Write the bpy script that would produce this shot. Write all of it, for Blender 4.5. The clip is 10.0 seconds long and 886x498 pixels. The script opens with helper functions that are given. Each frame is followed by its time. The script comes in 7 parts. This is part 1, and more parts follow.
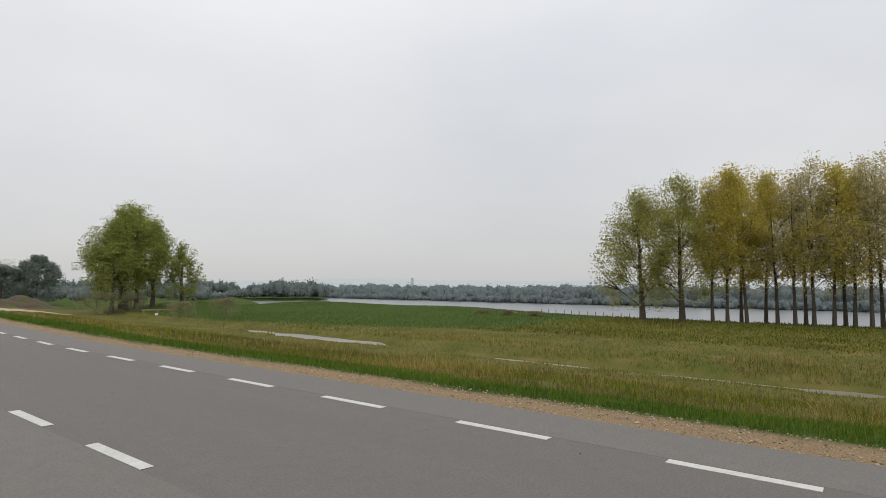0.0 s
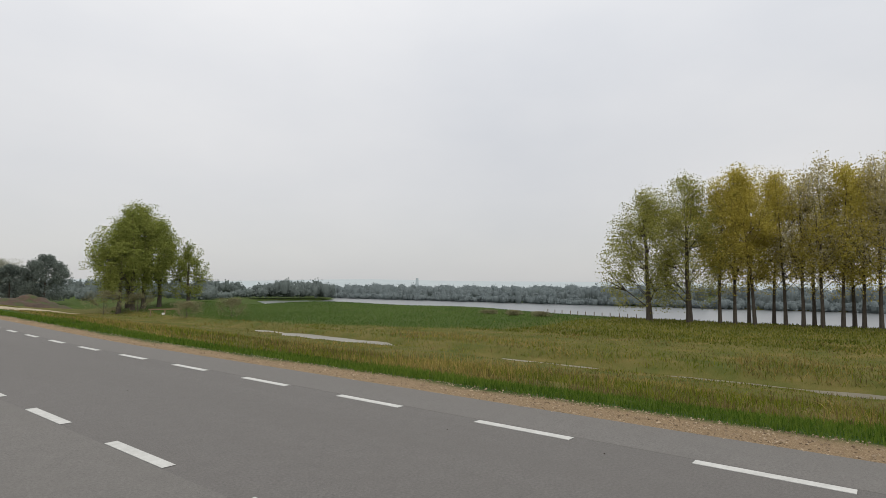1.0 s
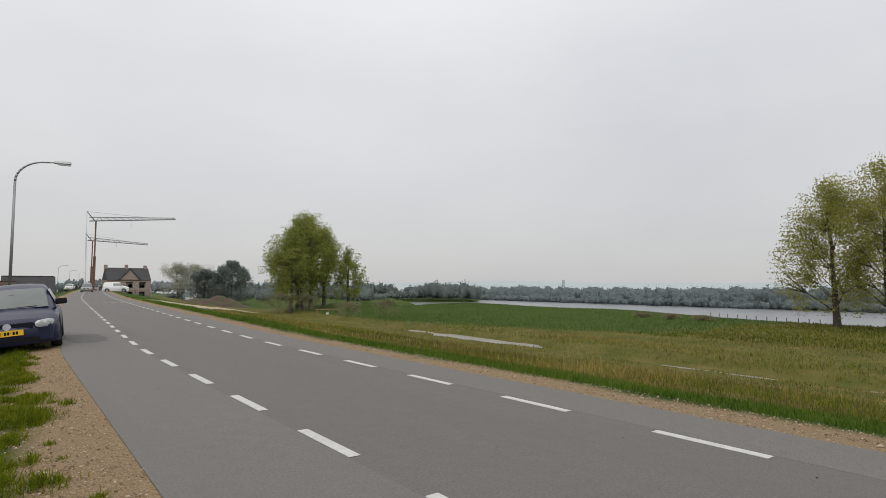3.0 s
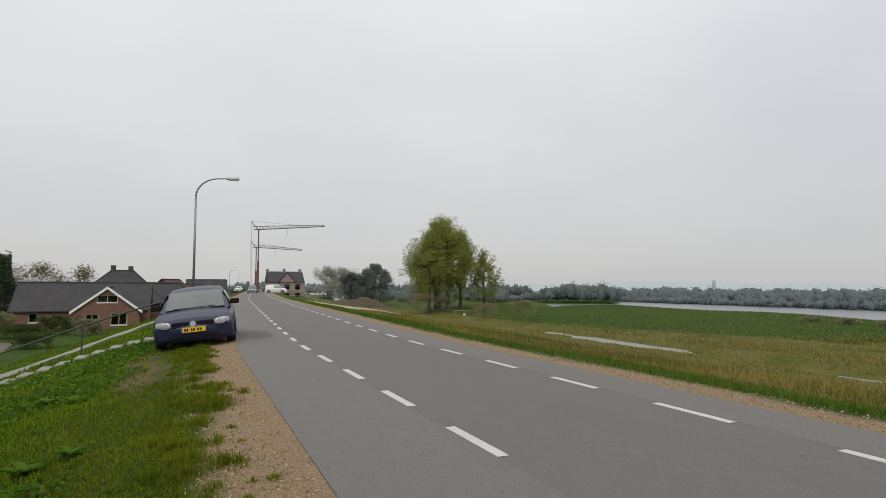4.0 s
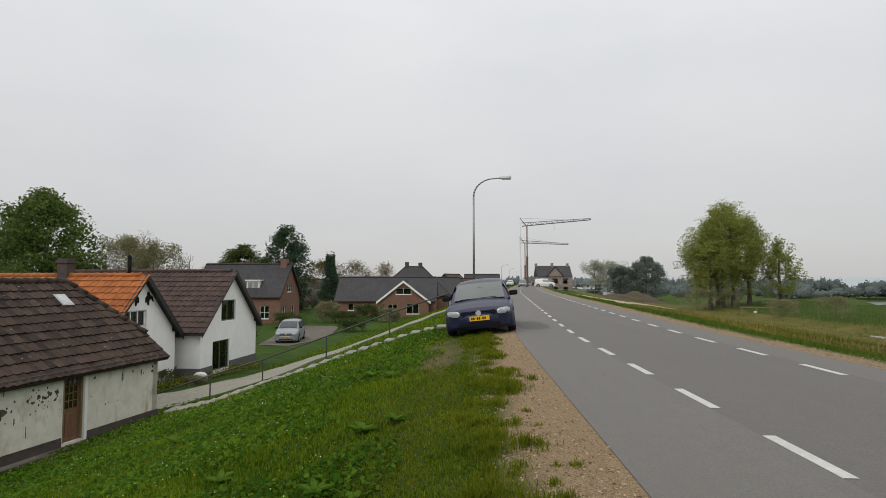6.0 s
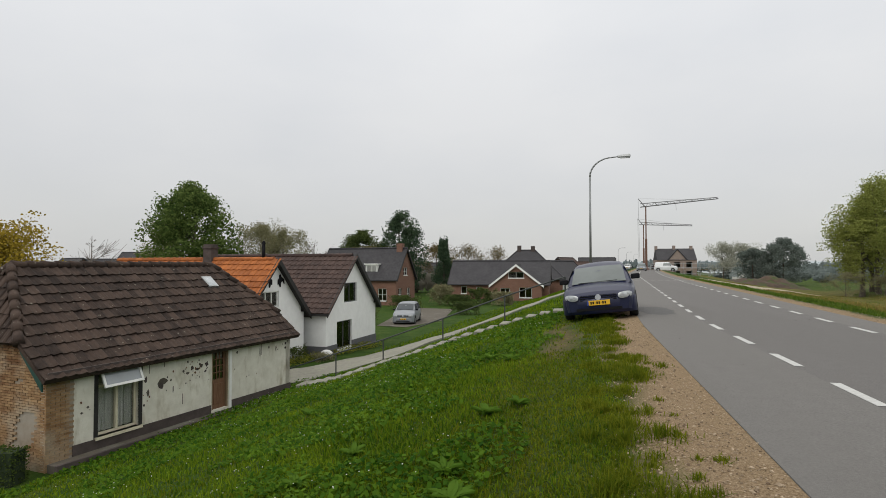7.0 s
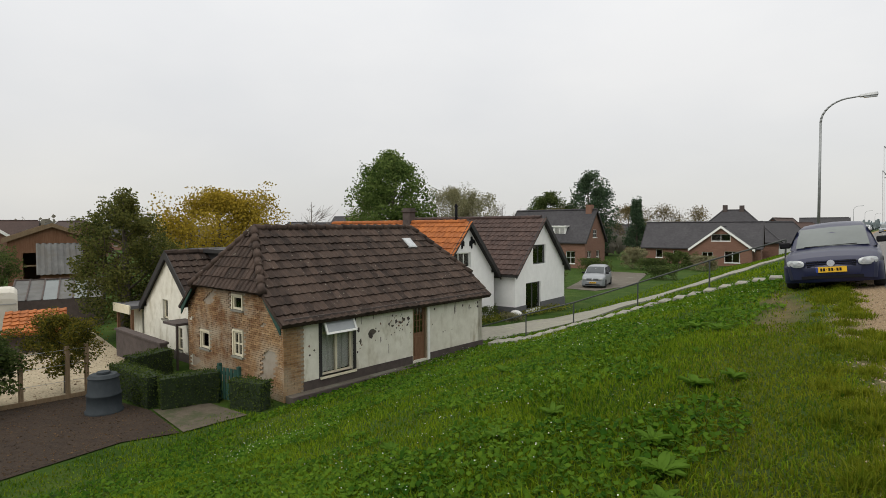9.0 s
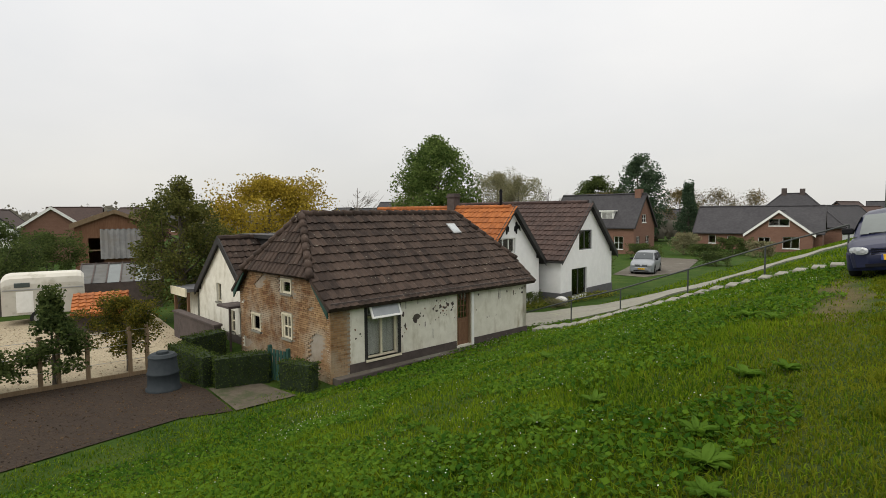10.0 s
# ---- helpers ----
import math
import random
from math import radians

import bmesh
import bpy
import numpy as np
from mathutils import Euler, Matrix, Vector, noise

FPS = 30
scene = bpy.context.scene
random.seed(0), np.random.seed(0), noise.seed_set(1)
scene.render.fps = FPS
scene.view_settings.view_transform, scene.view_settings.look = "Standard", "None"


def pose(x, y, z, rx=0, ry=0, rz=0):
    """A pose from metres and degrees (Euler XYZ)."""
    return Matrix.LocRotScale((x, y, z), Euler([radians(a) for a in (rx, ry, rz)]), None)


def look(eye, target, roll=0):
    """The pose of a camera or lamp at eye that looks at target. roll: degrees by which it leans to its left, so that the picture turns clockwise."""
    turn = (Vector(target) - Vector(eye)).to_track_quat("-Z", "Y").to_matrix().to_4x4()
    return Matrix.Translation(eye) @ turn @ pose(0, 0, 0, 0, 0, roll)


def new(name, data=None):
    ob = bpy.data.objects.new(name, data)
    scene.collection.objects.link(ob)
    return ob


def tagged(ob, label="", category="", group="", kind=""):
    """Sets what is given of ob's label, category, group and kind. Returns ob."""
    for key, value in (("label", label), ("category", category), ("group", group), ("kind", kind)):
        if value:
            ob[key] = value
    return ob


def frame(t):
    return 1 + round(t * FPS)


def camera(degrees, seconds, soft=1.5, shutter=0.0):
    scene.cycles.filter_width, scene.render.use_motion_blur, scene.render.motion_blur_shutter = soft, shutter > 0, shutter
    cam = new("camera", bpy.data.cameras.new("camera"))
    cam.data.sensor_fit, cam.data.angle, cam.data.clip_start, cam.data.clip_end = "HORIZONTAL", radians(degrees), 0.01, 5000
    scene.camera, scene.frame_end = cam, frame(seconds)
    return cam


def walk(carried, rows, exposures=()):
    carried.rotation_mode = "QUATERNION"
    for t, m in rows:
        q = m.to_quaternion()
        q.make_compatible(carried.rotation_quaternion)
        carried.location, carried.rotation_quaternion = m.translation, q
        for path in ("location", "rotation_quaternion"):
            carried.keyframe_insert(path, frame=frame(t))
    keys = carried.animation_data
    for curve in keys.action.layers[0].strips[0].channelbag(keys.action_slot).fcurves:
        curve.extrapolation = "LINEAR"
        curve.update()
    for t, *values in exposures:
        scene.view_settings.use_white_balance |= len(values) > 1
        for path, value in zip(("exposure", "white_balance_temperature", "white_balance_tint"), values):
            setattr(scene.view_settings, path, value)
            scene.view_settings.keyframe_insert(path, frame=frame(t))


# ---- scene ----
cam = camera(75.73, 10.0, soft=0.7)
# seconds, x, y, z, pitch, roll, yaw
ROWS = [
    (0, 0.142, -0.384, 1.355, 3.46, -0.16, -52.06),
    (0.5, 0.128, -0.309, 1.342, 3.48, -0.25, -52.17),
    (1, 0.095, -0.241, 1.334, 3.49, -0.28, -51.58),
    (1.5, 0.049, -0.189, 1.331, 3.54, -0.29, -49.90),
    (2, 0.019, -0.149, 1.328, 3.59, -0.25, -46.77),
    (3.5, -0.000, 0.000, 1.309, 3.68, -0.08, -30.61),
    (4, -0.043, 0.028, 1.300, 3.77, -0.01, -23.60),
    (4.5, -0.086, 0.061, 1.290, 3.84, -0.03, -17.44),
    (5, -0.129, 0.083, 1.276, 3.84, 0.01, -10.24),
    (5.5, -0.174, 0.107, 1.262, 3.63, 0.01, -3.51),
    (7, -0.343, 0.197, 1.232, 1.58, 0.08, 13.90),
    (7.5, -0.383, 0.192, 1.228, 0.52, 0.05, 18.94),
    (8, -0.414, 0.188, 1.223, -0.60, 0.14, 24.18),
    (8.5, -0.440, 0.189, 1.219, -1.41, 0.20, 28.62),
    (9, -0.460, 0.198, 1.218, -2.15, 0.27, 32.50),
    (9.5, -0.444, 0.201, 1.225, -2.90, 0.30, 35.20),
    (10, -0.425, 0.207, 1.229, -3.61, 0.44, 37.03),
]
walk(cam, [(t, pose(x, y, z, 90 + p, r, w)) for t, x, y, z, p, r, w in ROWS],
     exposures=[(0.0, -0.02, 6500, 10), (1.0, -0.02, 6500, 10), (3.5, -0.10, 6500, 10), (5.5, -0.12, 6500, 9.5), (7.0, -0.02, 6500, 9), (8.0, 0.04, 6540, 9), (9.0, 0.13, 6600, 9), (10.0, 0.21, 6680, 9)])

# ---------------------------------------------------------------- world and light
world = bpy.data.worlds.new("world")
scene.world = world
world.use_nodes = True
wt = world.node_tree
wt.nodes.clear()


def wnode(kind, **kw):
    n = wt.nodes.new(kind)
    for k, v in kw.items():
        n.inputs[k].default_value = v
    return n


SUN_EL, SUN_AZ = radians(42), radians(200)
sky = wt.nodes.new("ShaderNodeTexSky")
sky.sky_type = "NISHITA"
sky.sun_disc = False
sky.sun_elevation, sky.sun_rotation = SUN_EL, SUN_AZ
coord = wt.nodes.new("ShaderNodeTexCoord")
sep = wt.nodes.new("ShaderNodeSeparateXYZ")
wt.links.new(coord.outputs["Generated"], sep.inputs[0])
ramp = wt.nodes.new("ShaderNodeValToRGB")
els = ramp.color_ramp.elements
els[0].position, els[0].color = 0.0, (0.58, 0.577, 0.57, 1)
els[1].position, els[1].color = 1.0, (1.70, 1.66, 1.60, 1)
for p, c in ((0.06, (0.63, 0.625, 0.615)), (0.16, (0.675, 0.675, 0.68)), (0.34, (0.755, 0.76, 0.775)), (0.5, (0.86, 0.865, 0.88)), (0.7, (1.4, 1.39, 1.36))):
    e = els.new(p)
    e.color = (*c, 1)
wt.links.new(sep.outputs["Z"], ramp.inputs[0])
mapp = wt.nodes.new("ShaderNodeMapping")
mapp.inputs["Scale"].default_value = (1.0, 1.0, 2.2)
wt.links.new(coord.outputs["Generated"], mapp.inputs[0])
cloud = wnode("ShaderNodeTexNoise", Scale=1.7, Detail=5.0, Roughness=0.5)
wt.links.new(mapp.outputs[0], cloud.inputs["Vector"])
cramp = wt.nodes.new("ShaderNodeValToRGB")
cramp.color_ramp.elements[0].position, cramp.color_ramp.elements[0].color = 0.3, (0.91, 0.925, 0.95, 1)
cramp.color_ramp.elements[1].position, cramp.color_ramp.elements[1].color = 0.7, (1.06, 1.055, 1.05, 1)
wt.links.new(cloud.outputs[0], cramp.inputs[0])
mul = wt.nodes.new("ShaderNodeMix")
mul.data_type, mul.blend_type = "RGBA", "MULTIPLY"
mul.inputs[0].default_value = 1.0
wt.links.new(ramp.outputs[0], mul.inputs[6])
wt.links.new(cramp.outputs[0], mul.inputs[7])
cover = wnode("ShaderNodeBackground", Strength=1.0)
wt.links.new(mul.outputs[2], cover.inputs[0])
clear = wnode("ShaderNodeBackground", Strength=0.006)
wt.links.new(sky.outputs[0], clear.inputs[0])
both = wt.nodes.new("ShaderNodeAddShader")
wt.links.new(cover.outputs[0], both.inputs[0])
wt.links.new(clear.outputs[0], both.inputs[1])
wout = wt.nodes.new("ShaderNodeOutputWorld")
wt.links.new(both.outputs[0], wout.inputs[0])

sun = new("sun", bpy.data.lights.new("sun", "SUN"))
sun.data.energy, sun.data.angle, sun.data.color = 1.0, radians(35), (1.0, 0.97, 0.93)
sun.matrix_world = look((0, 0, 50), (50 * math.sin(SUN_AZ) * -1, 50 * math.cos(SUN_AZ) * -1, 50 - 50 * math.tan(SUN_EL)))


# ---------------------------------------------------------------- materials
def material(name, dark, light, scale=4.0, rough=0.85, bump=0.0, bump_scale=60.0, metal=0.0, big=0.35, each=0.0, island=0.0,
             spec=0.3, stain=None, stain_scale=1.2, stain_at=0.62, stretch=(1, 1, 1), stain_soft=0.06, stain_stretch=None):
    """Colour between dark and light by fine and broad noise, with optional stains, relief and difference from piece to piece."""
    m = bpy.data.materials.new(name)
    m.use_nodes = True
    nt = m.node_tree
    bsdf = nt.nodes["Principled BSDF"]
    tc = nt.nodes.new("ShaderNodeNewGeometry")
    mp = nt.nodes.new("ShaderNodeMapping")
    mp.inputs["Scale"].default_value = stretch
    nt.links.new(tc.outputs["Position"], mp.inputs[0])

    def noise_at(s, detail=4.0):
        n = nt.nodes.new("ShaderNodeTexNoise")
        n.inputs["Scale"].default_value, n.inputs["Detail"].default_value = s, detail
        n.inputs["Roughness"].default_value = 0.62
        nt.links.new(mp.outputs[0], n.inputs["Vector"])
        return n.outputs[0]

    def math_(op, a, b):
        n = nt.nodes.new("ShaderNodeMath")
        n.operation = op
        for i, v in enumerate((a, b)):
            if isinstance(v, (int, float)):
                n.inputs[i].default_value = v
            else:
                nt.links.new(v, n.inputs[i])
        return n.outputs[0]

    f = math_("ADD", math_("MULTIPLY", noise_at(scale), 1 - big), math_("MULTIPLY", noise_at(scale * 0.13, 3), big))
    f = math_("ADD", math_("MULTIPLY", math_("SUBTRACT", f, 0.5), 2.4), 0.5)
    if each:
        oi = nt.nodes.new("ShaderNodeObjectInfo")
        f = math_("ADD", f, math_("MULTIPLY", math_("SUBTRACT", oi.outputs["Random"], 0.5), each))
    if island:
        ge = nt.nodes.new("ShaderNodeNewGeometry")
        f = math_("ADD", f, math_("MULTIPLY", math_("SUBTRACT", ge.outputs["Random Per Island"], 0.5), island))
    mix = nt.nodes.new("ShaderNodeMix")
    mix.data_type = "RGBA"
    mix.inputs[6].default_value, mix.inputs[7].default_value = (*dark, 1), (*light, 1)
    nt.links.new(f, mix.inputs[0])
    col = mix.outputs[2]
    if stain:
        sm = nt.nodes.new("ShaderNodeMix")
        sm.data_type = "RGBA"
        sm.inputs[7].default_value = (*stain, 1)
        nt.links.new(col, sm.inputs[6])
        cr = nt.nodes.new("ShaderNodeMapRange")
        cr.inputs[1].default_value, cr.inputs[2].default_value = stain_at - stain_soft, stain_at + stain_soft
        sn = noise_at(stain_scale, 6)
        if stain_stretch:
            sp = nt.nodes.new("ShaderNodeMapping")
            sp.inputs["Scale"].default_value = stain_stretch
            nt.links.new(tc.outputs["Position"], sp.inputs[0])
            nt.links.new(sp.outputs[0], sn.node.inputs["Vector"])
        nt.links.new(sn, cr.inputs[0])
        nt.links.new(cr.outputs[0], sm.inputs[0])
        col = sm.outputs[2]
    nt.links.new(col, bsdf.inputs["Base Color"])
    bsdf.inputs["Roughness"].default_value = rough
    bsdf.inputs["Metallic"].default_value = metal
    bsdf.inputs["Specular IOR Level"].default_value = spec
    if bump:
        bn = nt.nodes.new("ShaderNodeBump")
        bn.inputs["Strength"].default_value, bn.inputs["Distance"].default_value = bump, 0.02
        nt.links.new(noise_at(bump_scale), bn.inputs["Height"])
        nt.links.new(bn.outputs[0], bsdf.inputs["Normal"])
    return m


def glass(name, clear=0.88):
    """A window pane: see-through, with a mirror-like sheen that grows at a slant."""
    m = bpy.data.materials.new(name)
    m.use_nodes = True
    nt = m.node_tree
    nt.nodes.clear()
    tr = nt.nodes.new("ShaderNodeBsdfTransparent")
    tr.inputs[0].default_value = (clear, clear, clear, 1)
    gl = nt.nodes.new("ShaderNodeBsdfGlossy")
    gl.inputs["Roughness"].default_value = 0.03
    fr = nt.nodes.new("ShaderNodeLayerWeight")
    fr.inputs[0].default_value = 0.25
    ad = nt.nodes.new("ShaderNodeMath")
    ad.operation, ad.use_clamp = "MULTIPLY_ADD", True
    ad.inputs[1].default_value, ad.inputs[2].default_value = 1.5, 0.02
    nt.links.new(fr.outputs["Fresnel"], ad.inputs[0])
    mx = nt.nodes.new("ShaderNodeMixShader")
    nt.links.new(ad.outputs[0], mx.inputs[0])
    nt.links.new(tr.outputs[0], mx.inputs[1])
    nt.links.new(gl.outputs[0], mx.inputs[2])
    out = nt.nodes.new("ShaderNodeOutputMaterial")
    nt.links.new(mx.outputs[0], out.inputs[0])
    return m


def leafy(name, dark, light, scale=0.9, island=0.9, through_light=0.45):
    m = material(name, dark, light, scale=scale, rough=0.75, big=0.5, island=island, spec=0.08)
    nt = m.node_tree
    bsdf = nt.nodes["Principled BSDF"]
    tl = nt.nodes.new("ShaderNodeBsdfTranslucent")
    nt.links.new(bsdf.inputs["Base Color"].links[0].from_socket, tl.inputs[0])
    mx = nt.nodes.new("ShaderNodeMixShader")
    mx.inputs[0].default_value = through_light
    nt.links.new(bsdf.outputs[0], mx.inputs[1])
    nt.links.new(tl.outputs[0], mx.inputs[2])
    nt.links.new(mx.outputs[0], nt.nodes["Material Output"].inputs[0])
    return m


ASPHALT = material("asphalt", (0.082, 0.077, 0.073), (0.160, 0.152, 0.144), scale=48, rough=0.82, bump=0.5, bump_scale=140, big=0.2, stain=(0.108, 0.102, 0.095), stain_scale=0.35, stain_at=0.55, stain_soft=0.2, stain_stretch=(2.6, 0.22, 1))
SIDE_ASPHALT = material("side_asphalt", (0.092, 0.087, 0.081), (0.176, 0.168, 0.157), scale=48, rough=0.82, bump=0.5, bump_scale=140, big=0.2, stain=(0.125, 0.119, 0.110), stain_scale=0.5, stain_at=0.56, stain_soft=0.2, stain_stretch=(2.6, 0.22, 1))
ROAD_PAINT = material("road_paint", (0.36, 0.36, 0.34), (0.50, 0.50, 0.48), scale=14, rough=0.7, bump=0.3, stain=(0.35, 0.35, 0.34), stain_scale=9, stain_at=0.66)
CONCRETE = material("concrete", (0.16, 0.155, 0.125), (0.26, 0.25, 0.21), scale=5, rough=0.9, bump=0.3, stain=(0.24, 0.25, 0.17), stain_scale=2.5)
PAVING = material("paving", (0.07, 0.06, 0.045), (0.12, 0.105, 0.085), scale=3, rough=0.9, bump=0.3, stain=(0.15, 0.15, 0.12), stain_scale=1.0)
GARDEN_PATH = material("garden_path", (0.05, 0.041, 0.029), (0.105, 0.088, 0.062), scale=5, rough=0.95, bump=0.4, stain=(0.045, 0.05, 0.022), stain_scale=2.2, stain_at=0.55)
GRAVEL_LIGHT = material("gravel_light", (0.19, 0.155, 0.10), (0.42, 0.36, 0.25), scale=16, rough=0.95, bump=1.0, bump_scale=22, big=0.2)
SOIL = material("soil", (0.012, 0.0075, 0.0045), (0.041, 0.026, 0.0155), scale=12, rough=0.95, bump=1.0, bump_scale=18, big=0.25)
STONE = material("stone", (0.12, 0.082, 0.05), (0.38, 0.30, 0.205), scale=8, rough=0.9, island=1.1, big=0.2)
WHITE_RENDER = material("white_render", (0.70, 0.70, 0.69), (0.82, 0.82, 0.81), scale=3, rough=0.85, bump=0.1)
OLD_WHITE = material("old_white", (0.55, 0.525, 0.435), (0.74, 0.72, 0.63), scale=3.5, rough=0.85, bump=0.3, bump_scale=30, stain=(0.38, 0.34, 0.24), stain_scale=1.5, stain_at=0.64, stain_soft=0.12, stain_stretch=(1.9, 1.9, 0.75))
OLD_BRICK = material("old_brick", (0.155, 0.076, 0.034), (0.37, 0.235, 0.118), scale=4, rough=0.95, bump=0.6, each=0.65, island=0.65, big=0.6, stain=(0.37, 0.31, 0.225), stain_scale=1.1, stain_at=0.565, stain_soft=0.12)
MORTAR = material("mortar", (0.20, 0.155, 0.11), (0.34, 0.285, 0.215), scale=6, rough=0.95, bump=0.5, stain=(0.33, 0.295, 0.24), stain_scale=1.1, stain_at=0.53, stain_soft=0.12)
RED_BRICK = material("red_brick", (0.135, 0.072, 0.05), (0.23, 0.13, 0.095), scale=10, rough=0.95, bump=0.3, stretch=(1, 1, 3))
OLD_TILE = material("old_tile", (0.018, 0.0115, 0.0088), (0.062, 0.041, 0.031), scale=3, rough=0.9, bump=0.6, each=0.75, island=0.75, stain=(0.22, 0.20, 0.16), stain_scale=9.0, stain_at=0.675, stain_soft=0.03)
BROWN_TILE = material("brown_tile", (0.034, 0.021, 0.018), (0.072, 0.045, 0.037), scale=3, rough=0.75, island=0.6, each=0.6)
ORANGE_TILE = material("orange_tile", (0.19, 0.058, 0.016), (0.37, 0.12, 0.03), scale=3, rough=0.8, island=0.6, each=0.6)
DARK_TILE = material("dark_tile", (0.024, 0.023, 0.026), (0.055, 0.053, 0.056), scale=4, rough=0.8, island=0.5)
BLACK_PAINT = material("black_paint", (0.018, 0.017, 0.017), (0.035, 0.033, 0.032), scale=6, rough=0.6)
GREEN_PAINT = material("green_paint", (0.012, 0.045, 0.035), (0.025, 0.072, 0.055), scale=5, rough=0.6)
WHITE_PAINT = material("white_paint", (0.68, 0.68, 0.64), (0.82, 0.82, 0.79), scale=6, rough=0.55)
CREAM_PAINT = material("cream_paint", (0.55, 0.50, 0.36), (0.68, 0.63, 0.48), scale=6, rough=0.6)
BROWN_WOOD = material("brown_wood", (0.11, 0.055, 0.03), (0.21, 0.115, 0.065), scale=5, rough=0.7, bump=0.2, stretch=(6, 6, 1))
GREY_WOOD = material("grey_wood", (0.14, 0.095, 0.055), (0.25, 0.18, 0.11), scale=5, rough=0.9, bump=0.3, stretch=(5, 5, 1))
PLINTH = material("plinth", (0.05, 0.04, 0.037), (0.10, 0.08, 0.072), scale=4, rough=0.9, bump=0.3)
PLINTH_GREY = material("plinth_grey", (0.09, 0.09, 0.095), (0.13, 0.13, 0.135), scale=4, rough=0.9)
STEEL = material("steel", (0.28, 0.29, 0.29), (0.40, 0.41, 0.41), scale=5, rough=0.5, metal=0.6)
GALVANIZED = material("galvanized", (0.20, 0.21, 0.21), (0.29, 0.30, 0.30), scale=5, rough=0.55, metal=0.5)
RAIL_IRON = material("rail_iron", (0.03, 0.035, 0.035), (0.06, 0.065, 0.06), scale=8, rough=0.6)
BARK = material("bark", (0.048, 0.04, 0.032), (0.11, 0.093, 0.076), scale=5, rough=0.95, bump=0.6, bump_scale=14, stretch=(3, 3, 0.6))
TWIG = material("twig", (0.12, 0.10, 0.085), (0.20, 0.17, 0.15), scale=4, rough=0.95)
PANE = glass("pane")
# opaque pane for the top light, the sky's reflection put into its grey
SKY_PANE = material("sky_pane", (0.26, 0.28, 0.29), (0.34, 0.36, 0.37), scale=3, rough=0.2, spec=0.6)
DARK_INSIDE = material("dark_inside", (0.02, 0.02, 0.02), (0.04, 0.04, 0.04), scale=3)


# ---------------------------------------------------------------- mesh helpers
class Build:
    """Collects vertices and faces for one mesh."""

    def __init__(self):
        self.v, self.f = [], []

    def add(self, verts, faces):
        n = len(self.v)
        self.v.extend(tuple(p) for p in verts)
        self.f.extend(tuple(i + n for i in f) for f in faces)
        return self

    def box(self, x0, x1, y0, y1, z0, z1, m=None):
        ps = [Vector((x, y, z)) for z in (z0, z1) for y in (y0, y1) for x in (x0, x1)]
        if m is not None:
            ps = [m @ p for p in ps]
        return self.add(ps, [(0, 2, 3, 1), (4, 5, 7, 6), (0, 1, 5, 4), (2, 6, 7, 3), (0, 4, 6, 2), (1, 3, 7, 5)])

    def prism(self, outline, depth, m=None):
        """An outline of (x, z) points, counter-clockwise seen from -y, from y = 0 to y = depth."""
        k = len(outline)
        ps = [Vector((x, y, z)) for y in (0, depth) for x, z in outline]
        if m is not None:
            ps = [m @ p for p in ps]
        fs = [tuple(range(k)), tuple(range(2 * k - 1, k - 1, -1))]
        fs += [(i, i + k, (i + 1) % k + k, (i + 1) % k) for i in range(k)]
        return self.add(ps, fs)

    def tube(self, p0, p1, r0, r1=None, n=8, caps=True):
        p0, p1 = Vector(p0), Vector(p1)
        r1 = r0 if r1 is None else r1
        q = (p1 - p0).to_track_quat("Z", "Y").to_matrix()
        ps = []
        for p, r in ((p0, r0), (p1, r1)):
            ps += [p + q @ Vector((math.cos(a) * r, math.sin(a) * r, 0)) for a in (2 * math.pi * i / n for i in range(n))]
        fs = [(i, (i + 1) % n, n + (i + 1) % n, n + i) for i in range(n)]
        if caps:
            fs += [tuple(range(n - 1, -1, -1)), tuple(range(n, 2 * n))]
        return self.add(ps, fs)

    def path(self, pts, radii, n=8):
        for (a, b), (ra, rb) in zip(zip(pts, pts[1:]), zip(radii, radii[1:])):
            self.tube(a, b, ra, rb, n, caps=True)
        return self

    def grid(self, rows):
        """A sheet through rows of points."""
        k = len(rows[0])
        fs = [(r * k + i, r * k + i + 1, (r + 1) * k + i + 1, (r + 1) * k + i) for r in range(len(rows) - 1) for i in range(k - 1)]
        return self.add([p for r in rows for p in r], fs)

    def mesh(self, name, mat=None, smooth=False):
        me = bpy.data.meshes.new(name)
        me.from_pydata(self.v, [], self.f)
        if mat:
            me.materials.append(mat)
        if smooth:
            me.polygons.foreach_set("use_smooth", [True] * len(me.polygons))
        me.update()
        return me


def thing(name, m, label, category, group="", kind=""):
    """An Empty at a thing's base."""
    ob = new(name)
    ob.empty_display_size = 0.2
    ob.matrix_world = m
    return tagged(ob, label, category, group, kind)


def part(name, b, mat, parent, label="", smooth=False, bevel=0.0, kind=""):
    me = b.mesh(name, mat, smooth) if isinstance(b, Build) else b
    ob = new(name, me)
    ob.parent = parent
    if bevel:
        bv = ob.modifiers.new("bevel", "BEVEL")
        bv.width, bv.segments, bv.limit_method = bevel, 2, "ANGLE"
    return tagged(ob, label, kind=kind)


def lone(name, b, mat, m, label, category, group="", kind="", smooth=False):
    ob = new(name, b.mesh(name, mat, smooth))
    ob.matrix_world = m
    return tagged(ob, label, category, group, kind)


I4 = Matrix.Identity(4)


def lerp_table(table, x):
    return float(np.interp(x, [a for a, _ in table], [b for _, b in table]))


# ---------------------------------------------------------------- ground
VILLAGE = -3.4
WATER = -4.2


def bend(y):
    """How far the road has swung to the right at y."""
    s = max(0.0, y - 12.0)
    f = max(0.0, y - 55.0)
    return 0.063 * s * s / (s + 3.0) + 0.04 * f * f / (f + 25.0)


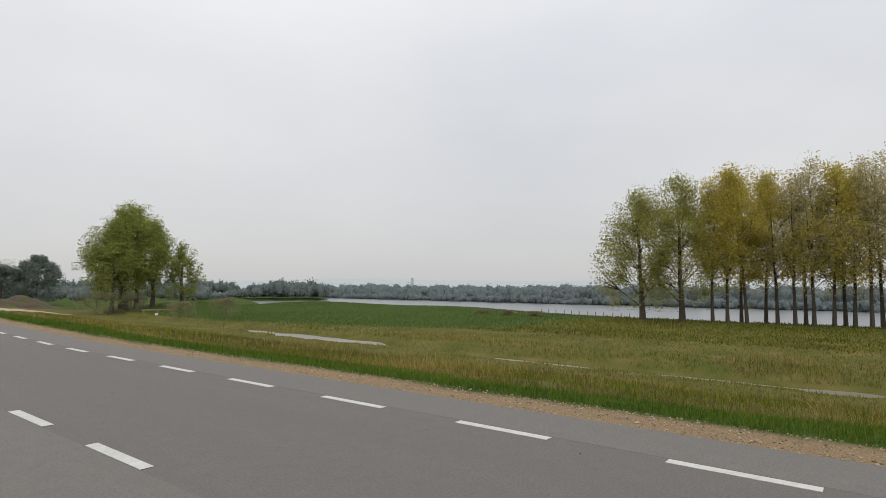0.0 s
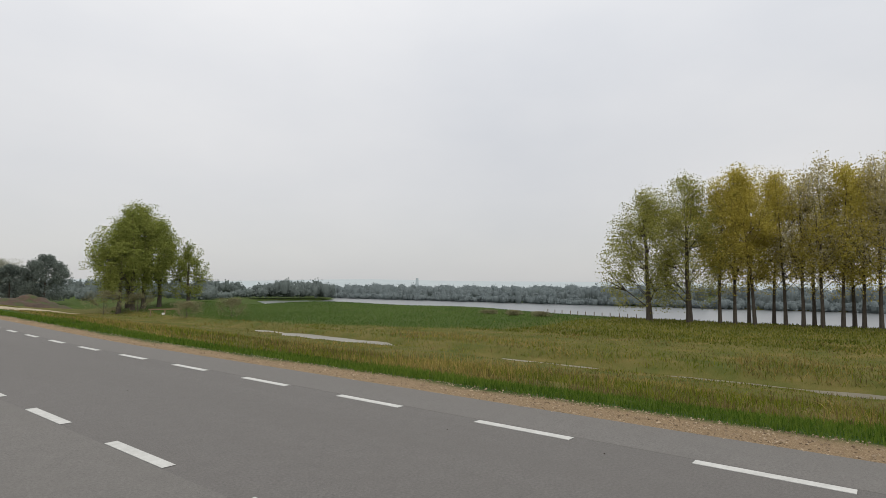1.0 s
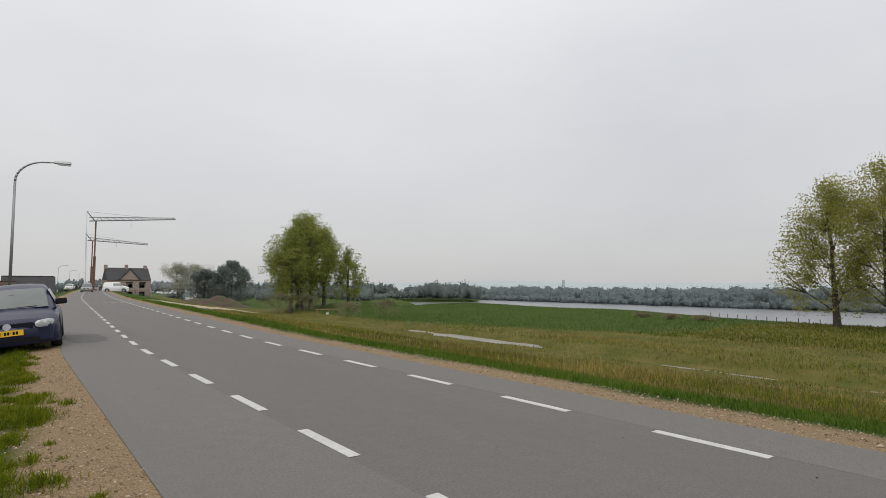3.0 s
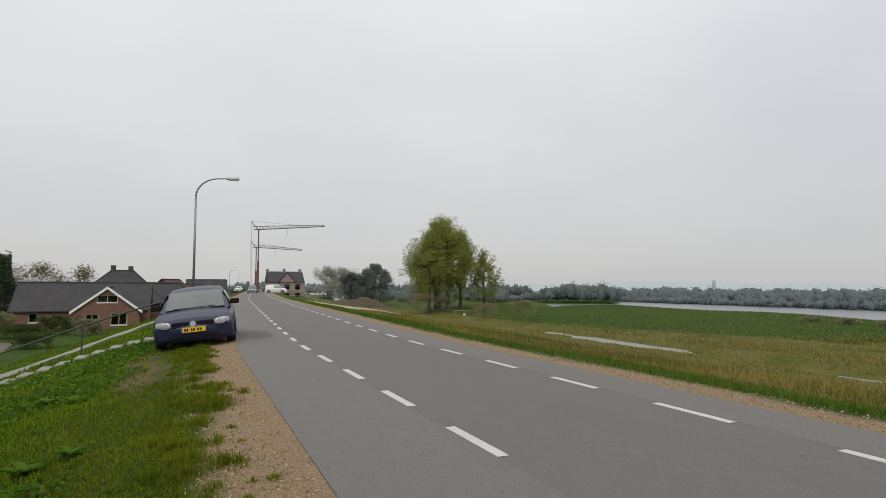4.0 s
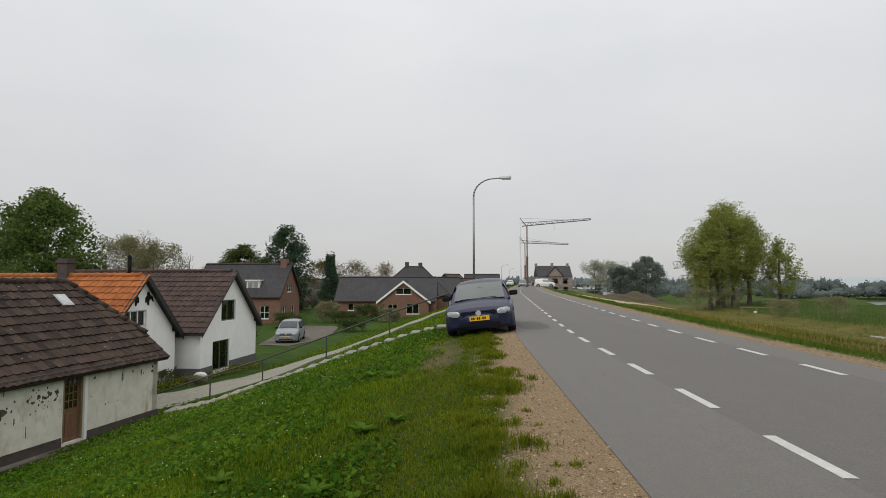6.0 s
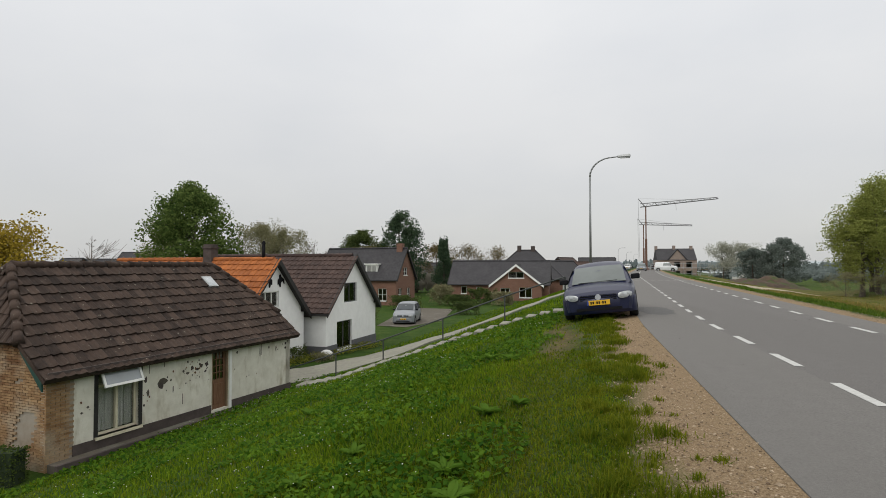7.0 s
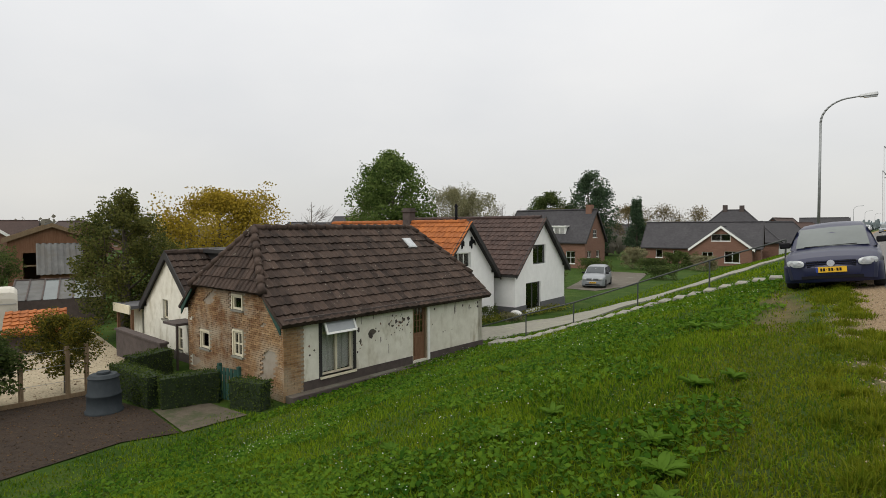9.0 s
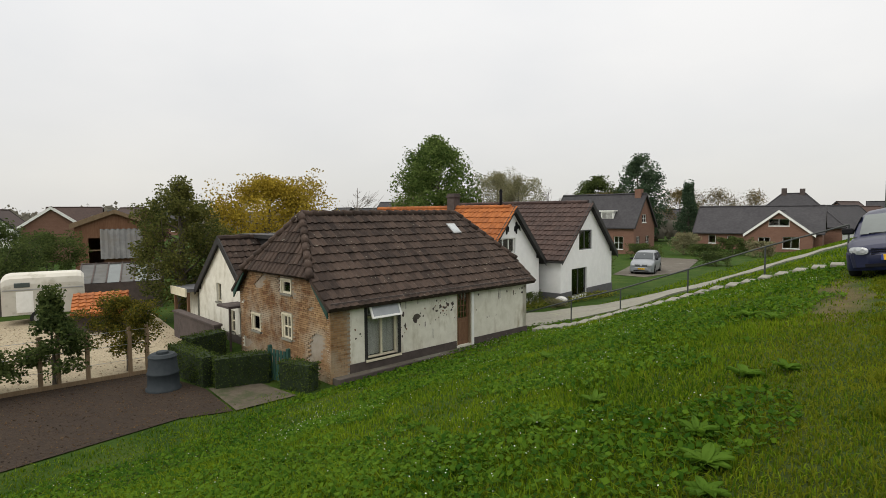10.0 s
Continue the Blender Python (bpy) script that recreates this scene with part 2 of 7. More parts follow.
DYKE = [(-13.5, VILLAGE), (-11.9, VILLAGE), (-10.9, VILLAGE + 0.2), (-9.0, -2.76), (-2.95, -0.68), (-1.6, -0.30), (-0.8, -0.17), (0.0, -0.075), (0.3, -0.045), (0.80, -0.004), (0.97, -0.004), (1.1, -0.05), (5.2, -0.05), (5.4, -0.004), (5.62, -0.004), (6.4, -0.04),
        (8.0, -0.30), (11.5, -0.95), (22, -2.45), (26, -2.75), (28.5, -2.95), (32, -2.6), (45, -2.7), (66, -2.7), (69, -3.0), (73, -5.2), (140, -5.2), (150, -3.6), (400, -3.2), (2000, -3.2)]


def in_river(x, y):
    """0 on land, 1 in the river, with a bank a few metres wide."""
    e = min(max((x - 69) / 4, 0), 1) if y < 84 else min(max((x - 57 - (y - 88) * 0.66) / 5, 0), 1)
    far = min(max((150 - x) / 8, 0), 1) * min(max((175 - y) / 8, 0), 1)
    if y > 0 and x < 0.854 * y:
        far *= min(max((186 - math.hypot(x, y)) / 6, 0), 1)
    return min(e, far)


def ground_z(x, y):
    u = x - bend(y)
    if u < 30:
        z = lerp_table(DYKE, u)
        if u > 8:
            z += 0.10 * noise.noise((x * 0.35, y * 0.35, 0)) + 0.16 * noise.noise((x * 0.09, y * 0.09, 3))
        elif -10.9 < u < -1.2:
            z += 0.07 * noise.noise((x * 0.5, y * 0.5, 0)) + 0.025 * noise.noise((x * 1.7, y * 1.7, 5))
        if 26.6 < u < 30.4 and (y < 20 or 26.5 < y < 42.5):
            wet = 0.11 if y < 20 else 0.15 * min(1, (y - 26.5) / 3, (42.5 - y) / 4)
            z -= (wet + 0.13 * noise.noise((x * 0.45, y * 0.22, 12))) * math.sin(math.pi * (u - 26.6) / 3.8)
        return z
    land = -2.68 + 0.14 * noise.noise((x * 0.05, y * 0.05, 7))
    # the green rise beside the river
    hump = 0.97 * math.exp(-(((x - 62) / 7) ** 2) - ((y - 72) / 15) ** 2) + 1.1 * math.exp(-(((x - 47) / 7) ** 2) - ((y - 88) / 9) ** 2)
    hump += 0.75 * math.exp(-(((x - 64) / 5) ** 2) - ((y - 46) / 14) ** 2)
    land += hump
    if x > 40 and math.hypot(x, y) > 160:
        land -= 1.15
    r = in_river(x, y)
    return land * (1 - r) - 5.4 * r


def spaced(*spans):
    out = []
    for a, b, step in spans:
        k = max(1, round((b - a) / step))
        out += [a + (b - a) * i / k for i in range(k)]
    return out + [spans[-1][1]]


US = spaced((-2200, -400, 300), (-400, -80, 40), (-80, -30, 5), (-30, -13, 1.2), (-13, -1, 0.4), (-1, 1, 0.12), (1, 5.4, 1.2), (5.4, 7.2, 0.15), (7.2, 13, 0.5), (13, 34, 0.9), (34, 60, 2.5), (60, 76, 1.2), (76, 140, 8), (140, 156, 2), (156, 260, 15), (260, 600, 60), (600, 2600, 400))
VS = spaced((-1500, -200, 260), (-200, -40, 16), (-40, -6, 2), (-6, 26, 0.45), (26, 60, 1.0), (60, 110, 2.2), (110, 200, 5), (200, 400, 25), (400, 2800, 300))


def zone(x, y):
    """How far the ground is gravel, dry meadow and bare soil."""
    u = x - bend(y)
    w = 0.34 * noise.noise((x * 0.7, y * 0.7, 2)) + 0.26 * noise.noise((x * 2.3, y * 2.3, 4))
    gravel = max(min((u + 0.12 + w) / 0.35, 1), 0) if u < 3 else max(min((6.38 + w * 0.5 - u) / 0.25, 1), 0)
    trod = 0.9 * max(0, 1 - abs(u + 0.80 + w) / 0.6) * (1 if 8.5 < y < 14 else 0.2)
    dry = 0.0
    if u > 7:
        dry = min(max((u - 7.6 - min(max((y - 25) * 0.12, 0), 5) - w * 2) / 2.2, 0), 1)
        edge = 33.5 + 0.55 * max(0, 46 - y) + 4 * noise.noise((x * 0.08, y * 0.08, 9))
        dry *= 1 - 0.85 * min(max((x - edge) / 3.5, 0), 1) * min(max((y - 24) / 8, 0), 1)
    return gravel, dry, trod


HEIGHT = []


def terrain():
    b = Build()
    rows = [[(u + bend(v), v, ground_z(u + bend(v), v)) for u in US] for v in VS]
    b.grid(rows)
    me = b.mesh("ground", GROUND, True)
    HEIGHT[:] = [[[p[2] for p in r] for r in rows]]
    att = me.color_attributes.new("zone", "FLOAT_COLOR", "POINT")
    att.data.foreach_set("color", [c for r in rows for p in r for c in (*zone(p[0], p[1]), 1.0)])
    return tagged(new("ground", me), "green dyke slopes, gravelled road verge and autumn meadow", "ground", kind="structure")


def ground_material():
    m = bpy.data.materials.new("ground")
    m.use_nodes = True
    nt = m.node_tree
    bsdf = nt.nodes["Principled BSDF"]
    bsdf.inputs["Roughness"].default_value, bsdf.inputs["Specular IOR Level"].default_value = 0.95, 0.1
    tc = nt.nodes.new("ShaderNodeTexCoord")

    def nz(s, d=5.0):
        n = nt.nodes.new("ShaderNodeTexNoise")
        n.inputs["Scale"].default_value, n.inputs["Detail"].default_value, n.inputs["Roughness"].default_value = s, d, 0.65
        nt.links.new(tc.outputs["Object"], n.inputs["Vector"])
        return n.outputs[0]

    def ramp2(fac, *stops):
        r = nt.nodes.new("ShaderNodeValToRGB")
        e = r.color_ramp.elements
        e[0].position, e[0].color = stops[0][0], (*stops[0][1], 1)
        e[1].position, e[1].color = stops[-1][0], (*stops[-1][1], 1)
        for p, c in stops[1:-1]:
            e.new(p).color = (*c, 1)
        nt.links.new(fac, r.inputs[0])
        return r.outputs[0]

    def mixc(fac, a, b_):
        x = nt.nodes.new("ShaderNodeMix")
        x.data_type = "RGBA"
        nt.links.new(fac, x.inputs[0])
        nt.links.new(a, x.inputs[6])
        nt.links.new(b_, x.inputs[7])
        return x.outputs[2]

    at = nt.nodes.new("ShaderNodeVertexColor")
    at.layer_name = "zone"
    sp = nt.nodes.new("ShaderNodeSeparateColor")
    nt.links.new(at.outputs[0], sp.inputs[0])
    green = ramp2(nz(0.9), (0.3, (0.018, 0.041, 0.005)), (0.5, (0.031, 0.062, 0.008)), (0.72, (0.055, 0.077, 0.014)))
    dry = ramp2(nz(0.35, 8), (0.28, (0.045, 0.068, 0.012)), (0.42, (0.078, 0.082, 0.018)), (0.55, (0.108, 0.096, 0.027)), (0.68, (0.15, 0.118, 0.04)), (0.8, (0.08, 0.055, 0.022)))
    soil = ramp2(nz(8), (0.3, (0.075, 0.056, 0.027)), (0.7, (0.15, 0.11, 0.058)))
    stones = ramp2(nz(75, 4), (0.3, (0.115, 0.078, 0.043)), (0.5, (0.225, 0.16, 0.095)), (0.72, (0.36, 0.28, 0.185)))
    col = mixc(sp.outputs[1], green, dry)
    col = mixc(sp.outputs[2], col, soil)
    col = mixc(sp.outputs[0], col, stones)
    nt.links.new(col, bsdf.inputs["Base Color"])
    bn = nt.nodes.new("ShaderNodeBump")
    bn.inputs["Strength"].default_value, bn.inputs["Distance"].default_value = 0.8, 0.03
    nt.links.new(nz(55), bn.inputs["Height"])
    nt.links.new(bn.outputs[0], bsdf.inputs["Normal"])
    return m


GROUND = ground_material()
terrain()


def strip(u0, u1, y0, y1, z0, z1, step=1.0, cross=None):
    """A slab along the bend of the road."""
    b = Build()
    k = max(1, int((y1 - y0) / step))
    us = cross or (u0, u1)
    rows = []
    for i in range(k + 1):
        y = y0 + (y1 - y0) * i / k
        rows.append([(us[0] + bend(y), y, z0)] + [(u + bend(y), y, z1) for u in us] + [(us[-1] + bend(y), y, z0)])
    return b.grid(rows)


road = lone("road", strip(0.8, 5.6, -120, 420, -0.12, 0.0, 1.5, [0.81 + 4.78 * i / 6 for i in range(7)]), ASPHALT, I4, "worn grey asphalt road along the dyke top", "road", kind="structure")


for u0, u1 in ((0.812, 2.11), (4.79, 5.588)):
    part("side_lane", strip(u0, u1, -60, 160, -0.01, 0.0014, 1.5), SIDE_ASPHALT, road, "paler asphalt side lane")


def dash_mesh(y0, u):
    return strip(u - 0.05, u + 0.05, y0, y0 + 1.0, -0.01, 0.004, 0.5)


for u, first in ((2.17, 3.93), (4.72, 4.0)):
    for k in range(-3, 60):
        part("lane_dash", dash_mesh(first + 2.0 * k, u), ROAD_PAINT, road)
road["label"] = "worn grey asphalt dyke road with two white dashed lines"

# river and standing water
WATER_MAT = material("water", (0.10, 0.11, 0.115), (0.13, 0.14, 0.145), scale=0.2, rough=0.28, bump=0.5, bump_scale=1.2, spec=1.0)
lone("river", Build().grid([[(55, -700, WATER), (260, -700, WATER)], [(55, 190, WATER), (260, 190, WATER)]]), WATER_MAT, I4, "wide grey river under an overcast sky", "river", kind="structure")


# ---------------------------------------------------------------- houses
def clip_under(poly, r0, r1, x0, x1):
    """The part of an (x, z) polygon under the line from (x0, r0) to (x1, r1)."""
    def h(p):
        return r0 + (r1 - r0) * (p[0] - x0) / (x1 - x0) - p[1]
    out = []
    for a, b in zip(poly, poly[1:] + poly[:1]):
        ha, hb = h(a), h(b)
        if ha >= 0:
            out.append(a)
        if ha * hb < 0:
            t = ha / (ha - hb)
            out.append((a[0] + (b[0] - a[0]) * t, a[1] + (b[1] - a[1]) * t))
    return out


def wall_build(b, width, roofline, holes, m, thick=0.25, foot=0.0):
    """A wall in the xz-plane of m (outside towards -y) under a roofline of (x, z), with holes (x0, x1, z0, z1)."""
    xs = sorted({0.0, width, *[x for x, _ in roofline if 0 < x < width], *[x for h in holes for x in h[:2]]})
    top = max(z for _, z in roofline)
    zs = sorted({foot, top, *[z for h in holes for z in h[2:]]})
    for x0, x1 in zip(xs, xs[1:]):
        for z0, z1 in zip(zs, zs[1:]):
            cx, cz = (x0 + x1) / 2, (z0 + z1) / 2
            if any(h[0] < cx < h[1] and h[2] < cz < h[3] for h in holes):
                continue
            poly = clip_under([(x0, z0), (x1, z0), (x1, z1), (x0, z1)], lerp_table(roofline, x0), lerp_table(roofline, x1), x0, x1)
            if len(poly) > 2:
                b.prism(poly, thick, m)
    bm = bmesh.new()
    vs = [bm.verts.new(p) for p in b.v]
    for f in b.f:
        bm.faces.new([vs[i] for i in f])
    bmesh.ops.remove_doubles(bm, verts=bm.verts, dist=0.0005)
    bm.verts.index_update()
    b.v = [tuple(v.co) for v in bm.verts]
    b.f = [tuple(v.index for v in f.verts) for f in bm.faces]
    bm.free()
    return b


def window(parent, m, x0, x1, z0, z1, frame_mat, name="window", bars=(1, 1), inset=0.08, bar=0.05, sill=True, label="", curtain=None, casing=0.0):
    """A framed window in a hole of the wall plane m: frame, bars, panes and sill."""
    b = Build()
    e = bar
    y0, y1 = inset, inset + 0.06
    b.box(x0, x1, y0, y1, z0, z0 + e, m).box(x0, x1, y0, y1, z1 - e, z1, m).box(x0, x0 + e, y0, y1, z0 + e, z1 - e, m).box(x1 - e, x1, y0, y1, z0 + e, z1 - e, m)
    w = part(name, b, frame_mat, parent, label)
    if casing:
        c = casing
        for xa, xb, za, zb in ((x0 - c, x1 + c, z1, z1 + c), (x0 - c, x0, z0, z1), (x1, x1 + c, z0, z1), (x0 - c, x1 + c, z0 - c, z0)):
            part("casing", Build().box(xa, xb, -0.02, 0.02, za, zb, m), frame_mat, w)
    nx, nz = bars
    for i in range(1, nx):
        x = x0 + (x1 - x0) * i / nx
        part("mullion", Build().box(x - e * 0.4, x + e * 0.4, y0 + 0.005, y1 - 0.005, z0 + e, z1 - e, m), frame_mat, w)
    for i in range(1, nz):
        z = z0 + (z1 - z0) * i / nz
        part("glazing_bar", Build().box(x0 + e, x1 - e, y0 + 0.01, y1 - 0.01, z - e * 0.35, z + e * 0.35, m), frame_mat, w)
    p = part("pane", Build().box(x0 + e, x1 - e, y0 + 0.025, y0 + 0.035, z0 + e, z1 - e, m), PANE, w)
    p.visible_shadow = False
    if sill:
        part("sill", Build().box(x0 - 0.06, x1 + 0.06, -0.05, 0.1, z0 - 0.06, z0, m), CONCRETE if frame_mat is not WHITE_PAINT else frame_mat, w)
    if curtain:
        rows = [[m @ Vector((x0 + e + (x1 - x0 - 2 * e) * i / 24, y1 + 0.06 + 0.03 * math.sin(i * 1.7), z)) for i in range(25)] for z in (z0 + e, z1 - e)]
        part("curtain", Build().grid(rows), curtain, w, "pale net curtain", True)
    return w


def tile_mesh(name, w, l, mat, lift=0.046, roll=0.034):
    """One roof tile: x across, y up the slope, z off the roof; a trough with a raised roll at one side."""
    b = Build()
    prof = [(0.0, 0.0), (0.45 * w, 0.002), (0.62 * w, 0.6 * roll), (0.8 * w, roll), (0.96 * w, 0.55 * roll), (1.02 * w, 0.1 * roll)]
    rows = [[(x, 0.0, -0.012) for x, z in prof], [(x, 0.0, z + lift) for x, z in prof], [(x, l * 1.06, z + 0.006) for x, z in prof]]
    b.grid(rows)
    return b.mesh(name, mat)


def lay_tiles(parent, m, inside, length, height, w, l, mat, keep=0, seed=1, name="tile", rough=1.0):
    """Covers a roof plane m (x along the eave, y up the slope) with tiles where inside(x, y) holds; the first `keep` are parts of their own."""
    rnd = random.Random(seed)
    me = tile_mesh(name, w, l, mat)
    base_v, base_f = [Vector(v.co) for v in me.vertices], [tuple(p.vertices) for p in me.polygons]
    rest = Build()
    made = 0
    for r in range(int(math.ceil(height / l))):
        for c in range(int(math.ceil(length / w))):
            x, y = c * w, r * l
            if not inside(x + w / 2, y + l / 2):
                continue
            t = Matrix.Translation((x + rough * rnd.uniform(-0.006, 0.006), y + rough * rnd.uniform(-0.007, 0.007), rough * rnd.uniform(0, 0.012))) @ Euler((rough * rnd.uniform(-0.03, 0.03), rough * rnd.uniform(-0.02, 0.02), rough * rnd.uniform(-0.025, 0.025))).to_matrix().to_4x4()
            if made < keep:
                ob = new(name, me)
                ob.parent = parent
                ob.matrix_local = m @ t
                made += 1
            else:
                k = m @ t
                rest.add([k @ v for v in base_v], base_f)
    if rest.v:
        part("roof_tiles", rest, mat, parent, kind="stuff")


def plane_from(o, ex, up):
    """A frame with x along ex, y along up (made square to ex) and z off the plane."""
    ex = Vector(ex).normalized()
    n = ex.cross(Vector(up)).normalized()
    ey = n.cross(ex)
    return Matrix.Translation(o) @ Matrix((ex, ey, n)).transposed().to_4x4()


def gable_roof(h, length, depth, eave, ridge, mat, over=0.3, gable_over=0.25, tile=(0.3, 0.36), tiles=True, board=BLACK_PAINT):
    """A ridge along x over a house of length x depth (local x 0..length, y 0..depth)."""
    slope = (ridge - eave) / (depth / 2)
    ze = eave - slope * over
    for s in (0, 1):
        y_e, y_r = (-over, depth / 2) if s == 0 else (depth + over, depth / 2)
        b = Build()
        lo, hi = -gable_over, length + gable_over
        v = [(lo, y_e, ze), (hi, y_e, ze), (hi, y_r, ridge), (lo, y_r, ridge)]
        if s:
            v = [v[1], v[0], v[3], v[2]]
        v2 = [(x, y, z - 0.12) for x, y, z in v]
        b.add(v + v2, [(0, 1, 2, 3), (7, 6, 5, 4), (0, 4, 5, 1), (1, 5, 6, 2), (2, 6, 7, 3), (3, 7, 4, 0)])
        roof = part("roof", b, board if tiles else mat, h)
        if tiles:
            w, l = tile
            sl = math.hypot(y_r - y_e, ridge - ze)
            m = plane_from(v[0], Vector(v[1]) - Vector(v[0]), Vector(v[3]) - Vector(v[0]))
            lay_tiles(roof, m, lambda x, y: x < hi - lo and y < sl, hi - lo, sl, w, l, mat, seed=s + 3, rough=0.5)
        for x in (lo, hi):
            bb = Build()
            bb.add([(x - 0.02, y_e, ze - 0.20), (x + 0.02, y_e, ze - 0.20), (x + 0.02, y_r, ridge - 0.20), (x - 0.02, y_r, ridge - 0.20),
                    (x - 0.02, y_e, ze + 0.10), (x + 0.02, y_e, ze + 0.10), (x + 0.02, y_r, ridge + 0.10), (x - 0.02, y_r, ridge + 0.10)],
                   [(0, 3, 2, 1), (4, 5, 6, 7), (0, 1, 5, 4), (1, 2, 6, 5), (2, 3, 7, 6), (3, 0, 4, 7)])
            part("barge_board", bb, board, h)
    b = Build()
    k = int((length + 2 * gable_over) / 0.4)
    for i in range(k):
        x0 = -gable_over + i * 0.4
        b.tube((x0, depth / 2, ridge + 0.0), (x0 + 0.43, depth / 2, ridge + 0.015), 0.11, 0.12, 8)
    part("ridge_tiles", b, mat, h, kind="stuff")


def house(name, x, y, yaw, length, depth, eave, ridge, wall_mat, roof_mat, label, base=VILLAGE, holes=None, category="house", plinth=None, **roof):
    """A gabled house: local x along the ridge, y across; walls 'front' (y = 0), 'back', 'left' (x = 0) and 'right' gables.
    holes[side]: (x0, x1, z0, z1, kind)"""
    holes = holes or {}
    h = thing(name, pose(x, y, base, 0, 0, yaw), label, category)
    flat = [(0, eave), (length, eave)]
    peak = [(0, eave), (depth / 2, ridge), (depth, eave)]
    frames = {"front": (I4, length, flat), "right": (pose(length, 0, 0, 0, 0, 90), depth, peak),
              "back": (pose(length, depth, 0, 0, 0, 180), length, flat), "left": (pose(0, depth, 0, 0, 0, -90), depth, peak)}
    for side, (m, w, line) in frames.items():
        hs = holes.get(side, ())
        line = [(a, z - 0.10) for a, z in line]
        g = 0.25
        if side in ("front", "back"):
            wall = part("wall", wall_build(Build(), w, line, [q[:4] for q in hs], m), wall_mat, h)
        else:
            mm = m @ Matrix.Translation((g, 0, 0))
            wall = part("wall", wall_build(Build(), w - 2 * g, [(a - g, z) for a, z in line], [(q[0] - g, q[1] - g, q[2], q[3]) for q in hs], mm), wall_mat, h)
        if plinth:
            runs = [0.0] + [v for q in sorted(hs) if q[2] < plinth[1] for v in q[:2]] + [w]
            for a0, a1 in zip(runs[::2], runs[1::2]):
                part("plinth", Build().box(a0 - 0.03 * (a0 == 0), a1 + 0.03 * (a1 == w), -0.035, 0.02, -0.1, plinth[1], m), plinth[0], h)
        for q in hs:
            kind = q[4]
            kind(h, m, *q[:4])
    part("floor", Build().box(0.2, length - 0.2, 0.2, depth - 0.2, -0.1, 0.0), DARK_INSIDE, h)
    part("upper_floor", Build().box(0.26, length - 0.26, 0.26, depth - 0.26, eave - 0.25, eave - 0.12), DARK_INSIDE, h)
    gable_roof(h, length, depth, eave, ridge, roof_mat, **roof)
    return h


def win(mat=WHITE_PAINT, bars=(1, 1), **kw):
    return lambda h, m, x0, x1, z0, z1: window(h, m, x0, x1, z0, z1, mat, bars=bars, **kw)


# the old cottage at the foot of the dyke
COT = pose(-12.0, 10.5, VILLAGE, 0, 0, 80.7)
CL, CD, CE, CR, CH = 8.45, 5.6, 2.30, 4.62, 3.03


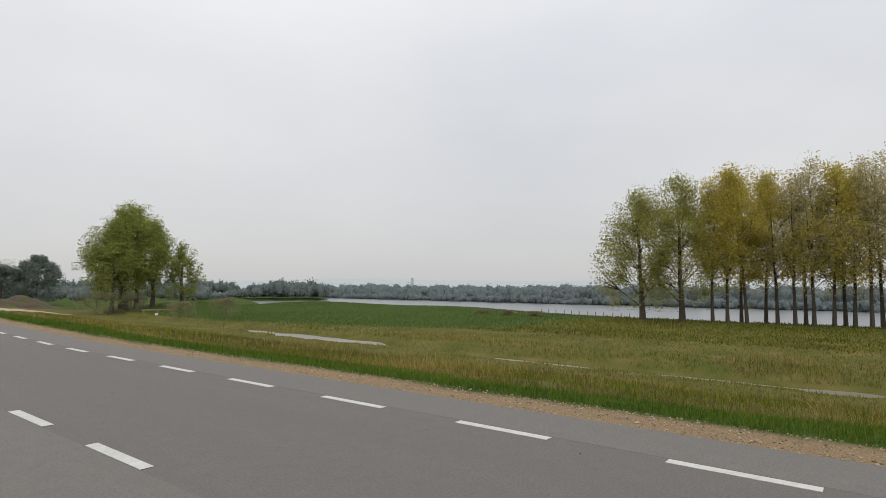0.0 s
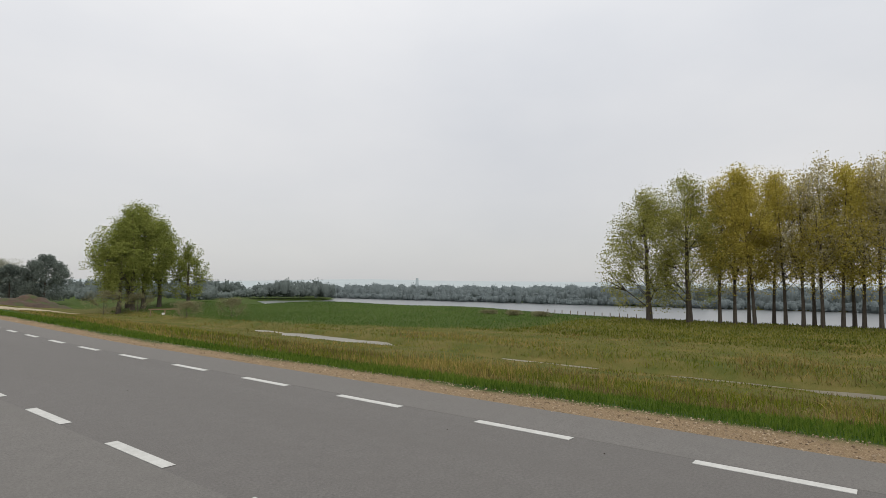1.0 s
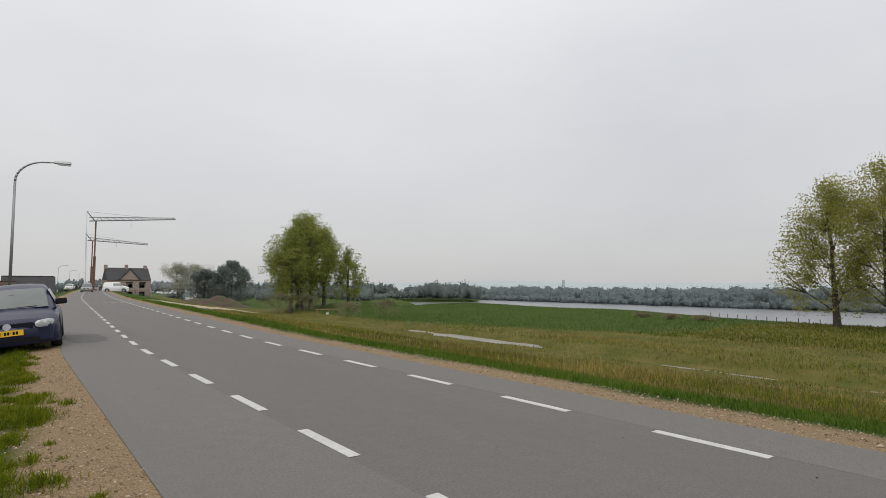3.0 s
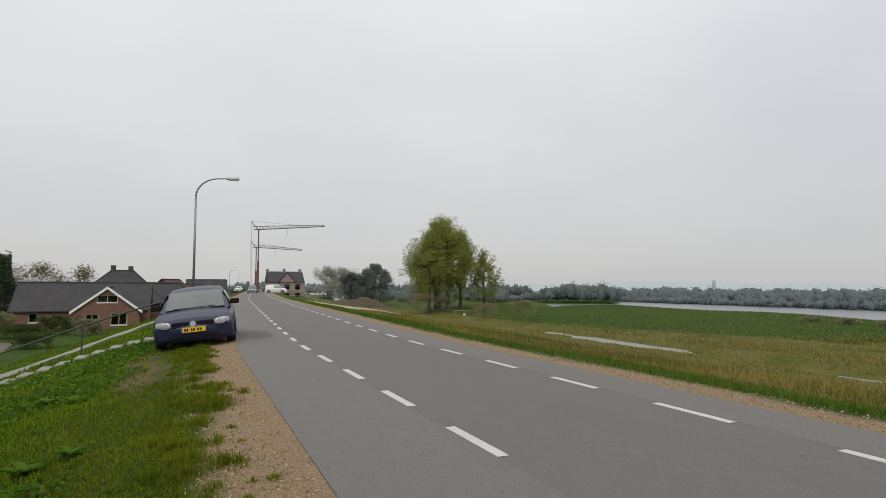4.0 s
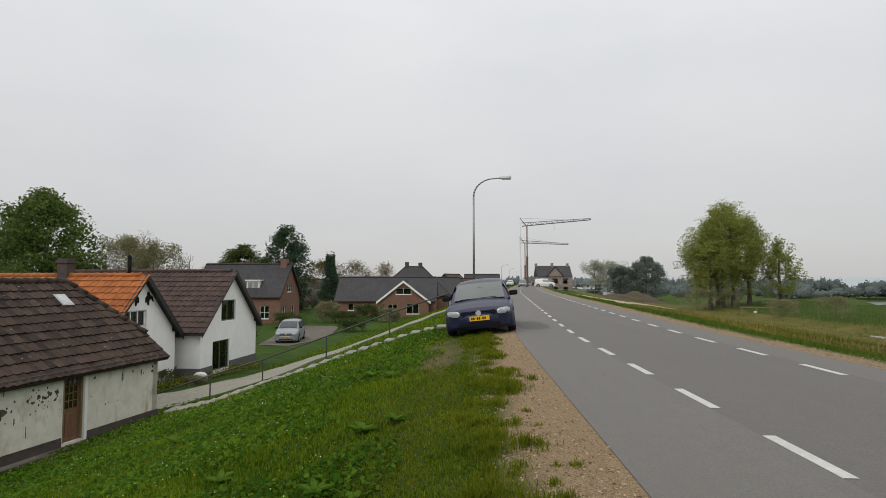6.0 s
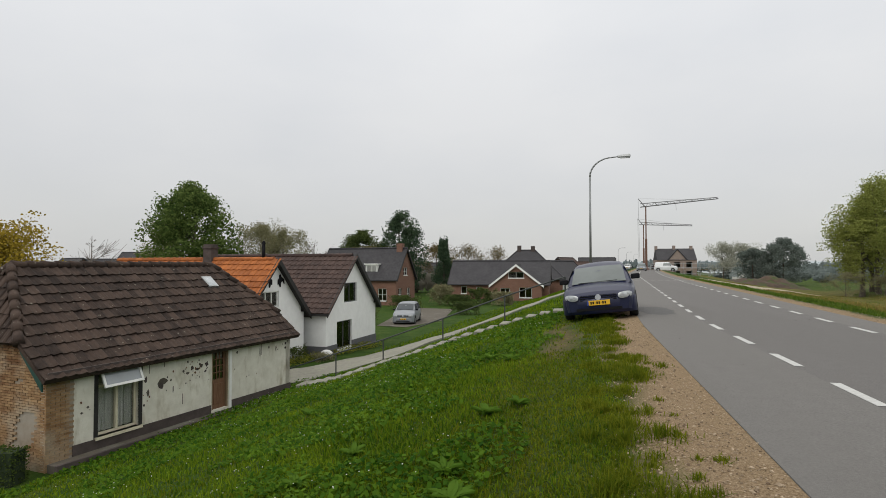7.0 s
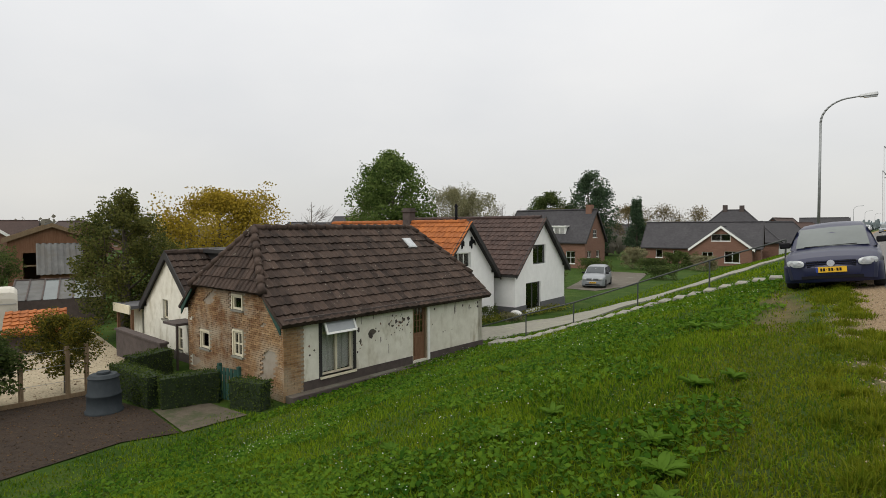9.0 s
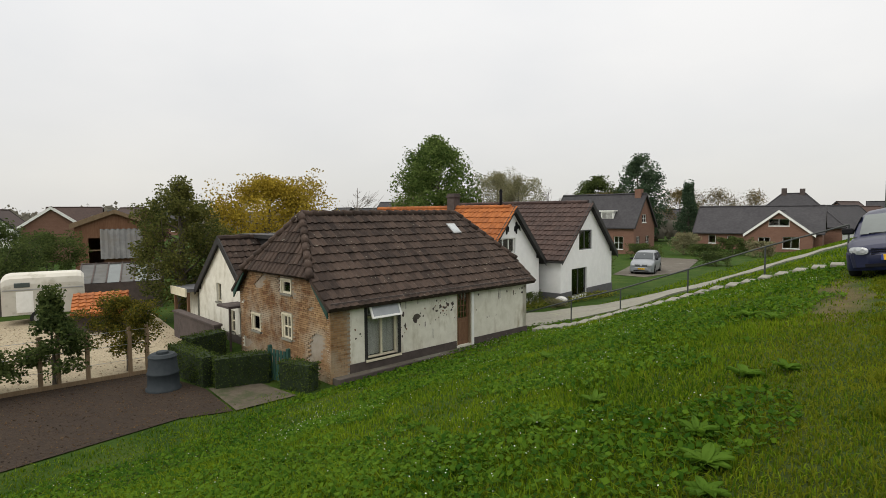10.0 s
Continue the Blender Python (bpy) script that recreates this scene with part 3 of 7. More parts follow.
def cottage():
    h = thing("cottage", COT, "old cottage, dark tiled half-hipped roof, brick gable, flaking white front", "house")
    slope = (CR - CE) / (CD / 2)
    # walls
    holes = [(1.2, 2.32, 0.48, 2.18), (4.8, 5.47, 0.26, 2.1)]
    front = part("front_wall", wall_build(Build(), CL, [(0, CE), (CL, CE)], holes, I4, 0.22), OLD_WHITE, h, "flaking white plaster wall")
    part("plinth", Build().box(0.58, 4.76, -0.03, 0.02, -0.25, 0.44).box(5.60, CL + 0.02, -0.03, 0.02, -0.25, 0.42), PLINTH, h, "dark tarred plinth")
    inner = (CD - 2 * (CR - CH) / slope) / 2
    side_line = [(0, CE), (inner, CH), (CD - inner, CH), (CD, CE)]
    ml = pose(0, CD, 0, 0, 0, -90)
    side_holes = [(CD - 2.68, CD - 2.14, 2.26, 2.66), (CD - 2.66, CD - 2.16, 0.9, 1.62), (CD - 4.72, CD - 4.18, 0.85, 1.38)]
    side = part("brick_gable", wall_build(Build(), CD, side_line, side_holes, ml @ Matrix.Translation((0, 0.02, 0)), 0.22), MORTAR, h, "weathered gable of bare brick with worn plaster")
    part("end_wall", wall_build(Build(), CD, side_line, [], pose(CL, 0, 0, 0, 0, 90), 0.22), OLD_WHITE, h)
    part("back_wall", wall_build(Build(), CL, [(0, CE), (CL, CE)], [], pose(CL, CD, 0, 0, 0, 180), 0.22), OLD_WHITE, h)
    part("floor", Build().box(0.2, CL - 0.2, 0.2, CD - 0.2, -0.1, 0.02), DARK_INSIDE, h)
    part("loft_floor", Build().box(0.22, CL - 0.22, 0.22, CD - 0.22, CE - 0.12, CE - 0.04), DARK_INSIDE, h)
    for x0, x1, z0, z1 in side_holes:
        window(h, ml, x0, x1, z0, z1, CREAM_PAINT, bars=(2, 2) if z1 - z0 > 0.6 else (1, 1), inset=0.02, bar=0.055, casing=0.05)
    # roof planes: front, back, two half hips
    ov, go = 0.26, 0.22
    ze = CE - slope * ov
    hx = 0.8
    zh = CH - 0.18
    yh = (zh - CE) / slope
    def slab(pts, name):
        b = Build()
        n = (Vector(pts[1]) - Vector(pts[0])).cross(Vector(pts[2]) - Vector(pts[0])).normalized() * 0.09
        k = len(pts)
        low = [tuple(Vector(p) - n) for p in pts]
        b.add(list(pts) + low, [tuple(range(k)), tuple(range(2 * k - 1, k - 1, -1))] + [(i, i + k, (i + 1) % k + k, (i + 1) % k) for i in range(k)])
        return part(name, b, OLD_TILE, h)
    r0, r1 = hx, CL - 0.95
    fr = [(-go, -ov, ze), (CL + go, -ov, ze), (CL + go, yh, zh), (r1, CD / 2, CR), (r0, CD / 2, CR), (-go, yh, zh)]
    bk = [(CL + go, CD + ov, ze), (-go, CD + ov, ze), (-go, CD - yh, zh), (r0, CD / 2, CR), (r1, CD / 2, CR), (CL + go, CD - yh, zh)]
    hipl = [(-go, CD - yh, zh), (-go, yh, zh), (r0, CD / 2, CR)]
    hipr = [(CL + go, yh, zh), (CL + go, CD - yh, zh), (r1, CD / 2, CR)]
    fs = slab(fr, "front_roof")
    slab(bk, "back_roof")
    hs = slab(hipl, "hip_roof")
    slab(hipr, "end_hip_roof")
    up = Vector((0, CD / 2 + ov, CR - ze))
    sl = up.length
    sh = math.hypot(yh + ov, zh - ze)

    def in_front(x, y):
        x -= go
        if y < sh:
            return -go < x < CL + go
        f = (y - sh) / (sl - sh)
        return -go + (r0 + go) * f < x < CL + go - (CL + go - r1) * f and y < sl - 0.02

    lay_tiles(fs, plane_from(fr[0], (1, 0, 0), up), in_front, CL + 2 * go, sl, 0.24, 0.35, OLD_TILE, keep=290, seed=7)
    o = Vector(hipl[0])
    ex = Vector(hipl[1]) - o
    ht = Vector(hipl[2]) - (o + ex / 2)
    hw, hh = ex.length, ht.length
    lay_tiles(hs, plane_from(o, ex, ht), lambda x, y: hw / 2 * y / hh < x < hw - hw / 2 * y / hh, hw, hh, 0.24, 0.35, OLD_TILE, keep=60, seed=9)
    # round hip and ridge tiles
    for a, b_, nm in ((fr[5], fr[4], "hip_tile"), (bk[2], bk[3], "hip_tile"), (fr[4], fr[3], "ridge_tile"), (fr[2], fr[3], "hip_tile")):
        a, b_ = Vector(a), Vector(b_)
        k = max(1, int((b_ - a).length / 0.36))
        for i in range(k):
            p, q = a.lerp(b_, i / k), a.lerp(b_, (i + 1.12) / k)
            part(nm, Build().tube(p + Vector((0, 0, 0.02)), q + Vector((0, 0, 0.0)), 0.125, 0.10, 10), OLD_TILE, fs, smooth=True)
    # green boards under the verges
    for yy0, zz0, yy1, zz1 in ((-0.12, ze + 0.18, yh, zh - 0.02), (CD + 0.12, ze + 0.18, CD - yh, zh - 0.02)):
        part("verge_board", Build().add([(-0.20, yy0, zz0 - 0.42), (-0.16, yy0, zz0 - 0.42), (-0.16, yy1, zz1 - 0.16), (-0.20, yy1, zz1 - 0.16), (-0.20, yy0, zz0 - 0.1), (-0.16, yy0, zz0 - 0.1), (-0.16, yy1, zz1 - 0.08), (-0.20, yy1, zz1 - 0.08)],
             [(0, 3, 2, 1), (4, 5, 6, 7), (0, 1, 5, 4), (1, 2, 6, 5), (2, 3, 7, 6), (3, 0, 4, 7)]), GREEN_PAINT, h, "dark green painted board")
    part("eave_board", Build().box(-0.1, CL + 0.1, -0.2, -0.16, ze + 0.02, ze + 0.16), PLINTH, h)
    return h


cottage()

house("white_house", -21.98, 27.36, -3.9, 9.0, 5.95, 2.45, 5.15, WHITE_RENDER, BROWN_TILE, "white rendered house with brown tiled roof and black verges", plinth=(PLINTH_GREY, 0.5),
      holes={"right": [(1.95, 3.45, 2.6, 3.66, win(PLINTH_GREY, bars=(2, 1), sill=False)), (1.15, 2.85, 0.2, 1.65, win(PLINTH_GREY, bars=(2, 1), sill=False))]})
house("orange_roof_house", -23.3, 21.9, -3.9, 9.0, 5.0, 2.4, 4.88, WHITE_RENDER, ORANGE_TILE, "white house with bright orange tiled roof and black verges",
      holes={"right": [(1.45, 2.85, 2.7, 3.42, win(WHITE_PAINT, bars=(3, 1)))]})
house("brick_house", -31.0, 62.6, -5, 10.0, 5.6, 3.25, 6.6, RED_BRICK, DARK_TILE, "red brick house with dark tiled roof and white windows", tiles=False,
      holes={"right": [(0.6, 1.6, 0.5, 1.9, win(bars=(2, 2))), (3.1, 4.1, 0.5, 1.9, win(bars=(2, 2))), (2.1, 3.3, 3.4, 4.3, win(bars=(2, 2)))], "front": [(7.7, 8.8, 0.5, 1.9, win(bars=(2, 2)))]})
house("farmhouse", -18.2, 76, 2, 13.3, 8.0, 2.2, 5.15, RED_BRICK, DARK_TILE, "long brick house with dark grey tiled roof", tiles=False,
      holes={"front": [(1.6, 2.4, 0.7, 1.7, win()), (3.7, 4.3, 0.8, 1.6, win())]})
house("gabled_house", -5.6, 73.4, 92, 9.0, 6.4, 2.1, 4.6, RED_BRICK, DARK_TILE, "brick house gable with white windows and white verges", tiles=False, board=WHITE_PAINT,
      holes={"left": [(2.2, 4.2, 2.9, 3.7, win(bars=(2, 1))), (1.2, 2.4, 0.6, 1.6, win(bars=(2, 1))), (3.6, 5.2, 0.4, 1.7, win(bars=(2, 1)))]})
def hip_house(x, y, yaw, length, depth, eave, ridge, short, label):
    """A brick house under a hipped roof, its ridge shorter than the house by `short` at each end."""
    h = thing("hipped_house", pose(x, y, VILLAGE, 0, 0, yaw), label, "house")
    line = [(0, eave), (length, eave)]
    part("wall", wall_build(Build(), length, line, [(1.2, 2.4, 0.8, 2.0), (6.4, 7.6, 0.8, 2.0)], I4), RED_BRICK, h)
    for x0 in (1.2, 6.4):
        window(h, I4, x0, x0 + 1.2, 0.8, 2.0, WHITE_PAINT, bars=(2, 1))
    part("side_wall", Build().box(0, 0.25, 0.26, depth, 0, eave).box(length - 0.25, length, 0.26, depth, 0, eave).box(0.26, length - 0.26, depth - 0.25, depth, 0, eave), RED_BRICK, h)
    o, m = 0.4, depth / 2
    low = [(-o, -o, eave - 0.1), (length + o, -o, eave - 0.1), (length + o, depth + o, eave - 0.1), (-o, depth + o, eave - 0.1)]
    top = [(short, m, ridge), (length - short, m, ridge)]
    under = [(px, py, pz - 0.12) for px, py, pz in low]
    part("roof", Build().add(low + top + under, [(0, 1, 5, 4), (1, 2, 5), (2, 3, 4, 5), (3, 0, 4), (9, 8, 7, 6), (0, 6, 7, 1), (1, 7, 8, 2), (2, 8, 9, 3), (3, 9, 6, 0)]), DARK_TILE, h)
    part("ridge_tiles", Build().path([low[0], top[0], top[1], low[1]], [0.1] * 4, 6), DARK_TILE, h)
    return h


hip_house(-14.4, 85, 2, 11.0, 9.0, 2.6, 6.9, 4.2, "brick house with steep dark hipped roof and two chimneys")
house("white_gable_house", -3.6, 88, 60, 8.0, 6.0, 2.4, 5.2, WHITE_RENDER, DARK_TILE, "white gabled house with dark tiled roof", tiles=False)


# ---------------------------------------------------------------- trees
def tree(name, x, y, z, height, spread, leaf_mat, label, leaves=2500, leaf=0.30, clear=0.18, shape="round", seed=1, trunk=0.25, group="", limbs=9, lean=0.0, bark=None, category="tree", gaps=0.35, fork=2, fill=0):
    """A tapered trunk with limbs, and a crown of many small leaves gathered on the twigs."""
    rnd = random.Random(seed)
    leaves, leaf = int(leaves * 2.15), leaf * 0.65
    t = thing(name, pose(x, y, z - 0.1), label, category, group)
    b = Build()
    tips = []

    def radius(f):
        if shape == "poplar":
            return spread * lerp_table([(0, 0.75), (0.25, 1.1), (0.5, 1.2), (0.75, 0.95), (1, 0.3)], f)
        if shape == "cone":
            return spread * (1 - f) * 0.9 + 0.1
        return spread * math.sqrt(max(0.03, 1 - (2 * f - 0.9) ** 2))

    def dome(p, f):
        """The height that the crown's uneven top reaches over a place."""
        r = math.hypot(p.x, p.y) / spread
        return height * f * (1 - (0.16 if shape == "poplar" else 0.0) * min(1.3, r) ** 2 + 0.05 * noise.noise((p.x * 0.8, p.y * 0.8, seed)))

    pts, rad = [], []
    n = 7
    ox = oy = 0.0
    for i in range(n + 1):
        f = i / n
        ox += rnd.uniform(-0.02, 0.02) * height + lean * height / n
        oy += rnd.uniform(-0.02, 0.02) * height
        pts.append(Vector((ox * f, oy * f, height * f * 0.93)))
        rad.append(max(0.02, trunk * (1 - f) ** 0.8 * (1.25 if i == 0 else 1)))
    b.path(pts, rad, 7)

    def on_trunk(f):
        k = min(n - 1, int(f * n))
        return pts[k].lerp(pts[k + 1], f * n - k), rad[k]

    for i in range(limbs):
        f = clear + (0.95 - clear) * (i + rnd.random()) / limbs
        p, r = on_trunk(f)
        a = rnd.uniform(0, 2 * math.pi) + i * 2.4
        crown_f = (f - clear) / (1 - clear)
        reach = radius(min(1, crown_f + (0.3 if shape == "poplar" else 0.12))) * rnd.uniform(0.6, 1.05)
        rise = reach * (1.3 + 1.6 * crown_f if shape == "poplar" else 0.1 if shape == "cone" else 0.8) * rnd.uniform(0.7, 1.2)
        mid = p + Vector((math.cos(a) * reach * 0.5, math.sin(a) * reach * 0.5, rise * 0.35))
        end = p + Vector((math.cos(a) * reach, math.sin(a) * reach, rise))
        lim = dome(end, rnd.uniform(0.93, 1.02))
        if end.z > lim:
            k = max(0.12, (lim - p.z) / max(0.01, end.z - p.z))
            mid, end = p + (mid - p) * k, p + (end - p) * k
        thin = 0.6 if shape == "poplar" else 1.0
        b.path([p, mid, end], [r * 0.34 * thin, r * 0.2 * thin, 0.01], 5)
        tips += [mid.lerp(end, s) for s in (0.1, 0.4, 0.7, 1.0)]
        for _ in range(fork):
            a2 = a + rnd.uniform(-1.1, 1.1)
            e2 = mid + Vector((math.cos(a2), math.sin(a2), rnd.uniform(0.2, 1.2) * (0.2 if shape == "cone" else 1))) * reach * rnd.uniform(0.4, 0.7)
            e2.z = min(e2.z, max(mid.z, dome(e2, rnd.uniform(0.86, 1.0))))
            b.path([mid, e2], [r * 0.2, 0.008], 4)
            tips += [mid.lerp(e2, s) for s in (0.5, 1.0)]
    tips += [on_trunk(0.8)[0], on_trunk(0.9)[0], on_trunk(0.999)[0]]
    for _ in range(int(fill * 1.5)):
        f, a, q = rnd.random(), rnd.uniform(0, 6.3), math.sqrt(rnd.uniform(0.16, 0.98))
        r = radius(f) * q
        tips.append(Vector((math.cos(a) * r, math.sin(a) * r, height * (clear + (0.95 - clear) * f))))
    part("trunk", b, bark or BARK, t)
    if leaves:
        size = spread * (0.32 if not fill else 0.17)
        vs, fs = [], []
        weight = [rnd.random() ** gaps for _ in tips]
        if shape == "poplar":
            size = min(0.85, spread * 0.22)
            full = [(clear * 0.8, 0.55), (clear + 0.14, 1.2), (0.5, 1.3), (0.8, 0.85), (1.0, 0.4)]
            weight = [w * lerp_table(full, p.z / height) for w, p in zip(weight, tips)]
        picks = rnd.choices(range(len(tips)), weight, k=leaves)
        for k in picks:
            c = tips[k]
            d = Vector([max(-1.15, min(1.15, rnd.gauss(0, w))) for w in (1, 1, 0.85 if shape != "poplar" else 1.3)])
            p = c + d * size * 0.62
            over = p.z - dome(p, 1.03)
            if over > 0 and (shape == "poplar" or over > 0.04 * height):
                continue
            if p.z < height * clear * 0.6:
                continue
            s = leaf * rnd.uniform(0.6, 1.3)
            q = Euler((rnd.uniform(0, 6.3), rnd.uniform(0, 6.3), rnd.uniform(0, 6.3))).to_matrix()
            o = len(vs)
            vs += [p + q @ Vector(w) * s for w in ((0, -0.5, 0), (0.34, 0, 0.08), (0, 0.5, 0), (-0.34, 0, 0.08))]
            fs.append((o, o + 1, o + 2, o + 3))
        cr = Build()
        cr.v, cr.f = [tuple(v) for v in vs], fs
        part("crown", cr, leaf_mat, t)
    return t


POPLAR_GREEN = leafy("poplar_green", (0.19, 0.20, 0.045), (0.42, 0.40, 0.115), 0.35, 0.7, 0.55)
POPLAR_GOLD = leafy("poplar_gold", (0.31, 0.265, 0.05), (0.60, 0.51, 0.12), 0.35, 0.7, 0.55)
POPLAR_THIN = leafy("poplar_thin", (0.35, 0.31, 0.15), (0.55, 0.49, 0.26), 0.35, 0.6, 0.55)
CLUMP_GREEN = leafy("clump_green", (0.13, 0.165, 0.036), (0.33, 0.35, 0.095), 0.35, 0.7, 0.5)
LEAF_GREEN = leafy("leaf_green", (0.05, 0.09, 0.022), (0.15, 0.20, 0.055))
LEAF_DEEP = leafy("leaf_deep", (0.03, 0.05, 0.016), (0.105, 0.135, 0.04))
LEAF_YELLOW = leafy("leaf_yellow", (0.15, 0.11, 0.015), (0.42, 0.31, 0.04), 0.5)
LEAF_PALE = leafy("leaf_pale", (0.15, 0.145, 0.075), (0.28, 0.265, 0.15))
# next two leaf colours are lightened and greyed to carry the haze
LEAF_GREY_HAZE = leafy("leaf_grey_haze", (0.115, 0.14, 0.125), (0.195, 0.225, 0.195))
LEAF_HAZE = leafy("leaf_haze", (0.30, 0.305, 0.25), (0.46, 0.46, 0.38))
NEEDLE = leafy("needle", (0.035, 0.065, 0.038), (0.085, 0.125, 0.068))

POPLARS = [(65, 21.6, 15.2, 0), (65.3, 17.4, 16.4, 0), (65.6, 14.4, 16, 1), (65.8, 13.0, 17.3, 1), (66, 11.2, 17, 1), (67, 8.6, 16.6, 1), (66.5, 7.0, 16, 2), (66.3, 5.4, 17.6, 2), (66.6, 3.8, 16.4, 1),
           (67.5, 2.2, 16, 1), (67, 0.9, 17, 2), (67.4, -0.8, 17.5, 2), (67, -2.4, 17.8, 2), (67.4, -4.2, 17.2, 2), (68, -6, 17.5, 1), (67.5, -8, 17, 2), (68, -10.5, 17, 2), (68.6, 12.2, 16.4, 1), (68.8, 9.9, 16, 1), (68.6, 6.3, 16.6, 2), (68.8, 3.0, 16.8, 1), (68.7, 0.1, 17.2, 2)]
for i, (x, y, hgt, kind) in enumerate(POPLARS):
    tree("poplar", x, y, ground_z(x, y), hgt, 4.3 if i < 2 else 3.3, (POPLAR_GREEN, POPLAR_GOLD, POPLAR_THIN)[kind], ("tall poplar with green-gold leaves on the river bank", "tall poplar with golden autumn leaves on the river bank", "tall poplar with thin grey-gold leaves on the river bank")[kind],
         leaves=int((13000, 7200, 2900)[kind] * (1 if i < 17 else 0.5)), fill=125 if i < 2 else 55, leaf=0.26, clear=0.20 if i > 1 else 0.10, shape="poplar", seed=20 + i, trunk=0.32 if i < 2 else 0.18, group="poplar row on the river bank", limbs=30, gaps=0.6, fork=4)
for i, (x, y, hgt, sp) in enumerate([(35.6, 83, 15.1, 3.9), (37.9, 85, 15.5, 4.1), (34.2, 84, 13.6, 3.2), (40.2, 85, 13.2, 3.2), (43.6, 83, 9.7, 2.3), (37, 88, 14.6, 4.0)]):
    tree("poplar", x, y, ground_z(x, y), hgt, sp, CLUMP_GREEN, "broad green poplar in a clump beside the meadow", leaves=8600 if i < 4 else 2600, fill=50, leaf=0.34, clear=0.13, shape="poplar", seed=60 + i, trunk=0.3, group="poplar clump in the meadow", limbs=22, fork=3)
# trees of the village
tree("round_tree", -42.8, 55, VILLAGE, 14.1, 5.3, LEAF_GREEN, "large dense green tree behind the houses", leaves=12500, leaf=0.46, clear=0.06, seed=80, limbs=20, fill=260)
tree("golden_tree", -32.8, 23.7, VILLAGE, 7.4, 3.9, LEAF_YELLOW, "broad tree with golden yellow autumn leaves", leaves=12500, leaf=0.25, clear=0.10, seed=81, limbs=24, fill=190)
tree("leafy_tree", -25.1, 13.4, VILLAGE, 6.6, 2.0, leafy("leaf_fading", (0.04, 0.055, 0.016), (0.15, 0.15, 0.04), 0.6), "dark green garden tree with yellowing leaf edges", leaves=10000, leaf=0.18, clear=0.06, seed=82, limbs=26, fill=120)


# ---------------------------------------------------------------- vehicles
def car_paint(name, col):
    m = material(name, tuple(c * 0.85 for c in col), col, scale=3, rough=0.38, spec=0.35)
    m.node_tree.nodes["Principled BSDF"].inputs["Coat Weight"].default_value = 0.22
    return m


TYRE = material("tyre", (0.012, 0.012, 0.012), (0.025, 0.025, 0.025), scale=10, rough=0.9)
TRIM = material("black_trim", (0.008, 0.008, 0.009), (0.014, 0.014, 0.016), scale=8, rough=0.75, spec=0.1)
RIM = material("rim", (0.32, 0.33, 0.34), (0.42, 0.43, 0.44), scale=6, rough=0.35, metal=0.8)
LAMP_GLASS = material("lamp_glass", (0.24, 0.26, 0.27), (0.44, 0.46, 0.47), scale=14, rough=0.12, spec=0.8)
YELLOW = material("plate_yellow", (0.62, 0.36, 0.02), (0.70, 0.42, 0.03), scale=6, rough=0.5)
PLATE_BLUE = material("plate_blue", (0.02, 0.04, 0.2), (0.03, 0.06, 0.26), scale=6, rough=0.5)
CAR_GLASS = material("car_glass", (0.055, 0.068, 0.066), (0.10, 0.118, 0.115), scale=1.2, rough=0.06, spec=0.6)
DARK_GLASS = material("dark_glass", (0.022, 0.028, 0.032), (0.045, 0.055, 0.062), scale=1.2, rough=0.08, spec=0.35)
REFLECTOR = material("reflector", (0.26, 0.27, 0.28), (0.40, 0.41, 0.42), scale=20, rough=0.2, spec=0.8)
BADGE = material("badge", (0.3, 0.32, 0.36), (0.5, 0.52, 0.56), scale=30, rough=0.35, metal=0.1)
RED_LAMP = material("red_lamp", (0.25, 0.01, 0.01), (0.35, 0.02, 0.02), scale=5, rough=0.2)


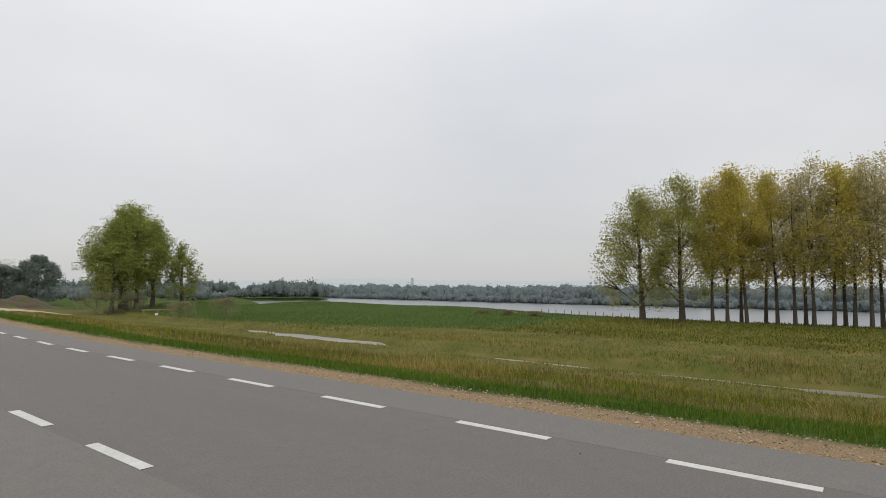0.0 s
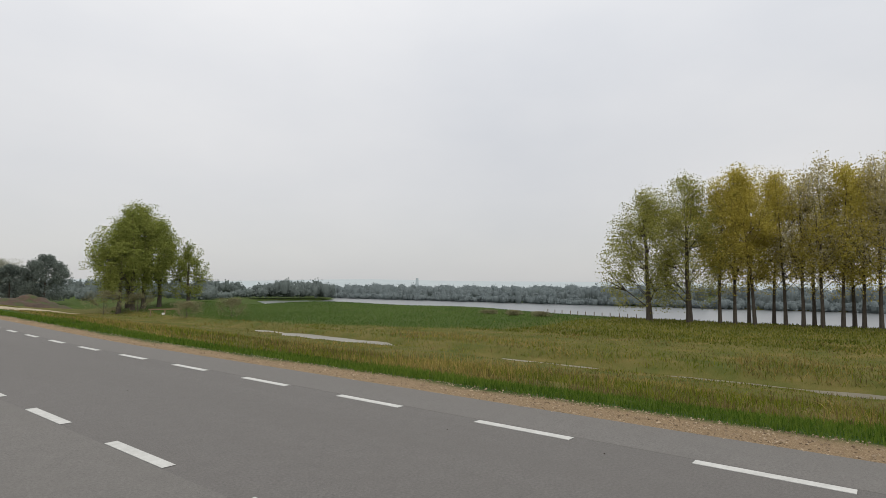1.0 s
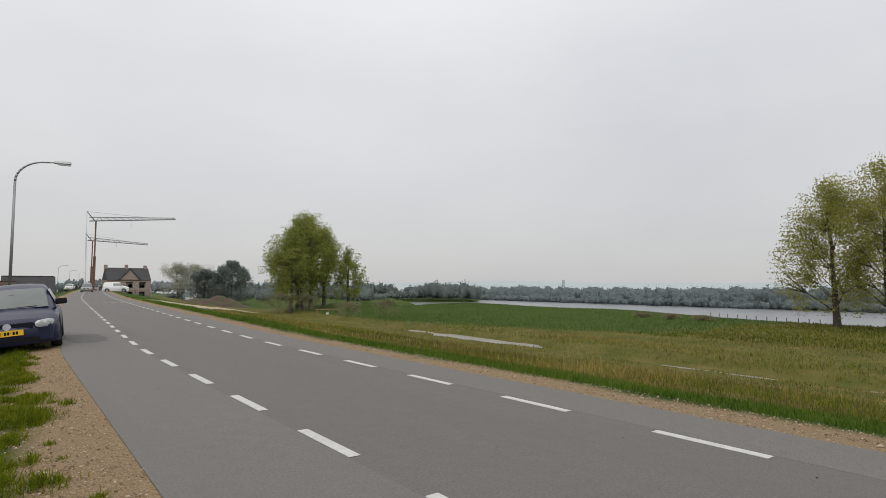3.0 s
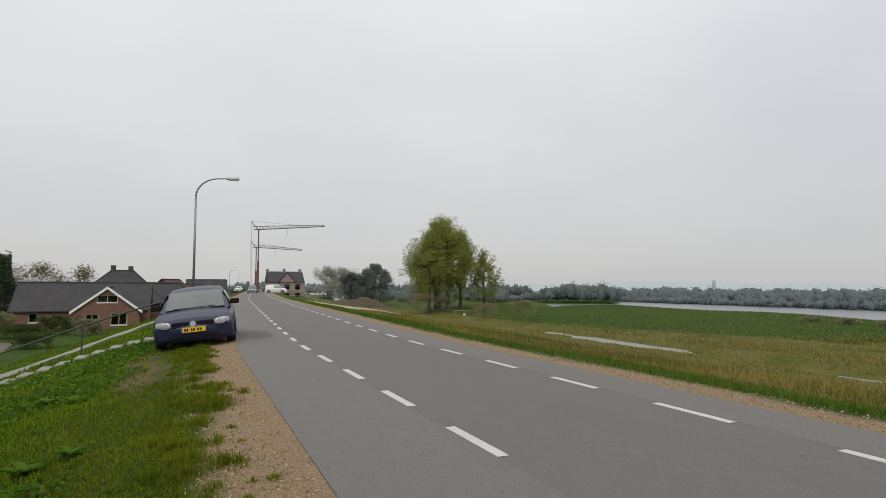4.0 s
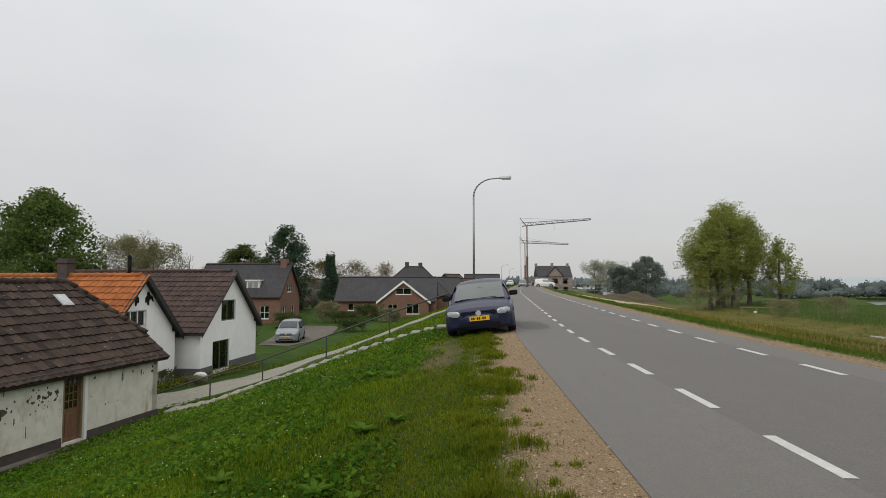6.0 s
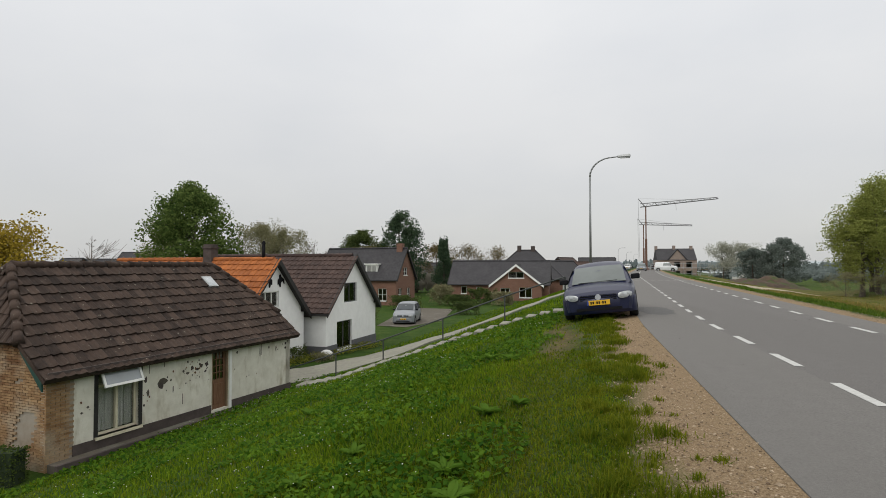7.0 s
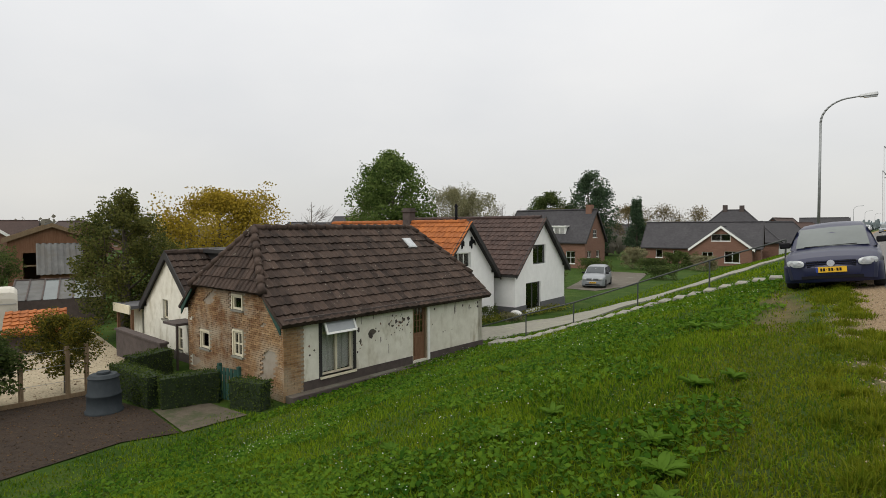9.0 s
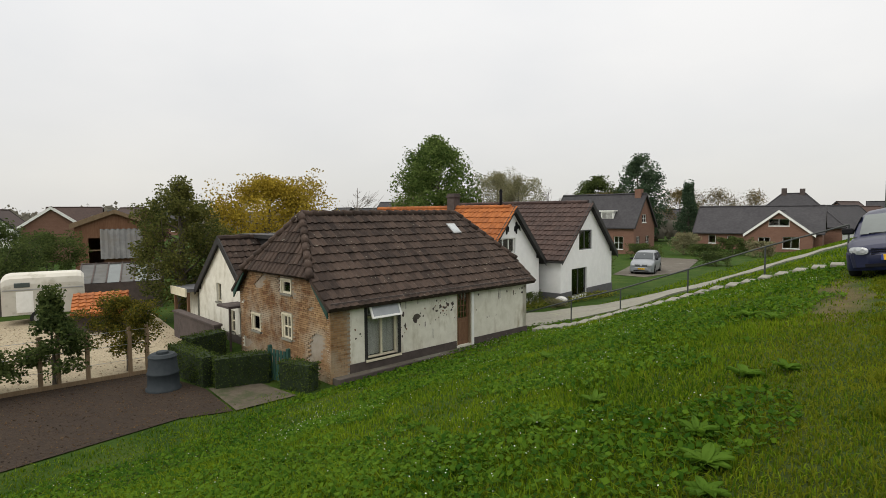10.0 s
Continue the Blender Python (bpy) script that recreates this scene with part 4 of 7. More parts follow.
def car(name, m, paint, label, L=4.15, W=1.735, H=1.37, cowl=-0.98, roof0=-0.26, roof1=1.25, tail=1.95, hood=0.815, nose=0.645, belt=0.845, glass_mat=None, wheel_r=0.31, van=False, group=""):
    """A car whose front faces -y: a lofted body with wheel arches, a glazed cabin, lamps, grille, bumpers, mirrors, plate and wheels."""
    glass_mat = glass_mat or CAR_GLASS
    t = thing(name, m, label, "van" if van else "car", group)
    half, y0, y1 = W / 2, -L / 2, L / 2
    wy = (y0 + 0.83, y1 - 0.78)
    top = [(y0, nose - 0.08), (y0 + 0.07, nose), (y0 + 0.35, nose + 0.12), (cowl, hood), (tail, belt + 0.03), (y1 - 0.02, belt - 0.03), (y1, belt - 0.1)]
    wide = [(y0, half * 0.80), (y0 + 0.12, half * 0.90), (y0 + 0.45, half * 0.975), (-0.3, half), (1.0, half), (y1 - 0.3, half * 0.96), (y1, half * 0.86)]
    bottom = [(y0, 0.24), (y0 + 0.3, 0.19), (y1 - 0.3, 0.22), (y1, 0.3)]
    ys = sorted({*[y0 + (y1 - y0) * i / 46 for i in range(47)], *[a for a, _ in top]})
    rows = []
    for y in ys:
        w, zt, zb = lerp_table(wide, y), lerp_table(top, y), lerp_table(bottom, y)
        arch = zb
        for c in wy:
            d = abs(y - c)
            if d < wheel_r + 0.06:
                arch = max(arch, wheel_r + math.sqrt((wheel_r + 0.06) ** 2 - d * d))
        zm = max(0.55, arch + 0.02)
        sec = [(w * 0.96, arch), (w * 0.995, max(0.42, arch + 0.01)), (w, zm), (w * 0.985, max(zm + 0.01, zt - 0.10)), (w * 0.93, zt - 0.03), (w * 0.80, zt + 0.005), (w * 0.4, zt + 0.035), (0, zt + 0.045)]
        rows.append([(-a, y, z) for a, z in sec] + [(a, y, z) for a, z in reversed(sec[:-1])])
    b = Build().grid(rows)
    k = len(rows[0])
    b.f.append(tuple(range(k)))
    b.f.append(tuple(range((len(rows) - 1) * k, len(rows) * k))[::-1])
    b.f = [tuple(reversed(f)) for f in b.f]
    body = part("body", b, paint, t, smooth=True)
    sm = body.modifiers.new("edges", "EDGE_SPLIT")
    sm.split_angle = radians(38)
    part("underbody", Build().box(-half * 0.8, half * 0.8, y0 + 0.2, y1 - 0.2, 0.2, 0.5), TRIM, t)
    # cabin: pillars and roof, with the glass set into it
    rw = half * 0.70
    prof = [(cowl - 0.06, hood + 0.0, half * 0.86), (cowl + (roof0 - cowl) * 0.5, hood + (H - hood) * 0.55, half * 0.80), (roof0, H - 0.065, rw + 0.03), (roof0 + 0.3, H - 0.012, rw), (0.5 * (roof0 + roof1), H, rw),
            (roof1, H - 0.05, rw - 0.02), (roof1 + (tail - roof1) * 0.5, H - (H - belt) * 0.42, half * 0.76), (tail + 0.02, belt + 0.02, half * 0.84)]
    rows = []
    for y, z, w in prof:
        f = min(1, max(0, (z - belt) / (H - belt)))
        base_w = half * 0.93
        rows.append([(-base_w, y, belt - 0.02), (-(base_w + (w - base_w) * 0.5), y, belt + (z - belt) * 0.5), (-w, y, z - 0.06 * f), (-w * 0.9, y, z - 0.012), (-w * 0.45, y, z + 0.022), (0, y, z + 0.032)])
        rows[-1] += [(-x, yy, zz) for x, yy, zz in reversed(rows[-1][:-1])]
    cb = Build().grid(rows)
    cb.f = [tuple(reversed(f)) for f in cb.f]
    part("cabin", cb, paint, t, smooth=True)
    up = 0.012
    wrows = []
    for f in (0.06, 0.5, 0.88):
        y = cowl - 0.06 + (roof0 - cowl + 0.06) * f
        z, w = lerp_table([(p[0], p[1]) for p in prof[:3]], y), lerp_table([(p[0], p[2]) for p in prof[:3]], y)
        wrows.append([(w * a, y - up * 1.4, z + up + 0.016 * (1 - abs(a))) for a in (-0.9, -0.6, -0.3, 0, 0.3, 0.6, 0.9)])
    wind = part("windscreen", Build().grid(wrows), glass_mat, t, "clean windscreen reflecting grey sky", True)
    part("wiper", Build().tube((-0.5, cowl - 0.02, hood + 0.06), (0.45, cowl + 0.0, hood + 0.075), 0.012, n=5), TRIM, wind)
    for s in (-1, 1):
        for a, c in ((roof0 - 0.16, 0.42), (0.5, roof1 - 0.1)):
            if van and a > 0.3:
                continue
            pts = []
            for f in (0.08, 0.85):
                z = belt + 0.02 + (H - belt - 0.09) * f
                w = half * 0.93 + (rw - half * 0.93) * f * 0.98 + 0.012
                ya = a - (1 - f) * (0.42 if a < 0.3 else 0)
                yc = c + (1 - f) * (0.3 if a > 0.3 else 0)
                pts.append([(s * w, ya, z), (s * w, yc, z)])
            part("side_window", Build().grid(pts), glass_mat, t)
        part("mirror", Build().box(-0.11, 0.11, -0.05, 0.06, -0.06, 0.07, pose(s * (half + 0.03), cowl + 0.30, belt + 0.09)), TRIM, t, "black wing mirror", bevel=0.03)
        rws = []
        for j in range(5):
            ring = []
            for i in range(21):
                a = 2 * math.pi * i / 20
                ca, sa = math.cos(a), math.sin(a)
                f = 0.705 + 0.185 * j / 4 * math.copysign(abs(ca) ** 0.75, ca)
                q = max(0, min(1, (f - 0.52) / 0.36))
                zz = 0.074 * j / 4 * math.copysign(abs(sa) ** 0.75, sa)
                ring.append((s * f * half, y0 - 0.052 - 0.012 * (1 - (j / 4) ** 2) + 0.125 * q ** 2.2 + 0.3 * max(0, zz), nose - 0.085 + zz + 0.02 * q))
            rws.append(ring)
        lamp = part("headlight", Build().grid(rws), LAMP_GLASS, t, "clear headlight", True)
        for f in (0.63, 0.77):
            q = (f - 0.52) / 0.36
            part("reflector", Build().tube((s * half * f, y0 - 0.03 + 0.125 * q ** 2.2, nose - 0.08), (s * half * f, y0 - 0.068 + 0.125 * q ** 2.2, nose - 0.08), 0.043, 0.040, 16), REFLECTOR, lamp)
        part("tail_light", Build().box(-0.1, 0.1, -0.02, 0.03, -0.12, 0.16, pose(s * half * 0.78, y1 - 0.02, belt - 0.17)), RED_LAMP, t)
    g = part("grille", Build().box(-half * 0.48, half * 0.48, -0.02, 0.03, -0.075, 0.055, pose(0, y0 - 0.002, nose - 0.09)), TRIM, t, bevel=0.008)
    for i in range(3):
        part("grille_bar", Build().box(-half * 0.47, half * 0.47, -0.03, 0.0, -0.008, 0.008, pose(0, y0 - 0.002, nose - 0.135 + i * 0.042)), paint, g)
    part("badge", Build().tube((0, y0 - 0.055, nose - 0.09), (0, y0 - 0.01, nose - 0.09), 0.066, n=24), BADGE, t, "round pale metal badge")
    bw = Build()
    rr = []
    for z, o in ((0.17, 0.0), (0.20, 0.035), (0.34, 0.045), (0.47, 0.05), (0.525, 0.035), (0.54, 0.0)):
        rr.append([(half * 0.985 * math.sin(a), y0 + 0.42 - (0.42 + o) * math.cos(a) ** 0.5, z) for a in (-1.5, -1.25, -1.0, -0.7, -0.35, 0, 0.35, 0.7, 1.0, 1.25, 1.5)])
    bump = part("front_bumper", bw.grid(rr), paint, t, smooth=True)
    part("air_intake", Build().box(-half * 0.6, half * 0.6, -0.004, 0.02, 0.25, 0.31, pose(0, y0 - 0.042, 0)), TRIM, bump)
    part("rear_bumper", Build().box(-half * 0.9, half * 0.9, -0.1, 0.06, 0.28, 0.55, pose(0, y1, 0)), paint, t, bevel=0.04)
    pl = part("number_plate", Build().box(-0.26, 0.26, -0.012, 0.006, -0.055, 0.055, pose(0, y0 - 0.068, 0.43)), YELLOW, t, "yellow number plate")
    part("plate_edge", Build().box(-0.26, -0.222, -0.016, -0.01, -0.055, 0.055, pose(0, y0 - 0.068, 0.43)), PLATE_BLUE, pl)
    for x, w in ((-0.165, 0.034), (-0.118, 0.034), (-0.075, 0.016), (-0.03, 0.034), (0.018, 0.034), (0.06, 0.016), (0.105, 0.034), (0.155, 0.034)):
        part("plate_bar", Build().box(x - w / 2, x + w / 2, -0.016, -0.01, -0.03 if w > 0.02 else -0.005, 0.03 if w > 0.02 else 0.005, pose(0, y0 - 0.068, 0.43)), TRIM, pl)
    for s in (-1, 1):
        for c in wy:
            wm = pose(s * (half - 0.10), c, wheel_r)
            w = Build()
            prof_w = [(-0.10, wheel_r * 0.62), (-0.10, wheel_r * 0.93), (-0.07, wheel_r), (0.07, wheel_r), (0.10, wheel_r * 0.93), (0.10, wheel_r * 0.62), (-0.10, wheel_r * 0.62)]
            w.grid([[tuple(wm @ Vector((x, r * math.cos(a), r * math.sin(a)))) for x, r in prof_w] for a in (2 * math.pi * i / 24 for i in range(25))])
            wheel = part("wheel", w, TYRE, t, "black rubber tyre", True)
            part("rim", Build().tube(wm @ Vector((s * 0.05, 0, 0)), wm @ Vector((s * 0.085, 0, 0)), wheel_r * 0.63, wheel_r * 0.60, 20), RIM, wheel)
    return t


NAVY = car_paint("navy_paint", (0.0065, 0.0095, 0.038))
SILVER = car_paint("silver_paint", (0.21, 0.225, 0.24))
WHITE_CAR = car_paint("white_car_paint", (0.65, 0.66, 0.66))
DARK_CAR = car_paint("dark_car_paint", (0.03, 0.032, 0.035))
car("hatchback", pose(0.17, 16.15, -0.085, 0, -6.0, -4), NAVY, "dark blue hatchback parked on the grass verge")
car("silver_car", pose(-14.2, 44.2, VILLAGE + 0.02, 0, 0, 8), SILVER, "silver family car parked on a paved drive", L=4.2, W=1.75, H=1.62, cowl=-1.15, roof0=-0.35, roof1=1.6, tail=2.0, hood=1.02, nose=0.76, belt=0.98, glass_mat=DARK_GLASS)
for nm, x, y, yaw, paint, lab, kw in (
        ("estate_car", 10.6, 118, -8, SILVER, "silver estate car on the dyke road", dict(L=4.6, H=1.5, roof1=1.7, tail=2.2)),
        ("distant_car", 10.2, 150, -10, WHITE_CAR, "pale car far along the dyke road", dict()),
        ("delivery_van", 16.8, 150, -8, DARK_CAR, "black delivery van parked beside the building site", dict(L=5.2, W=1.95, H=2.3, cowl=-1.7, roof0=-1.0, roof1=2.4, tail=2.55, hood=1.25, nose=0.95, belt=1.25, van=True)),
        ("white_van", 15.6, 122, 78, WHITE_CAR, "small white van parked beside the building site", dict(L=4.3, W=1.7, H=1.8, cowl=-1.2, roof0=-0.6, roof1=1.9, tail=2.1, hood=1.1, nose=0.85, belt=1.05, van=True))):
    car(nm, pose(x, y, max(ground_z(x, y), 0.0 if x - bend(y) < 6 else -9), 0, 0, yaw), paint, lab, **kw)


# ---------------------------------------------------------------- along the road
def street_lamp(x, y, top=6.38, arm=1.6):
    t = thing("street_lamp", pose(x, y, ground_z(x, y) - 0.2), "tall grey steel street lamp with a curved arm", "street lamp", "lamps along the dyke")
    part("base", Build().tube((0, 0, 0), (0, 0, 1.3), 0.075, 0.075, 12), GALVANIZED, t, smooth=True)
    part("pole", Build().tube((0, 0, 1.3), (0, 0, top - 0.75), 0.055, 0.042, 12), GALVANIZED, t, smooth=True)
    pts = [Vector((arm * 0.62 * (1 - math.cos(a)), 0, top - 0.75 + 0.85 * math.sin(a))) for a in (math.pi / 2 * i / 9 for i in range(10))] + [Vector((arm * 0.80, 0, top + 0.13))]
    part("arm", Build().path(pts, [0.042 - 0.0015 * i for i in range(11)], 8), GALVANIZED, t, smooth=True)
    hd = part("lantern", Build().add([(arm * 0.76, -0.10, top + 0.08), (arm * 0.76, 0.10, top + 0.08), (arm * 1.12, 0.12, top + 0.10), (arm * 1.12, -0.12, top + 0.10), (arm * 0.76, -0.07, top + 0.18), (arm * 0.76, 0.07, top + 0.18), (arm * 1.10, 0.09, top + 0.23), (arm * 1.10, -0.09, top + 0.23)],
              [(0, 1, 2, 3), (7, 6, 5, 4), (0, 4, 5, 1), (1, 5, 6, 2), (2, 6, 7, 3), (3, 7, 4, 0)]), STEEL, t, bevel=0.03)
    part("lens", Build().box(arm * 0.84, arm * 1.1, -0.08, 0.08, top + 0.05, top + 0.095), LAMP_GLASS, hd)
    return t


street_lamp(-0.05, 27.1)
street_lamp(8.0, 150)
street_lamp(13.8, 205)
street_lamp(21.0, 265)

# steps down the dyke with a handrail
for i in range(22):
    x = -1.15 - 0.42 * i
    z = ground_z(x, 18.75)
    w = lone("stair_tread", Build().box(-0.16, 0.16, -0.42, 0.42, -0.12, 0.10), CONCRETE, pose(x, 18.75, z, 0, -2, random.uniform(-2, 2)), "pale concrete step set in the grass slope", "step", "steps down the dyke")
    bv = w.modifiers.new("bevel", "BEVEL")
    bv.width = 0.02
rail = thing("handrail", pose(0, 19.3, 0), "thin dark iron handrail beside the dyke steps", "railing")
RAIL_POSTS = [(-9.05, -1.96), (-7.25, -1.41), (-5.08, -0.62), (-2.94, 0.17), (-0.95, 0.83)]
for x, z in RAIL_POSTS:
    part("rail_post", Build().tube((x, 0, min(z - 0.85, ground_z(x, 19.3) - 0.1)), (x, 0, z), 0.024, n=8), RAIL_IRON, rail)
part("top_rail", Build().path([(-11.0, 0, -2.62)] + [(x, 0, z) for x, z in RAIL_POSTS], [0.024] * 6, 8), RAIL_IRON, rail)


RAMP_A = [(0.2, 44), (-3.6, 34.5), (-6.6, 25.8), (-9.2, 21.8), (-10.6, 20.2), (-13.4, 20.0)]
RAMP_B = [(-0.6, 50), (-5.4, 39), (-9.2, 30.4), (-11.6, 26.2), (-12.4, 23.6), (-14.2, 21.8)]


def on_ramp(x, y):
    """True for the places on the ramp, given as arrays."""
    poly = RAMP_A + RAMP_B[::-1]
    inside = np.zeros(len(x), bool)
    for (ax, ay), (bx, by) in zip(poly, poly[1:] + poly[:1]):
        cross = ((ay > y) != (by > y)) & (x < (bx - ax) * (y - ay) / ((by - ay) or 1e-9) + ax)
        inside ^= cross
    return inside


def sheet(name, edge_a, edge_b, mat, label, lift=0.02, steps=40, category="path"):
    """A paved strip between two lines of (x, y), laid on the ground."""
    def along(pts, f):
        ds = [0.0]
        for p, q in zip(pts, pts[1:]):
            ds.append(ds[-1] + math.dist(p, q))
        s = f * ds[-1]
        return float(np.interp(s, ds, [p[0] for p in pts])), float(np.interp(s, ds, [p[1] for p in pts]))
    rows = []
    for i in range(steps + 1):
        (ax, ay), (bx, by) = along(edge_a, i / steps), along(edge_b, i / steps)
        row = [(ax + (bx - ax) * j / 8, ay + (by - ay) * j / 8) for j in range(9)]
        pts = [(x, y, ground_z(x, y) + lift) for x, y in row]
        rows.append([(pts[0][0], pts[0][1], pts[0][2] - 0.25)] + pts + [(pts[-1][0], pts[-1][1], pts[-1][2] - 0.25)])
    return lone(name, Build().grid(rows), mat, I4, label, category, kind="structure")


sheet("ramp_path", RAMP_A, RAMP_B, CONCRETE, "pale concrete ramp running down the dyke", lift=0.06, steps=90)
sheet("driveway", [(-13.2, 40.5), (-11.8, 46), (-13.5, 58)], [(-15.6, 41), (-16.4, 46), (-19, 59)], PAVING, "grey paved driveway between lawns", lift=0.03, category="driveway")


def flat(name, pts, mat, label, z, category, kind="structure"):
    return lone(name, Build().add([(x, y, 0) for x, y in pts], [tuple(range(len(pts)))]), mat, pose(0, 0, z), label, category, kind=kind)


flat("soil_bed", [(-12.85, -14), (-12.85, 6.7), (-12.3, 7.7), (-14.4, 8.25), (-17.2, 8.2), (-18.0, 4.7), (-19.5, -14)], SOIL, "dark dug-over garden soil", VILLAGE + 0.025, "soil")
flat("gravel_yard", [(-19.6, -14), (-18.1, 4.7), (-17.3, 8.3), (-18.2, 10.4), (-30, 14), (-34, -14)], GRAVEL_LIGHT, "pale gravel yard behind the garden fence", VILLAGE + 0.015, "gravel")
flat("paved_patch", [(-12.25, 7.75), (-12.0, 9.3), (-13.6, 9.4), (-14.4, 8.3)], GARDEN_PATH, "worn concrete garden path", VILLAGE + 0.035, "path")


# ---------------------------------------------------------------- round the cottage
BRICK = Build().box(0, 0.205, -0.012, 0.03, 0, 0.052).mesh("brick", OLD_BRICK)


def cottage_details():
    h = bpy.data.objects["cottage"]
    side = next(o for o in h.children if o.name.startswith("brick_gable"))
    ml = pose(0, CD, 0, 0, 0, -90)
    rnd = random.Random(4)
    slope = (CR - CE) / (CD / 2)
    holes = [(CD - 2.68, CD - 2.14, 2.26, 2.66), (CD - 2.66, CD - 2.16, 0.9, 1.62), (CD - 4.72, CD - 4.18, 0.85, 1.38)]
    rest = Build()
    made = 0
    bv, bf = [Vector(v.co) for v in BRICK.vertices], [tuple(p.vertices) for p in BRICK.polygons]
    for r in range(49):
        for c in range(26):
            x, z = c * 0.217 + (0.108 if r % 2 else 0) - 0.02, r * 0.0615
            line = min(CH, CE + slope * min(x, CD - x - 0.2))
            if x < 0 or x + 0.2 > CD or z + 0.05 > line or any(a - 0.24 < x < b + 0.03 and z0 - 0.09 < z < z1 + 0.06 for a, b, z0, z1 in holes):
                continue
            # old plaster still covers part of the lower wall
            cover = noise.noise((x * 0.9, z * 1.1, 3.3)) + 0.35 * noise.noise((x * 3, z * 4, 1)) + 0.62 * math.exp(-(((x - 4.55) / 0.5) ** 2) - ((z - 0.55) / 0.65) ** 2) + 0.30 * math.exp(-(z / 0.35) ** 2) - 0.26 - 2.0 * max(0.0, x - 5.0)
            if cover > 0.16:
                continue
            m = ml @ Matrix.Translation((x, rnd.uniform(-0.006, 0.004), z)) @ Euler((0, rnd.uniform(-0.01, 0.01), 0)).to_matrix().to_4x4()
            if made < 290 and x > CD - 2.4:
                ob = new("brick", BRICK)
                ob.parent = side
                ob.matrix_local = m
                made += 1
            else:
                rest.add([m @ v for v in bv], bf)
    # closers at the ends of the courses
    for r in range(46):
        z = r * 0.0615
        if z + 0.05 > CE:
            continue
        end = max(c * 0.217 + (0.108 if r % 2 else 0) - 0.02 + 0.205 for c in range(26) if c * 0.217 + (0.108 if r % 2 else 0) + 0.18 <= CD) + 0.012
        for x0, x1 in ((end, CD - 0.01), (0.0, 0.076 if r % 2 else 0.185)):
            if x1 - x0 > 0.03:
                k = ml @ Matrix.Translation((x0, rnd.uniform(-0.004, 0.002), z)) @ Matrix.Diagonal(((x1 - x0) / 0.205, 1, 1, 1))
                rest.add([k @ v for v in bv], bf)
    part("brickwork", rest, OLD_BRICK, side, kind="stuff")
    # brick pier at the corner of the front
    pier = Build()
    for r in range(36):
        for c in range(3):
            x = c * 0.217 + (0.108 if r % 2 else 0) - 0.03
            if -0.04 < x and x + 0.2 < 0.62:
                pier.add([Matrix.Translation((x, rnd.uniform(-0.006, 0.0), r * 0.0615)) @ v for v in bv], bf)
        x = -0.03 if r % 2 else 0.512
        pier.add([Matrix.Translation((x, rnd.uniform(-0.006, 0.0), r * 0.0615)) @ Matrix.Diagonal((0.46, 1, 1, 1)) @ v for v in bv], bf)
    part("brick_pier", pier, OLD_BRICK, h, "exposed brick corner", kind="stuff")
    part("pier_mortar", Build().box(-0.01, 0.60, -0.004, 0.02, -0.2, CE - 0.1), MORTAR, h)
    # big window with an open top light
    w = window(h, I4, 1.2, 2.32, 0.48, 2.18, CREAM_PAINT, bars=(1, 1), inset=0.10, bar=0.06, label="weathered window with an open top light", curtain=WHITE_PAINT)
    part("mullion", Build().box(1.73, 1.79, 0.08, 0.17, 0.54, 1.64), CREAM_PAINT, w)
    part("transom", Build().box(1.26, 2.26, 0.08, 0.17, 1.64, 1.70), CREAM_PAINT, w)
    for a in (1.10, 2.32):
        part("dark_reveal", Build().box(a, a + 0.1, -0.015, 0.03, 0.42, 2.2), BLACK_PAINT, w)
    tl = Matrix.Translation((0, -0.02, 2.12)) @ Euler((radians(-24), 0, 0)).to_matrix().to_4x4()
    vent = part("top_light", Build().box(1.22, 2.30, -0.02, 0.02, -0.50, -0.44, tl).box(1.22, 2.30, -0.02, 0.02, -0.06, 0.0, tl).box(1.22, 1.28, -0.02, 0.02, -0.44, -0.06, tl).box(2.24, 2.30, -0.02, 0.02, -0.44, -0.06, tl), WHITE_PAINT, w, "white top light propped open")
    part("pane", Build().box(1.28, 2.24, -0.004, 0.004, -0.44, -0.06, tl), SKY_PANE, vent, "pale pane coloured for reflected sky")
    for x in (1.32, 1.83, 2.06):
        part("lace_curtain", Build().grid([[(x + 0.2 * i / 8, 0.20 + 0.02 * math.sin(i * 2.1), z) for i in range(9)] for z in (0.56, 1.62)]), WHITE_PAINT, w, "white lace curtain", True)
    part("sill", Build().box(1.12, 2.40, -0.07, 0.10, 0.41, 0.48), CREAM_PAINT, w)
    # door
    dm = Matrix.Translation((0, 0, 0.20))
    d = part("door", Build().box(4.86, 5.41, 0.08, 0.13, 0.05, 0.95, dm), BROWN_WOOD, h, "brown wooden door with a glazed top")
    part("door_frame", Build().box(4.80, 4.86, 0.02, 0.16, 0.05, 1.9, dm).box(5.41, 5.47, 0.02, 0.16, 0.05, 1.9, dm).box(4.86, 5.41, 0.02, 0.16, 1.83, 1.9, dm), GREY_WOOD, d)
    part("panel", Build().box(4.95, 5.32, 0.07, 0.09, 0.2, 0.82, dm), BROWN_WOOD, d, bevel=0.01)
    part("door_stile", Build().box(4.86, 4.93, 0.08, 0.13, 0.95, 1.83, dm).box(5.34, 5.41, 0.08, 0.13, 0.95, 1.83, dm).box(4.93, 5.34, 0.08, 0.13, 1.76, 1.83, dm), BROWN_WOOD, d)
    for i in range(2):
        part("glazing_bar", Build().box(5.055 + 0.135 * i, 5.08 + 0.135 * i, 0.085, 0.125, 0.95, 1.76, dm), BROWN_WOOD, d)
